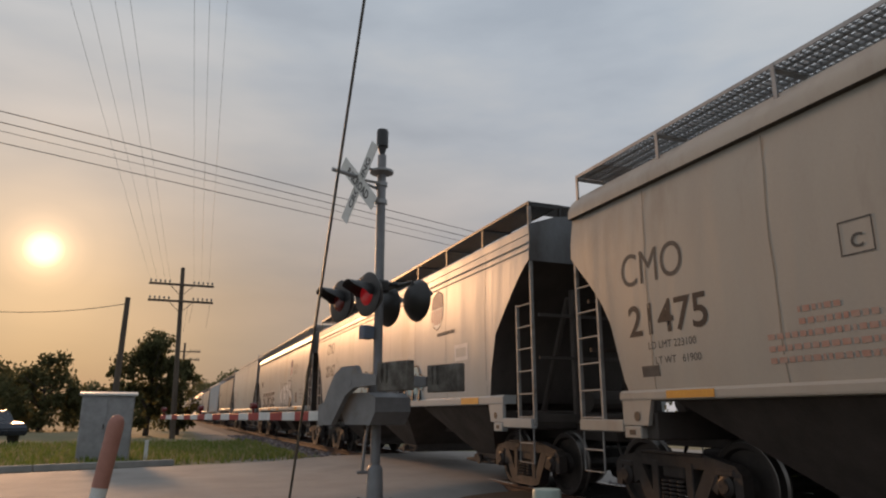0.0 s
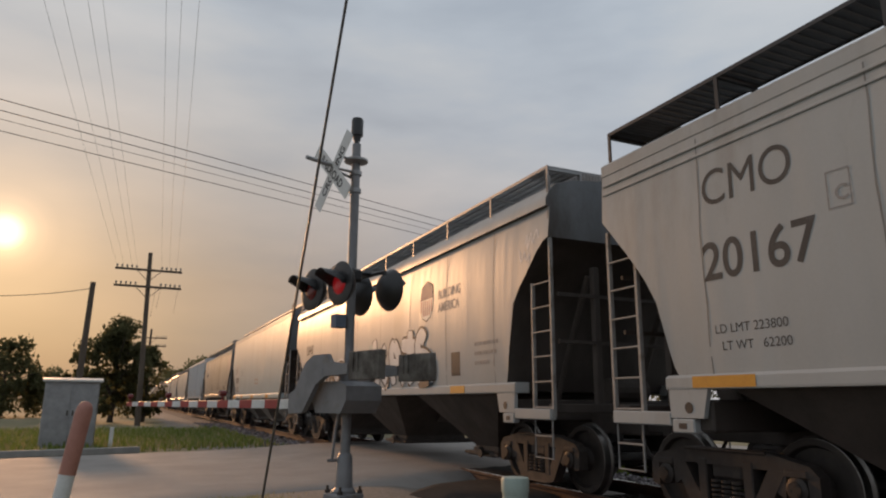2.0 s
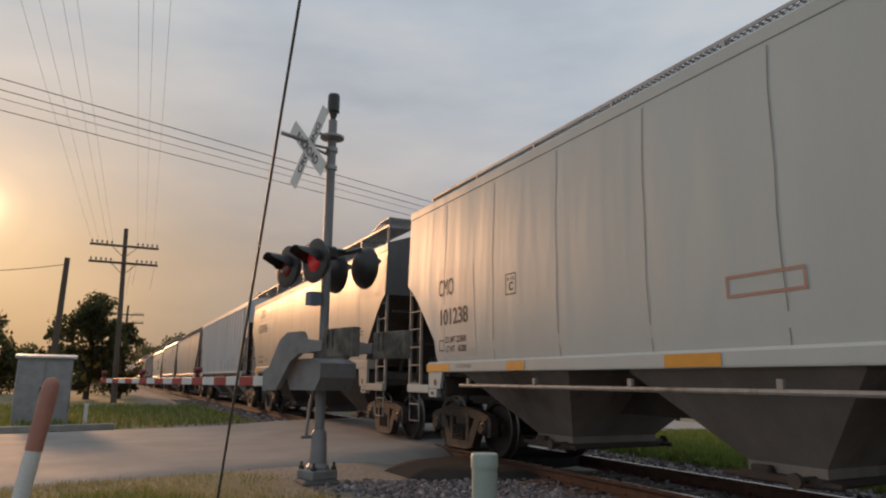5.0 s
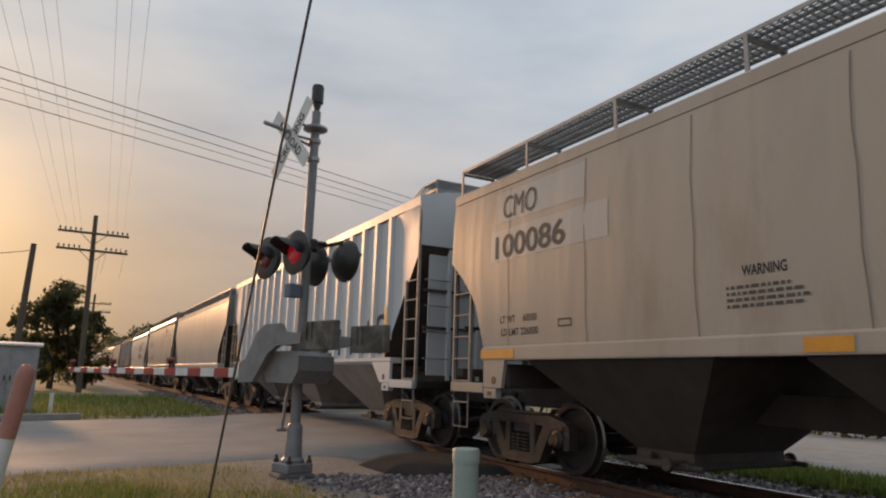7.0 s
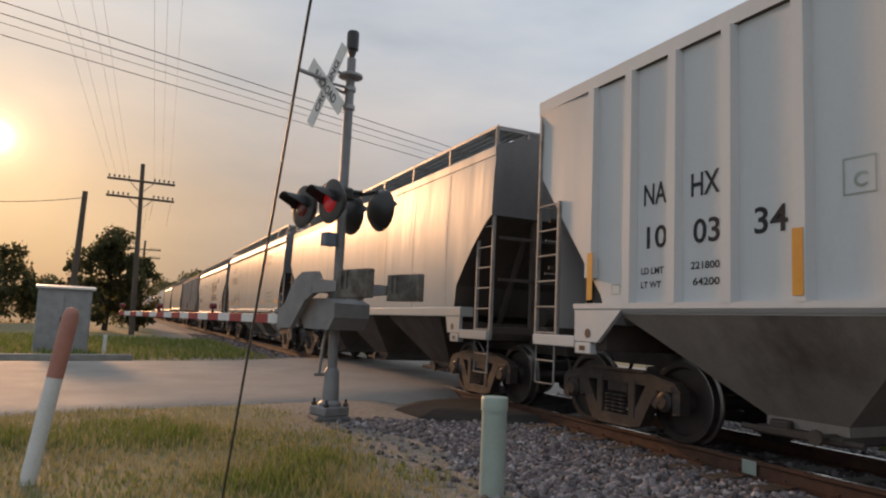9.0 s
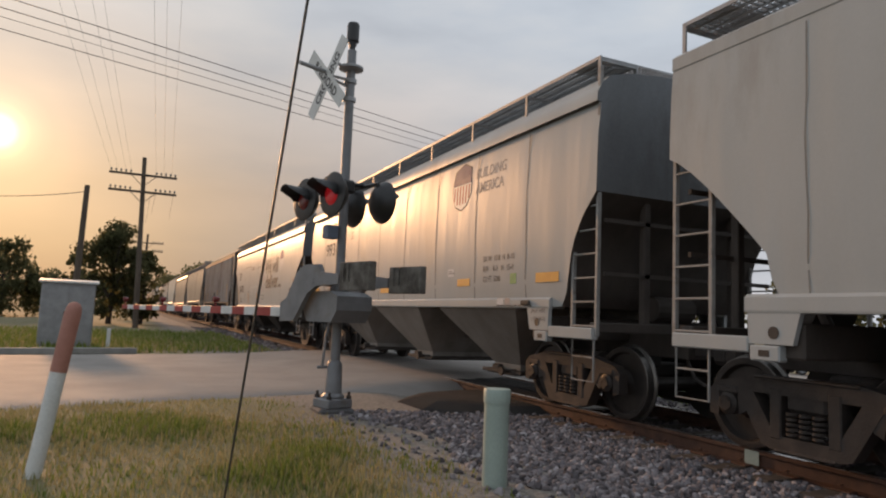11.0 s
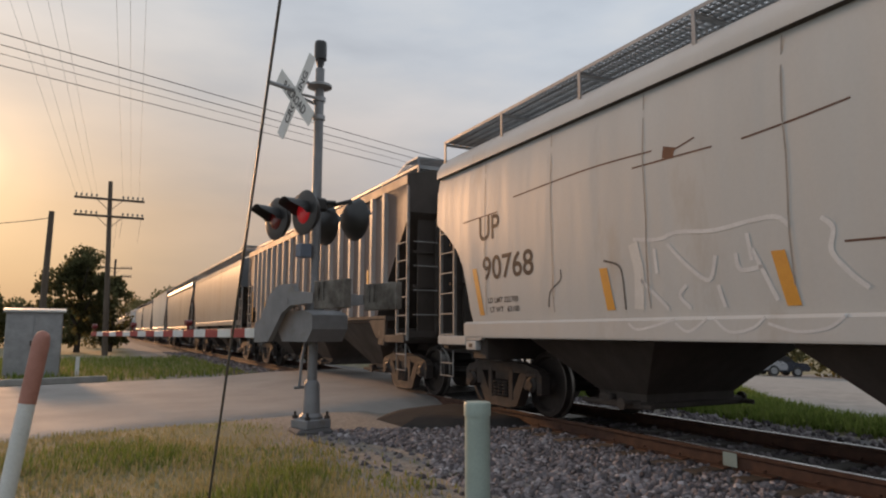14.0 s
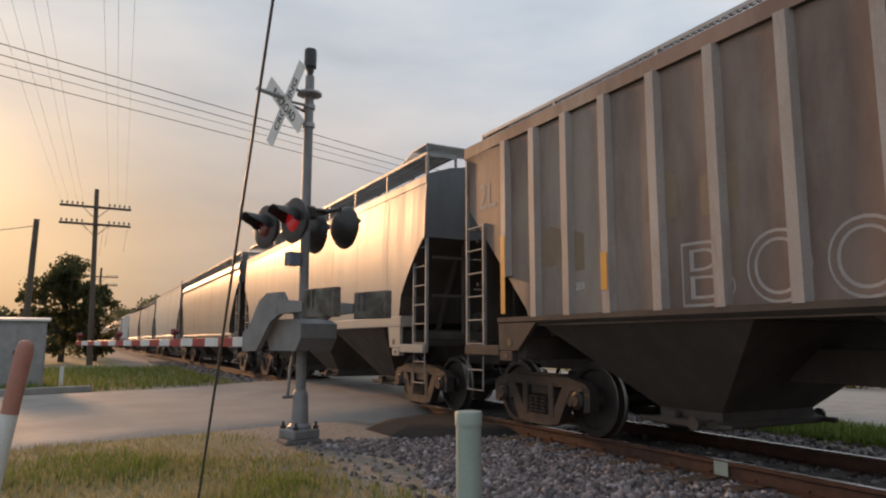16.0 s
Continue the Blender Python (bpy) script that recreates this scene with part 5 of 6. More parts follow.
    for y0, y1, z0 in ((6.12, 5.75, 1.72), (3.78, 3.35, 1.70), (0.6, 0.1, 1.64), (-5.56, -6.1, 1.70)):
        reflector(G, y0, y1, z0, z0 + 0.13)
    stroke(G, [(4.55, 1.80), (4.3, 1.86), (4.05, 1.98), (4.15, 2.16), (4.28, 1.95), (3.9, 1.98), (3.75, 2.14), (3.7, 1.94), (3.55, 2.02)], 0.026, M_SPRAYBLACK)
    stroke(G, [(3.4, 1.93), (3.25, 2.02), (3.12, 1.96), (3.05, 2.28), (3.0, 1.9), (2.85, 2.05), (2.7, 1.72), (2.55, 1.6)], 0.024, M_SPRAYBLACK)
    stroke(G, [(3.9, 1.50), (3.68, 1.42), (3.45, 1.33)], 0.022, M_INK)
    stroke(G, [(3.9, 1.33), (3.68, 1.42), (3.45, 1.50)], 0.022, M_INK, 0.010)
    shield(G, -2.9, 2.98, 0.66, 0.78, 6)
    lettering("BUILDING", 0.24, M_FAINT, G, -3.73, 3.42, width=0.95, bold=0.003)
    lettering("AMERICA", 0.24, M_FAINT, G, -3.73, 3.18, width=0.9, bold=0.003)
    for k, txt in enumerate(("EX W  10-8  H  8-10", "EW    8-3   H  15-0", "CU FT  5200")):
        lettering(txt, 0.12, M_DARKINK, G, -4.08, 2.06 - k * 0.155, 0.005, (0.92, 0.90, 0.52)[k])
    plate(G, "sticker", rect(-4.56, -4.75, 1.40, 1.49), M_SPRAYWHITE, 0.004, "small white sticker")
    plate(G, "sticker", rect(-4.79, -4.93, 1.41, 1.49), M_PINKSPRAY, 0.004, "small pink sticker")
    plate(G, "sticker", rect(-2.80, -3.03, 1.87, 2.0), M_SPRAYWHITE, 0.004, "small white sticker")
    bars(G, -2.84, 1.95, [0.16, 0.16], 0.015, 0.035, M_INK, 0.006)
    reflector(G, -3.17, -3.62, 1.70, 1.82)
    bars(G, -4.56, 1.375, [0.95], 0.022, 0.03, M_INK)
    lettering("JACK HERE", 0.07, M_INK, G, -5.50, 1.30, 0.004, 0.34)
    lettering("LIFT HERE", 0.07, M_INK, G, -5.52, 1.19, 0.004, 0.32)
    bm = bmesh.new()
    box(bm, (-1.64, -5.47, 1.40), (-1.60, -5.26, 1.46), 0.01)
    part("sill_handle", bm, M_UNDER, G, "dark steel handle on the sill")
    plate(G, "paint_patch", rect(-4.88, -5.06, 1.70, 1.85), M_GREENPATCH, label="green paint patch")
    lettering("UP", 0.49, M_DARKINK, H, 5.81, 2.52, width=0.56, bold=0.007)
    lettering("90768", 0.47, M_DARKINK, H, 5.72, 1.94, width=1.28, bold=0.007)
    lettering("LD LMT 222700", 0.105, M_DARKINK, H, 5.6, 1.60, width=0.77, bold=0.002)
    lettering("LT WT   63100", 0.105, M_DARKINK, H, 5.55, 1.47, width=0.74, bold=0.002)
    lettering("We will", 0.80, M_INK, H, -0.91, 2.60, lift=0.003, width=2.5, bold=0.02)
    lettering("deliver...", 0.74, M_INK, H, -1.12, 2.03, lift=0.003, width=2.95, bold=0.02)
    shield(H, -3.69, 2.62, 0.60, 0.76, 0)
    for y0, z0, y1, z1 in ((6.03, 2.12, 5.84, 1.43), (3.17, 1.9, 3.07, 1.43), (1.0, 1.87, 0.89, 1.41)):
        plate(H, "paint_stripe", [(y0, z0), (y0 - 0.13, z0), (y1 - 0.13, z1), (y1, z1)], M_YELLOW, 0.004, "slanted yellow paint stripe")
    frame_mark(H, -0.2, -0.75, 1.60, 1.76, 0.02, M_INK, letter="")
    stroke(H, [(-6.0, 2.29), (-6.08, 1.92), (-6.19, 1.59), (-6.35, 1.39)], 0.045, M_YELLOW, 0.003, "paint_stripe")
    plate(H, "painted_square", rect(-5.45, -5.65, 1.78, 1.94), M_INK)
    plate(H, "painted_square", rect(-5.25, -5.74, 1.49, 1.76), M_INK)
    plate(H, "painted_square", rect(-5.89, -6.1, 1.53, 1.71), M_FAINT)
    bars(H, -5.22, 1.16, [0.69], 0.08, 0.1, M_FAINT)
    plate(H, "rust_patch", rect(-6.01, -6.24, 1.11, 1.31), M_TANPATCH)
    for pts in ([(2.61, 2.16), (2.26, 2.12), (2.01, 2.16), (1.58, 2.12), (1.19, 2.15), (0.93, 2.15), (0.81, 2.06)], [(2.32, 2.03), (2.3, 1.78)], [(2.53, 1.73), (2.17, 1.42)],
                [(2.14, 2.06), (1.92, 1.84), (1.66, 1.67), (1.57, 1.89)], [(1.93, 1.64), (2.02, 1.54), (1.89, 1.42)], [(1.56, 1.62), (1.5, 1.42)], [(1.22, 2.05), (1.19, 1.81)],
                [(1.35, 1.89), (1.31, 1.74), (1.08, 1.75)], [(1.18, 1.91), (0.97, 1.46)], [(0.54, 2.09), (0.45, 1.99), (0.48, 1.82), (0.36, 1.65), (0.22, 1.52)]):
        stroke(H, pts, 0.020, M_SPRAYWHITE)
    for pts in ([(2.71, 1.29), (2.55, 1.22), (2.06, 1.32)], [(2.06, 1.28), (1.9, 1.2), (1.68, 1.32)], [(1.6, 1.32), (1.44, 1.2), (1.2, 1.23), (1.07, 1.33)], [(1.05, 1.27), (0.79, 1.2), (0.53, 1.23), (0.38, 1.33)]):
        stroke(H, pts, 0.013, M_SPRAYWHITE)
    stroke(H, [(2.62, 2.12), (2.55, 1.8), (2.58, 1.43)], 0.07, M_MIST)
    for pts in ([(6.3, 2.86), (5.3, 2.88)], [(4.89, 3.02), (3.35, 3.07), (2.3, 3.04)], [(2.59, 2.92), (1.98, 2.91), (1.54, 2.9)], [(2.09, 2.96), (1.74, 3.04)], [(1.22, 2.89), (0.71, 2.92), (0.24, 2.96)], [(0.37, 1.88), (0.07, 1.87)],
                [(-0.2, 2.75), (-0.9, 2.80), (-1.6, 2.9)], [(-1.7, 3.05), (-2.4, 3.12), (-3.2, 3.25)]):
        stroke(H, pts, 0.009, M_RAIL, 0.002, "scrape")
    # dark lines that paint the shade along two dents in the sheet
    stroke(H, [(4.15, 1.5), (4.1, 1.69), (3.89, 1.82), (3.88, 1.95)], 0.012, M_INK, 0.002, "dent_edge")
    stroke(H, [(3.09, 1.98), (2.86, 1.91), (2.8, 1.77), (2.78, 1.43)], 0.012, M_INK, 0.002, "dent_edge")
    plate(H, "rust_patch", [(2.16, 2.93), (2.02, 2.90), (1.98, 3.0), (2.14, 3.05)], M_RAIL)
    for k, ch in enumerate("BOOT"):
        lettering(ch, 0.86, M_CHALK, I, 3.16 - k * 0.72, 1.52, 0.003, 0.60, 0.012, name="graffiti")
        lettering(ch, 0.86, CAR_PAINT["brown"], I, 3.14 - k * 0.72, 1.52, 0.006, 0.56, -0.016, name="graffiti_fill")
    lettering("2L", 0.55, M_CHALK, I, 6.9, 3.08, 0.003, 0.45, 0.0, name="graffiti")
    for yy, z0, z1 in ((6.16, 1.55, 2.6), (4.16, 1.74, 2.15), (-1.14, 1.72, 2.22), (1.14, 1.52, 1.88), (-5.35, 1.62, 2.45)):
        reflector(I, yy + 0.05, yy - 0.05, z0, z1, -1.611)
    lettering("201", 0.12, M_SPRAYWHITE, I, 4.75, 1.78)
    for yy, zz in ((5.0, 2.0), (3.6, 2.4), (2.9, 2.35), (5.4, 2.1)):
        plate(I, "primer_patch", [(yy, zz), (yy - 0.42, zz), (yy - 0.42, zz + 0.42), (yy - 0.2, zz + 0.5), (yy, zz + 0.36)], M_TANPATCH, 0.002, "square patch of tan primer")
    stroke(I, [(-0.62, 2.02), (-0.72, 1.86), (-0.86, 1.80), (-0.94, 1.90), (-0.80, 1.98), (-0.72, 1.92), (-0.90, 2.02), (-0.82, 2.14)], 0.010, M_SPRAYWHITE, 0.004)
    stroke(I, [(-2.05, 2.5), (-2.2, 2.25), (-2.42, 1.98), (-2.62, 1.75)], 0.022, M_INK, 0.004, "scrape")
    stroke(I, [(-1.95, 2.25), (-1.75, 2.0), (-1.55, 1.75)], 0.018, M_INK, 0.004, "scrape")
    plate(E, "overspray", [(-6.95, 2.96), (-6.2, 2.92), (-5.5, 3.02), (-5.42, 3.36), (-5.8, 3.62), (-6.4, 3.7), (-6.95, 3.72)], M_PINKSPRAY, 0.003, "washed-out pink overspray")
    # a diamond placard holder
    bm = bmesh.new()
    for k in range(4):
        a, b = k * math.pi / 2, (k + 1) * math.pi / 2
        rod(bm, (-1.63, 0.1 + 0.27 * math.cos(a), 1.82 + 0.27 * math.sin(a)), (-1.63, 0.1 + 0.27 * math.cos(b), 1.82 + 0.27 * math.sin(b)), 0.03, seg=6)
    box(bm, (-1.64, 0.07, 1.45), (-1.61, 0.13, 2.05))
    part("placard_holder", bm, M_UNDER, I, "diamond-shaped steel placard holder")


M_FAINT = mat("worn_grey_stencil", (0.22, 0.22, 0.22), (0.28, 0.28, 0.275), rough=0.6, scale=7, bump=0.0)
M_MIST = mat("thin_white_overspray", (0.62, 0.61, 0.58), (0.54, 0.53, 0.50), rough=0.45, scale=2, bump=0.0, spec=0.3)
M_PINKSPRAY = mat("washed_pink_overspray", (0.42, 0.33, 0.31), (0.40, 0.35, 0.31), rough=0.45, scale=1.2, bump=0.0, spec=0.3)
M_PURPLE = mat("faded_purple_emblem_paint", (0.13, 0.08, 0.20), (0.16, 0.11, 0.22), rough=0.5, scale=5, bump=0.0, spec=0.12)
M_CHALK = mat("chalky_white_spray", (0.42, 0.38, 0.36), (0.34, 0.30, 0.28), rough=0.7, scale=5, bump=0.0)
M_TEALSPRAY = mat("teal_overspray", (0.30, 0.40, 0.40), (0.36, 0.40, 0.39), rough=0.5, scale=2, bump=0.0)
M_GREENPATCH = mat("green_paint_patch", (0.14, 0.36, 0.13), rough=0.5, scale=6, bump=0.0)
M_TANPATCH = mat("tan_primer", (0.26, 0.19, 0.12), (0.21, 0.15, 0.10), rough=0.65, scale=4, bump=0.05)
letter_cars()

# ---------------------------------------------------------------- crossing signal and gate
SIGNAL_AT, SIGNAL_TURN = (2.59, 8.75, 0.0), 16.3


def make_signal():
    sg = thing("crossing_signal", "grey crossing signal mast with red flashers on gravel", "crossing signal", SIGNAL_AT, rz=SIGNAL_TURN)
    bm = bmesh.new()
    rod(bm, (0, 0, 0.3), (0, 0, 4.80), 0.066, 0.062, seg=16)
    part("mast", bm, M_GREYPAINT, sg, smooth=40)
    bm = bmesh.new()
    lathe(bm, [(0.15, 0.06), (0.15, 0.10), (0.115, 0.14), (0.10, 0.50), (0.085, 0.54), (0.067, 0.56)], 16)
    box(bm, (-0.19, -0.19, -0.05), (0.19, 0.19, 0.07), 0.015)
    part("base_casting", bm, M_GREYPAINT, sg, smooth=35)
    for a in range(4):
        bm = bmesh.new()
        x, y = 0.21 * math.cos(a * math.pi / 2 + 0.785), 0.21 * math.sin(a * math.pi / 2 + 0.785)
        rod(bm, (x, y, -0.06), (x, y, 0.16), 0.018, seg=8)
        rod(bm, (x, y, 0.07), (x, y, 0.11), 0.034, seg=6)
        part("anchor_bolt", bm, M_CAST, sg)
    bm = bmesh.new()
    polyrod(bm, [(-0.16, 0.06, 0.45), (-0.13, 0.05, 0.85), (-0.09, 0.03, 1.10)], 0.022)
    rod(bm, (-0.22, 0.07, 0.47), (-0.02, 0.05, 0.47), 0.02)
    part("conduit", bm, M_GREYPAINT, sg)
    # bell on its neck
    bm = bmesh.new()
    lathe(bm, [(0.045, 4.62), (0.06, 4.68), (0.05, 4.76), (0.035, 4.82), (0.055, 4.88), (0.06, 4.92), (0.085, 4.93), (0.085, 5.16), (0.075, 5.19), (0.02, 5.20)], 18)
    part("bell", bm, M_BLACK, sg, "dark electronic bell", smooth=35)
    # crossbuck with its bracket
    bm = bmesh.new()
    lathe(bm, [(0.075, 4.50), (0.17, 4.53), (0.17, 4.56), (0.075, 4.60)], 16)
    polyrod(bm, [(-0.06, 0, 4.53), (-0.22, 0, 4.56), (-0.34, 0, 4.45)], 0.022)
    polyrod(bm, [(-0.06, 0, 4.10), (-0.34, 0, 4.16)], 0.022)
    rod(bm, (-0.06, -0.04, 4.36), (-0.34, 0.1, 4.40), 0.02)
    rod(bm, (-0.05, 0.04, 4.30), (-0.34, -0.1, 4.28), 0.02)
    for z in (4.10, 4.36):
        rod(bm, (0, 0, z - 0.03), (0, 0, z + 0.03), 0.085, seg=14)
    part("sign_bracket", bm, M_GALV, sg)
    for ang, x, text in ((50, -0.365, "CROSSING"), (-44, -0.385, "RAILROAD")):
        d = Vector((0, -math.cos(radians(ang)), math.sin(radians(ang))))
        u = Vector((0, math.sin(radians(ang)), math.cos(radians(ang)))) * (1 if ang < 90 else -1)
        bm = bmesh.new()
        m = Matrix(((-1, 0, 0, x), (0, d.y, u.y, 0), (0, d.z, u.z, 4.31), (0, 0, 0, 1)))
        box(bm, (-0.004, -0.60, -0.10), (0.004, 0.60, 0.10), 0, m)
        bmesh.ops.recalc_face_normals(bm, faces=bm.faces)
        blade = part("crossbuck_blade", bm, M_WHITE, sg, "white reflective crossbuck blade")
        cu = bpy.data.curves.new("letters", "FONT")
        cu.body, cu.size, cu.align_x, cu.extrude, cu.offset = text, 0.16, "CENTER", 0.0008, 0.004
        to = bpy.data.objects.new("letters", cu)
        me = bpy.data.meshes.new_from_object(to)
        bpy.data.objects.remove(to)
        me.materials.clear()
        me.materials.append(M_BLACK)
        # text's x runs along the blade towards -y, its up along the blade's other edge
        me.transform(Matrix(((0, 0, -1, x - 0.0055), (d.y, u.y, 0, -u.y * 0.065), (d.z, u.z, 0, 4.31 - u.z * 0.065), (0, 0, 0, 1))))
        t = new("sign_lettering", me)
        t.parent = blade
    bm = bmesh.new()
    rod(bm, (-0.40, 0.02, 4.40), (-0.78, 0.02, 4.42), 0.03)
    part("sign_arm", bm, M_GALV, sg)
    # flashing lamps: a pair each way
    bm = bmesh.new()
    box(bm, (-0.12, -0.10, 2.80), (0.12, 0.10, 2.98), 0.03)
    for sx in (-1, 1):
        polyrod(bm, [(0, 0, 2.93), (sx * 0.30, 0, 2.95)], 0.035)
        polyrod(bm, [(sx * 0.30, -0.36, 2.93), (sx * 0.30, 0.36, 2.93)], 0.028)
    part("lamp_crossarm", bm, M_BLACK, sg)
    for sx in (-1, 1):
        for sy in (-1, 1):
            face = Matrix.Translation((sx * 0.40, sy * 0.35, 2.69)) @ Matrix.Rotation(sx * math.pi / 2, 4, "Y")
            bm = bmesh.new()
            lathe(bm, [(0.03, -0.17), (0.09, -0.165), (0.16, -0.135), (0.22, -0.09), (0.268, -0.035), (0.288, -0.005), (0.29, 0.004), (0.28, 0.008), (0.15, 0.012)], 28, face)
            rod(bm, (sx * 0.30, sy * 0.35, 2.93), (sx * 0.30, sy * 0.35, 2.80), 0.022)
            lamp = part("flasher", bm, M_BLACK, sg, "black flasher housing with round background", smooth=35)
            bm = bmesh.new()
            lathe(bm, [(0.145, 0.013), (0.13, 0.03), (0.08, 0.042), (0.01, 0.046)], 24, face)
            lit = sx < 0
            part("lens", bm, M_LENS if lit and sy < 0 else M_LENSOFF, lamp, "red flasher lens", smooth=60)
            # visor over the lens
            bm = bmesh.new()
            n = 14
            rows = []
            for z, r in ((0.0, 0.155), (0.30 if sx < 0 else 0.16, 0.165)):
                rows.append([])
                for rr in (r, r - 0.006):
                    for k in range(n + 1):
                        a = radians(-8 + 196 * k / n)
                        depth = z * (0.22 + 0.78 * min(1.0, 1.7 * max(0.0, math.sin(a))))
                        p = Vector((rr * math.cos(a), rr * math.sin(a), depth))
                        q = Vector((sx * (0.40 + 0.01 + p.z), sy * 0.35 + p.x, 2.69 + p.y))
                        rows[-1].append(bm.verts.new(q))
            A, Bv = rows
            for k in range(n):
                bm.faces.new((A[k], A[k + 1], Bv[k + 1], Bv[k]))
                bm.faces.new((A[n + 1 + k], Bv[n + 1 + k], Bv[n + 2 + k], A[n + 2 + k]))
                bm.faces.new((Bv[k], Bv[k + 1], Bv[n + 2 + k], Bv[n + 1 + k]))
            part("visor", bm, M_BLACK, lamp)
    bm = bmesh.new()
    box(bm, (-0.26, -0.06, 2.16), (-0.09, 0.08, 2.34), 0.012)
    part("junction_box", bm, M_BLUEBOX, sg, "small blue-grey junction box")
    # gate mechanism
    bm = bmesh.new()
    prism(bm, [(-0.42, 1.40), (-0.42, 1.22), (-0.30, 1.06), (0.30, 1.06), (0.40, 1.20), (0.40, 1.46), (-0.25, 1.46)], "x", -0.29, 0.25)
    part("gate_mechanism", bm, M_GREYPAINT, sg, "grey gate machine housing")
    bm = bmesh.new()
    rod(bm, (-0.42, 0, 1.58), (0.42, 0, 1.58), 0.05)
    rod(bm, (0, 0, 1.46), (0, 0, 1.66), 0.13, seg=14)
    part("pivot_shaft", bm, M_GREYPAINT, sg)
    for sx in (-1, 1):
        bm = bmesh.new()
        x0 = sx * 0.38
        prism(bm, [(0.82, 1.04), (0.82, 1.30), (0.66, 1.36), (0.42, 1.70), (0.22, 1.80), (-0.12, 1.80), (-0.20, 1.70), (-0.62, 1.66), (-0.62, 1.54), (-0.10, 1.52), (0.12, 1.42), (0.44, 1.06)], "x", x0 - 0.035, x0 + 0.035)
        arm = part("gate_bracket", bm, M_GREYPAINT, sg)
        for k, (ya, yb) in enumerate(((-0.66, -1.30),)):
            bm = bmesh.new()
            box(bm, (x0 - 0.05, yb, 1.46), (x0 + 0.05, ya, 1.80), 0.008)
            for yy in (-0.78, -0.88):
                rod(bm, (x0 - 0.065, yy, 1.56), (x0 - 0.065, yy, 1.78), 0.010, seg=6)
            part("counterweight", bm, M_RUSTPLATE, arm, "rusty steel counterweight plate")
    # the striped arm
    bm = bmesh.new()
    L = 8.3
    turn = Matrix.Translation((-0.38, 0.70, 1.17)) @ Matrix.Rotation(radians(-1.9), 4, "Z") @ Matrix.Rotation(radians(-0.35), 4, "X")
    n = 18
    for k in range(n):
        bm = bmesh.new()
        h = 0.065 - 0.02 * k / n
        box(bm, (-0.018, L * k / n, -h), (0.018, L * (k + 1) / n - 0.002, h), 0.004, turn)
        part("arm_section", bm, M_RED if k % 2 else M_WHITE, sg, "red gate arm section" if k % 2 else "white gate arm section")
    for y in (2.6, 5.4, 8.1):
        bm = bmesh.new()
        rod(bm, turn @ Vector((0, y, 0.05)), turn @ Vector((0, y, 0.14)), 0.02)
        rod(bm, turn @ Vector((-0.05, y, 0.17)), turn @ Vector((0.05, y, 0.17)), 0.05, seg=12)
        part("arm_lamp", bm, M_LENSOFF, sg, "small red arm lamp")
    # its footing, nearly buried
    bm = bmesh.new()
    box(bm, (2.59 - 0.24, 8.75 - 0.24, -0.3), (2.59 + 0.24, 8.75 + 0.24, -0.045), 0.03)
    tagged(obj("signal_footing", bm, M_GRIT), "gravel-covered footing under the signal mast", "footing")


M_BLUEBOX = mat("blue_grey_box_paint", (0.16, 0.19, 0.25), (0.12, 0.15, 0.2), rough=0.5, scale=6, bump=0.05)
make_signal()


def make_pedestal():
    p = thing("cable_pedestal", "pale green plastic cable pedestal in the ballast", "cable pedestal", (2.71, 4.64, -0.14))
    bm = bmesh.new()
    lathe(bm, [(0.097, 0.0), (0.097, 0.70)], 24)
    part("tube", bm, M_PLASTIC, p, smooth=40)
    bm = bmesh.new()
    lathe(bm, [(0.104, 0.685), (0.106, 0.775), (0.10, 0.79), (0.02, 0.796)], 24)
    part("cap", bm, M_PLASTIC, p, smooth=40)


def make_bollard():
    b = thing("marker_post", "leaning white marker post with a faded red top in grass", "marker post", (-0.49, 5.83, -0.12))
    d = Vector((0.175, 0.02, 1.31))
    bm = bmesh.new()
    rod(bm, (0, 0, 0), d * 0.60, 0.057, seg=18)
    part("post", bm, M_WHITE, b, smooth=40)
    bm = bmesh.new()
    m = d.to_track_quat("Z", "Y").to_matrix().to_4x4()
    l = d.length
    lathe(bm, [(0.059, l * 0.598), (0.060, l * 0.93), (0.054, l * 0.965), (0.038, l * 0.99), (0.01, l)], 18, m)
    part("red_top", bm, M_FADED, b, "faded red rounded top", smooth=40)


def make_cabinet():
    c = thing("signal_cabinet", "grey metal signal cabinet standing in grass", "cabinet", (-1.48, 22.0, -0.12), rz=4)
    bm = bmesh.new()
    box(bm, (-0.67, -0.45, 0), (0.67, 0.45, 1.82), 0.02)
    part("housing", bm, M_GALV, c)
    bm = bmesh.new()
    prism(bm, [(-0.55, 1.82), (0.55, 1.82), (0.55, 1.87), (0.0, 1.93), (-0.55, 1.87)], "x", -0.74, 0.74)
    part("lid", bm, M_WHITE, c, "pale overhanging lid")
    for x in (-0.33, 0.33):
        bm = bmesh.new()
        box(bm, (x - 0.31, -0.466, 0.12), (x + 0.31, -0.450, 1.74), 0.006)
        d = part("door", bm, M_GALV, c)
        bm = bmesh.new()
        box(bm, (x * 0.2 - 0.02, -0.49, 0.9), (x * 0.2 + 0.02, -0.466, 1.04), 0.005)
        part("handle", bm, M_CAST, d)


make_pedestal()
make_bollard()
make_cabinet()

# ---------------------------------------------------------------- poles and wires


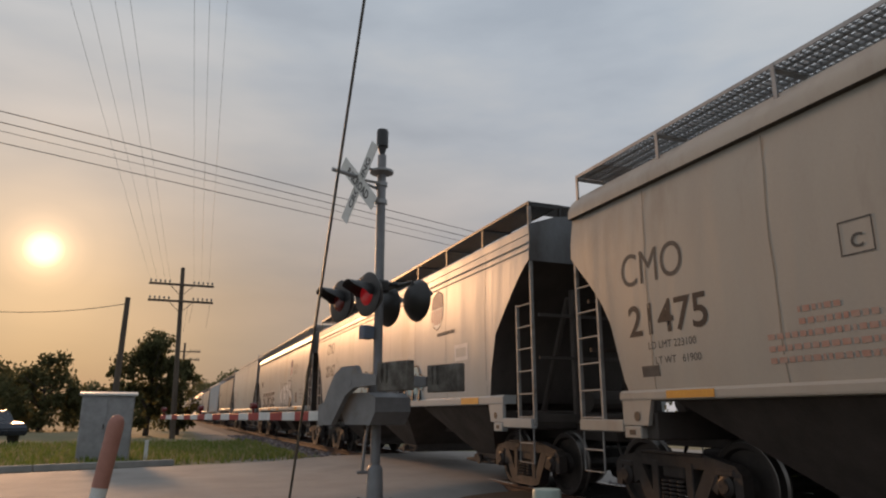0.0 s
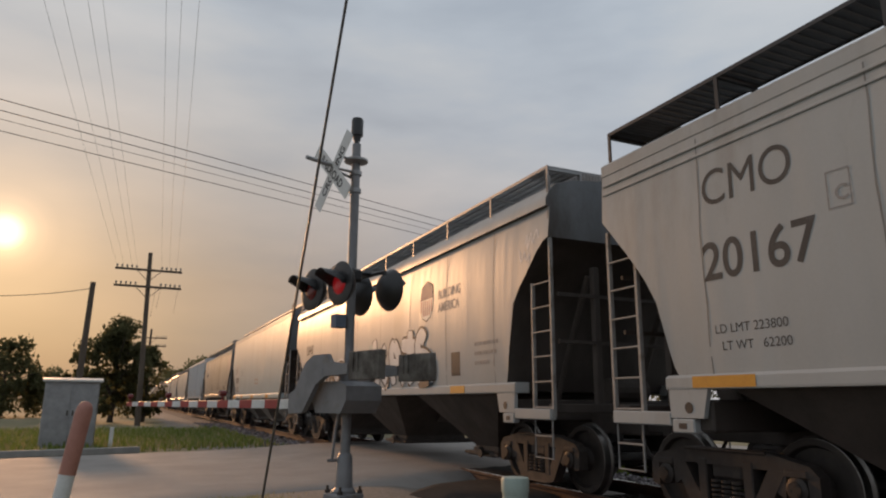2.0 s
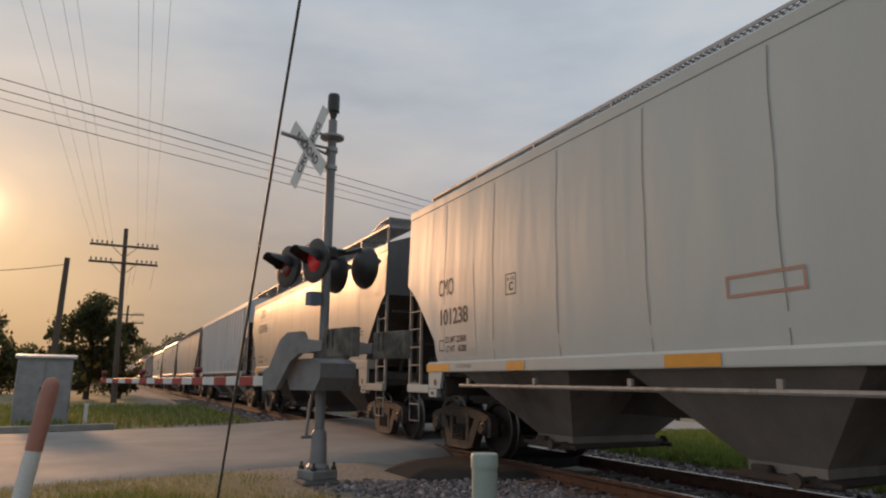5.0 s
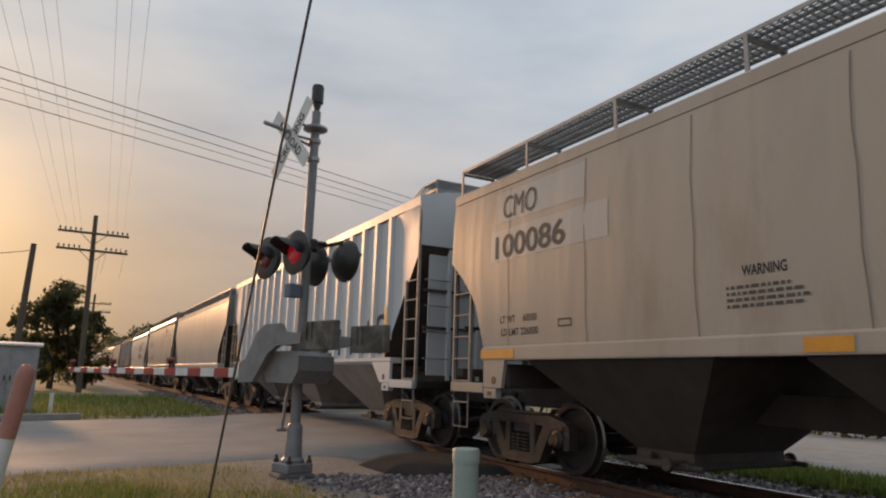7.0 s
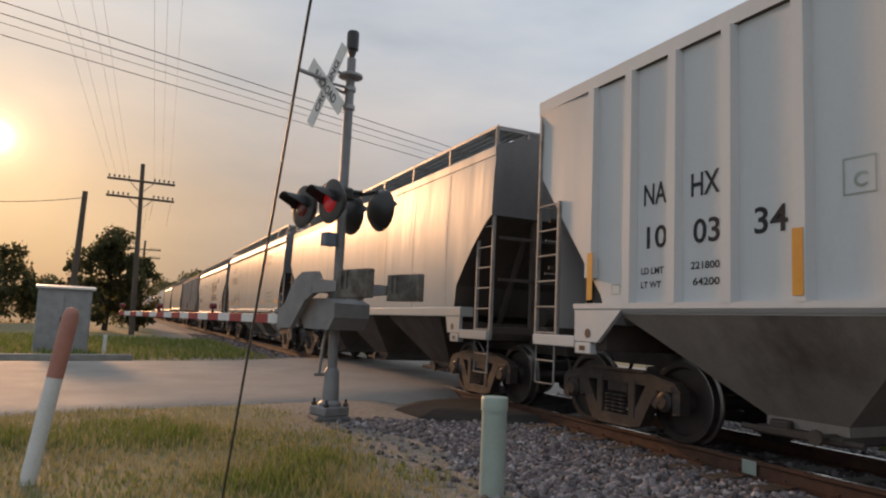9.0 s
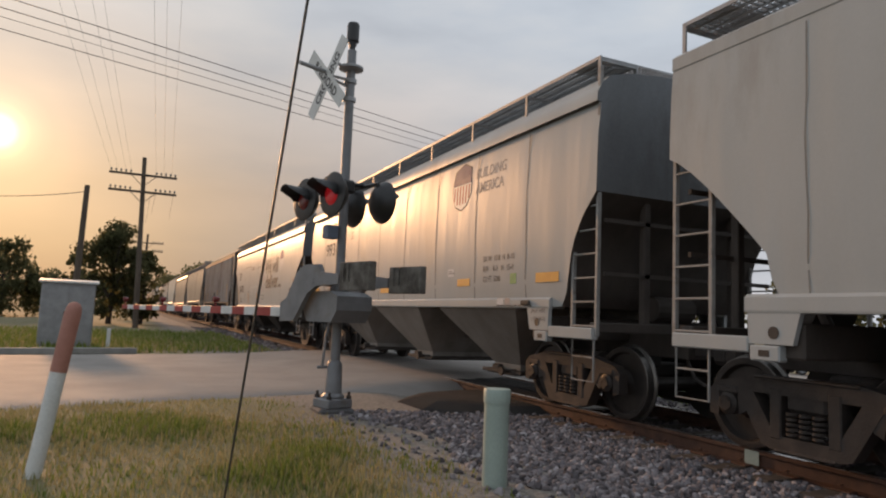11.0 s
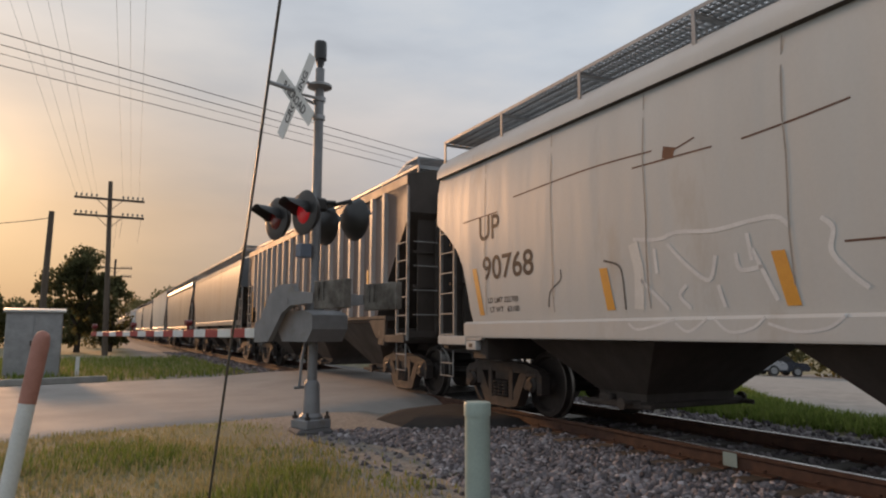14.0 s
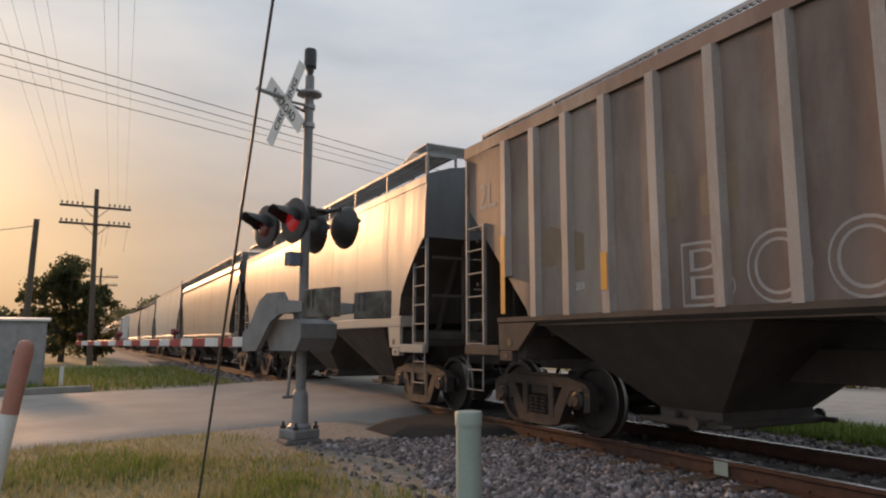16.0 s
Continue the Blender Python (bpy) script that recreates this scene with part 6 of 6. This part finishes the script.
def wire(name, label, a, b, sag, r, material=None, n=14):
    a, b = Vector(a), Vector(b)
    bm = bmesh.new()
    pts = [a.lerp(b, k / n) - Vector((0, 0, 4 * sag * (k / n) * (1 - k / n))) for k in range(n + 1)]
    polyrod(bm, pts, r, seg=5)
    return tagged(obj(name, bm, material or M_WIRE), label, "wire", group=name + "s")


def make_pole(x, y, h, lean=(0, 0), arms=(), r=0.15, arm_half=1.7, pins=5, label="weathered wooden telegraph pole with two crossarms"):
    p = thing("utility_pole", label, "utility pole", (x, y, -0.15), group="utility poles")
    bm = bmesh.new()
    rod(bm, (0, 0, 0), (lean[0], lean[1], h + 0.15), r, r * 0.72, seg=12)
    part("pole", bm, M_WOODPOLE, p, smooth=40)
    out = []
    for z in arms:
        f = z / h
        cx, cy = lean[0] * f, lean[1] * f - 0.15
        bm = bmesh.new()
        box(bm, (cx - arm_half, cy - 0.05, z + 0.09), (cx + arm_half, cy + 0.05, z + 0.21), 0.01)
        a = part("crossarm", bm, M_WOODPOLE, p)
        for s in (-1, 1):
            bm = bmesh.new()
            rod(bm, (cx + s * 0.62, cy - 0.06, z + 0.10), (cx + s * 0.08, cy - 0.06, z - 0.42), 0.018, seg=6)
            part("brace", bm, M_WOODPOLE, a)
            for k in range(pins):
                xx = cx + s * (arm_half - 0.1 - k * (arm_half - 0.5) / pins)
                bm = bmesh.new()
                rod(bm, (xx, cy, z + 0.20), (xx, cy, z + 0.28), 0.02, seg=6)
                lathe(bm, [(0.05, z + 0.27), (0.055, z + 0.33), (0.035, z + 0.37), (0.02, z + 0.39)], 8, Matrix.Translation((xx, cy, 0)))
                part("insulator", bm, M_GLASSINS, a)
                out.append((x + xx, y + cy, z - 0.15 + 0.35))
    return out


pins = make_pole(0.55, 40, 9.2, (-0.24, 0), (8.2, 7.27))
make_pole(1.5, 82, 9.0, (0.1, 0), (8.0, 7.1))
make_pole(2.3, 124, 9.0, (0.0, 0), (8.0, 7.1), pins=3)
make_pole(3.1, 166, 9.0, (0.0, 0), (8.0, 7.1), pins=3)
make_pole(-2.60, 42, 7.65, (0.15, 0), r=0.19, label="stout bare wooden pole beside the trees")
make_pole(-10.6, 46, 8.2, (0.5, 0), r=0.13, label="thin wooden pole with a cable")
# line wires from the pole's upper arm, passing overhead
for x0, x1 in ((-1.30, -2.15), (-0.95, -1.82), (-0.55, -1.38), (-0.28, -1.12), (0.95, -0.08), (1.35, 0.12), (1.75, 0.38)):
    wire("line_wire", "thin dark telegraph wire overhead", (x0, 39.85, 8.42), (x1 - 0.6, -2, 8.75), 0.1, 0.0035)
# hanging broken ends below the arms
for x, z, l in ((1.0, 7.2, 1.1), (0.75, 7.2, 1.6), (1.9, 7.2, 1.3)):
    wire("loose_wire", "broken wire end hanging from a crossarm", (x, 39.85, z), (x - 0.12, 39.85, z - l), 0.0, 0.006, n=3)
# power lines along the road
for k, (a, b) in enumerate((((-4.7, 19.7), (12.2, 26.2)), ((-4.9, 20.5), (12.25, 27.1)), ((-5.0, 21.2), (12.3, 27.9)), ((-5.2, 22.2), (12.3, 28.9)))):
    a, b = Vector((*a, 9.0)), Vector((*b, 9.0))
    d = (b - a).normalized()
    wire("power_line", "dark overhead power line along the road", a - d * 40, b + d * 60, 0.0, 0.013 if k != 2 else 0.009, n=2)
wire("drop_cable", "slack cable between two poles", (-2.45, 42, 7.3), (-10.2, 46, 7.0), 0.25, 0.02)
# guy wire down to the turf
gd = (Vector((0.4713, 0.9474, 4.0)) - Vector((0.4286, 2.9744, 0.0)))
g0 = Vector((0.4286, 2.9744, 0.0)) - gd * 0.03
wire("guy_wire", "taut stranded steel guy wire anchored in the grass", g0, g0 + gd * 2.2, 0.0, 0.0048, M_GUY, n=1)

# ---------------------------------------------------------------- trees


def make_tree(x, y, height, width, seed, leaves=2600, leaf=0.22, material=None, base=0.12, label="leafy deciduous tree with a dense rounded crown"):
    rnd = random.Random(seed)
    t = thing("tree", label, "tree", (x, y, -0.15 - fall(x)), group="trees")
    bm = bmesh.new()
    tips = []
    top = height * 0.62
    rod(bm, (0, 0, 0), (0.1, 0, top * 0.5), height * 0.028, height * 0.02, seg=8)
    rod(bm, (0.1, 0, top * 0.5), (0, 0.1, top), height * 0.02, height * 0.01, seg=8)
    for k in range(9):
        a = k * 2.4 + rnd.random()
        z0 = height * rnd.uniform(0.22, 0.55)
        r = width * 0.5 * rnd.uniform(0.45, 0.8)
        e = Vector((r * math.cos(a), r * math.sin(a), z0 + height * rnd.uniform(0.12, 0.3)))
        rod(bm, (0.05, 0, z0), e, height * 0.012, height * 0.004, seg=6)
        tips.append(e)
    part("trunk", bm, M_BARK, t)
    clumps = []
    for k in range(34):
        a, u = rnd.random() * 6.283, rnd.random() ** 0.6
        zz = rnd.uniform(base, 0.97)
        prof = math.sin(math.pi * min(1, (zz - base) / (1 - base) * 0.78 + 0.2)) ** 0.7
        r = width * 0.5 * prof * u
        clumps.append((r * math.cos(a), r * math.sin(a), zz * height, width * rnd.uniform(0.09, 0.19)))
    verts, faces = [], []
    for k in range(leaves):
        cx, cy, cz, cr = clumps[rnd.randrange(len(clumps))]
        d = Vector((rnd.gauss(0, 1), rnd.gauss(0, 1), rnd.gauss(0, 0.8))).normalized() * cr * rnd.uniform(0.35, 1.12)
        c = Vector((cx, cy, cz)) + d
        q = Euler((rnd.random() * 6.28, rnd.random() * 6.28, rnd.random() * 6.28)).to_matrix()
        s = leaf * rnd.uniform(0.6, 1.25)
        b = len(verts)
        for p in ((-0.5, 0, 0), (-0.1, 0.32, 0.08), (0.5, 0, 0), (-0.1, -0.32, 0.08)):
            verts.append(tuple(c + q @ (Vector(p) * s)))
        faces.append((b, b + 1, b + 2, b + 3))
    cr = cloud("crown", verts, faces, material or M_LEAF)
    cr.parent = t


make_tree(-0.9, 46, 6.3, 4.3, 3, 5200, 0.30)
make_tree(0.9, 47, 4.6, 2.6, 4, 1800, 0.28)
make_tree(-2.9, 48, 4.4, 2.4, 14, 1500, 0.28)
make_tree(-8.6, 60, 5.6, 6.2, 5, 5200, 0.36)
make_tree(-13.5, 64, 5.2, 6.5, 6, 3200, 0.38)
make_tree(0.6, 58, 3.6, 3.0, 24, 1500, 0.30)
FARLABEL = "hazy distant tree along the railway"
for k, (x, y, h, w) in enumerate(((11.5, 112, 7.8, 8), (12.5, 130, 8.0, 9), (14, 150, 9.8, 10), (13, 172, 9.5, 11), (16, 196, 11, 13), (14, 225, 11, 14), (12, 262, 12, 15), (-4, 150, 6, 10), (-12, 130, 6, 10), (-22, 120, 7, 12), (-3, 190, 7, 12))):
    make_tree(x, y, h, w, 30 + k, 1500, 0.75, M_FARLEAF, label=FARLABEL)
for k, (x, y, h, w) in enumerate(((46, 28, 7, 8), (50, 38, 8, 9), (48, 20, 6.5, 8), (52, 12, 7.5, 9), (49, 49, 8, 10), (50, 62, 8, 10), (44, 5, 7, 8))):
    make_tree(x, y, h, w, 60 + k, 1500, 0.5, M_LEAF, label="dark leafy tree beyond the side road")

# ---------------------------------------------------------------- beyond the tracks: side road, parked cars, shed


def make_side_road():
    bm = bmesh.new()
    # its near edge swings towards the tracks
    edge = [(10.3, -60), (10.3, 6.5), (11.2, 8.4), (14.4, 12.2), (14.4, 120)]
    for (xa, a), (xb, b) in zip(edge, edge[1:]):
        for stops in ((None, 14.4), (14.4, 44.0)):
            x0, x1 = (xa, xb) if stops[0] is None else (stops[0], stops[0])
            far = stops[1]
            ps = [(x0, a), (far, a), (far, b), (x1, b)]
            ps = [p for i, p in enumerate(ps) if p not in ps[:i]]
            if len(ps) > 2:
                bm.faces.new([bm.verts.new((x, y, -0.055 - fall(x))) for x, y in ps])
    bmesh.ops.recalc_face_normals(bm, faces=bm.faces)
    tagged(obj("side_road", bm, M_CONCRETE), "pale concrete road running beside the railway", "road", kind="structure")


def make_parked_car(x, y, rz, material, label):
    c = thing("parked_car", label, "car", (x, y, -0.06 - fall(x)), rz=rz, group="parked cars")
    bm = bmesh.new()
    prism(bm, [(-2.2, 0.35), (-2.25, 0.62), (-2.05, 0.86), (-1.25, 0.93), (-0.75, 1.38), (0.55, 1.42), (1.35, 0.95), (2.1, 0.82), (2.25, 0.6), (2.2, 0.32)], "x", -0.86, 0.86)
    bmesh.ops.bevel(bm, geom=list(bm.edges), offset=0.05, segments=2, affect="EDGES")
    part("body", bm, material, c, smooth=35)
    for s in (-1, 1):
        bm = bmesh.new()
        x0, x1 = sorted((s * 0.852, s * 0.868))
        prism(bm, [(-1.10, 0.97), (-0.70, 1.32), (0.50, 1.35), (1.15, 0.97)], "x", x0, x1)
        part("side_window", bm, M_CARGLASS, c)
    for s in (-1, 1):
        for yy in (-1.35, 1.4):
            bm = bmesh.new()
            rod(bm, (s * 0.70, yy, 0.32), (s * 0.88, yy, 0.32), 0.32, seg=20)
            w = part("wheel", bm, M_BLACK, c)
            bm = bmesh.new()
            rod(bm, (s * 0.875, yy, 0.32), (s * 0.89, yy, 0.32), 0.20, seg=14)
            part("rim", bm, M_GALV, w)


M_CARGLASS = mat("dark_car_glass", (0.02, 0.022, 0.025), rough=0.06, scale=3, bump=0.0, rough_var=0.02)
M_SILVER = mat("silver_car_paint", (0.42, 0.43, 0.45), rough=0.25, metal=0.6, scale=3, bump=0.0)
M_DARKCAR = mat("dark_blue_car_paint", (0.03, 0.035, 0.05), rough=0.25, scale=3, bump=0.0)
make_side_road()
make_parked_car(36.4, 29.4, 62, M_SILVER, "silver saloon car standing on the side road")
make_parked_car(40.0, 30.4, 62, M_DARKCAR, "dark saloon car standing on the side road")
make_parked_car(-9.6, 37, 70, M_DARKCAR, "dark saloon car parked on the grass")
make_parked_car(-7.4, 35.5, 40, M_DARKCAR, "dark saloon car parked under trees")


def make_shed():
    h = thing("shed", "low pale shed with a flat roof among trees", "shed", (-13.5, 44, -0.15))
    bm = bmesh.new()
    box(bm, (-3.2, -2.5, 0), (3.2, 2.5, 2.5), 0.02)
    part("wall", bm, M_CONCRETE, h)
    bm = bmesh.new()
    box(bm, (-3.5, -2.8, 2.5), (3.5, 2.8, 2.72), 0.03)
    part("roof", bm, M_WHITE, h, "pale flat roof")


make_shed()


def make_stake(x, y, h):
    s = thing("marker_stake", "small white marker stake in the verge", "stake", (x, y, -0.12))
    bm = bmesh.new()
    box(bm, (-0.05, -0.02, 0), (0.05, 0.02, h), 0.006)
    part("stake", bm, M_WHITE, s)


make_stake(-0.35, 21.2, 0.6)

# ---------------------------------------------------------------- ties, ballast stones and grass
track = thing("track_ties", "dark creosoted timber ties under the rails", "railway ties", kind="structure")
tie_bm = bmesh.new()
box(tie_bm, (-1.3, -0.11, -0.17), (1.3, 0.11, 0.0), 0.012)
tie_mesh = bpy.data.meshes.new("tie")
tie_bm.to_mesh(tie_mesh)
tie_bm.free()
tie_mesh.materials.append(M_TIE)


def small_mesh(name, boxes, material):
    bm = bmesh.new()
    for lo, hi in boxes:
        box(bm, lo, hi, 0.004)
    me = bpy.data.meshes.new(name)
    bm.to_mesh(me)
    bm.free()
    me.materials.append(material)
    return me


plate_mesh = small_mesh("tie_plate", [((-0.18, -0.09, -0.004), (-0.072, 0.09, 0.014)), ((0.072, -0.09, -0.004), (0.18, 0.09, 0.014))], M_RAIL)
spike_mesh = small_mesh("spike", [((-0.008, -0.008, -0.03), (0.008, 0.008, 0.035)), ((-0.02, -0.015, 0.03), (0.02, 0.015, 0.045))], M_RAIL)
rnd = random.Random(5)
for k in range(150):
    y = -12 + k * 0.53
    if 8.7 < y < 19.5:
        continue
    o = new("tie", tie_mesh)
    o.parent = track
    if 0 < y < 24:
        for x in (RAIL_X, RAIL_X + 1.5):
            for mesh, name, dx, dy in [(plate_mesh, "tie_plate", 0, 0), (spike_mesh, "spike", -0.085, 0.05), (spike_mesh, "spike", 0.085, -0.05)]:
                q = new(name, mesh)
                q.parent = track
                q.matrix_basis = pose(x + dx, y + dy, -0.155)
    o.matrix_basis = pose(TRACK_X + rnd.uniform(-0.05, 0.05), y + rnd.uniform(-0.03, 0.03), -0.155 + rnd.uniform(-0.012, 0.006), 0, 0, rnd.uniform(-1, 1))


def scatter_stones():
    """Crushed stone on the bed and its shoulder."""
    rs = np.random.RandomState(7)
    g = (1 + 5 ** 0.5) / 2
    ico = np.array([(-1, g, 0), (1, g, 0), (-1, -g, 0), (1, -g, 0), (0, -1, g), (0, 1, g), (0, -1, -g), (0, 1, -g), (g, 0, -1), (g, 0, 1), (-g, 0, -1), (-g, 0, 1)]) / 1.9
    tri = np.array([(0, 11, 5), (0, 5, 1), (0, 1, 7), (0, 7, 10), (0, 10, 11), (1, 5, 9), (5, 11, 4), (11, 10, 2), (10, 7, 6), (7, 1, 8), (3, 9, 4), (3, 4, 2), (3, 2, 6), (3, 6, 8), (3, 8, 9), (4, 9, 5), (2, 4, 11), (6, 2, 10), (8, 6, 7), (9, 8, 1)])
    verts, faces = [], []

    def lay(n, x0, x1, y0, y1, size, keep, z):
        count = 0
        while count < n:
            x, y = rs.uniform(x0, x1), rs.uniform(y0, y1)
            if not keep(x, y) or (5.22 < x < 7.95 and abs((y + 12 + 0.265) % 0.53 - 0.265) < 0.105 and rs.random_sample() < 0.93):
                continue
            count += 1
            s = size * rs.uniform(0.55, 1.35)
            p = ico * rs.uniform(0.65, 1.25, (12, 1)) * (s * rs.uniform(0.7, 1.2, 3))
            a = rs.uniform(0, 6.28)
            c, d = math.cos(a), math.sin(a)
            p = p @ np.array([(c, d, 0), (-d, c, 0), (0, 0, 1)])
            b = len(verts) * 0 + len(verts)
            verts.extend((p + (x, y, z(x, y) + s * rs.uniform(-0.1, 0.4))).tolist())
            faces.extend((tri + b).tolist())

    def top(x, y):
        if x < 4.3:
            return max(ground_height(x, y), -0.30 + 0.115 * (x - 3.3)) if x > 3.3 else ground_height(x, y)
        return -0.185
    edge = lambda x, y: y < 8.7 + 0.2 * math.sin(x * 3) and (x > 3.0 + 0.22 * math.sin(y * 2.1) or rs.random_sample() < 0.10)
    lay(9500, 2.4, 5.72, 0.8, 8.7, 0.034, edge, top)
    lay(1500, 5.95, 7.25, 0.8, 8.7, 0.034, lambda x, y: True, top)
    lay(2200, 7.4, 9.6, 0.8, 13.0, 0.04, lambda x, y: True, top)
    lay(2200, 3.8, 5.72, 20.5, 46, 0.06, lambda x, y: True, top)
    tagged(cloud("ballast_stones", verts, faces, M_STONE), "loose grey and brown crushed stones beside the rail", "ballast", kind="stuff")


def scatter_grass():
    rs = np.random.RandomState(11)

    def field(name, label, material, n, x0, x1, y0, y1, height, keep, width=0.006):
        verts, faces = [], []
        count = 0
        while count < n:
            x, y = rs.uniform(x0, x1), rs.uniform(y0, y1)
            k = keep(x, y)
            if k <= 0 or rs.random_sample() > k:
                continue
            count += 1
            h = height * rs.uniform(0.4, 1.25) * (0.5 + 0.5 * k)
            a, lean = rs.uniform(0, 6.28), rs.uniform(0.1, 0.7) * h
            dx, dy = math.cos(a), math.sin(a)
            z = ground_height(x, y) - 0.01
            w = width * rs.uniform(0.7, 1.4)
            px, py = -dy * w, dx * w
            b = len(verts)
            verts += [(x - px, y - py, z), (x + px, y + py, z), (x + dx * lean * 0.4 + px * 0.7, y + dy * lean * 0.4 + py * 0.7, z + h * 0.6), (x + dx * lean * 0.4 - px * 0.7, y + dy * lean * 0.4 - py * 0.7, z + h * 0.6), (x + dx * lean, y + dy * lean, z + h)]
            faces += [(b, b + 1, b + 2, b + 3), (b + 3, b + 2, b + 4)]
        tagged(cloud(name, verts, faces, material), label, "grass", kind="stuff")

    def near_side(x, y):
        _, c = road_coords(x, y)
        if c > -ROAD_HALF - 0.05:
            return 0
        n = noise.noise((x * 0.9, y * 0.9, 1.5))
        gravel = smooth_step(1.9, 2.75, x + 0.5 * n)
        apron = smooth_step(7.6, 9.0, y) * smooth_step(0.6, 1.6, x)
        return max(0.0, (0.75 + 0.5 * n) * (1 - 0.97 * gravel) * (1 - 0.85 * apron))
    field("dry_grass", "dry yellowed rough grass of the near verge", M_GRASS, 42000, -6, 3.2, 2.2, 10.6, 0.10, near_side)

    def green_patch(x, y):
        n = noise.noise((x * 1.1, y * 1.1, 7.5))
        return near_side(x, y) * max(0.0, 0.35 + 1.3 * n + 0.7 * math.exp(-((x - 1.5) ** 2 + (y - 5.0) ** 2) / 0.9) + 0.5 * (1 - smooth_step(3.2, 4.6, y)))
    field("green_grass", "fresh green grass tufts in the near verge", M_GREEN, 22000, -6, 3.0, 2.2, 10.0, 0.13, green_patch)

    def far_side(x, y):
        _, c = road_coords(x, y)
        return 0.0 if c < ROAD_HALF + 0.25 or x > 4.6 else 0.8 + 0.4 * noise.noise((x * 0.6, y * 0.6, 3))
    field("far_grass", "rough green and yellow grass across the road", M_GREEN, 14000, -14, 4.5, 17.5, 34, 0.24, far_side, 0.02)
    field("far_dry_grass", "yellowed grass across the road", M_GRASS, 9000, -14, 4.5, 17.5, 34, 0.2, far_side, 0.02)

    def beyond(x, y):
        _, c = road_coords(x, y)
        verge = float(np.interp(y, [6.5, 8.4, 12.2], [10.2, 11.1, 14.3]))
        return 0.0 if abs(c) < ROAD_HALF + 0.2 or x > verge else 1.0
    field("lush_grass", "bright green grass strip beyond the tracks", M_GREEN, 30000, 9.2, 14.4, 0.5, 13.5, 0.16, beyond, 0.012)


scatter_stones()
scatter_grass()
motions()
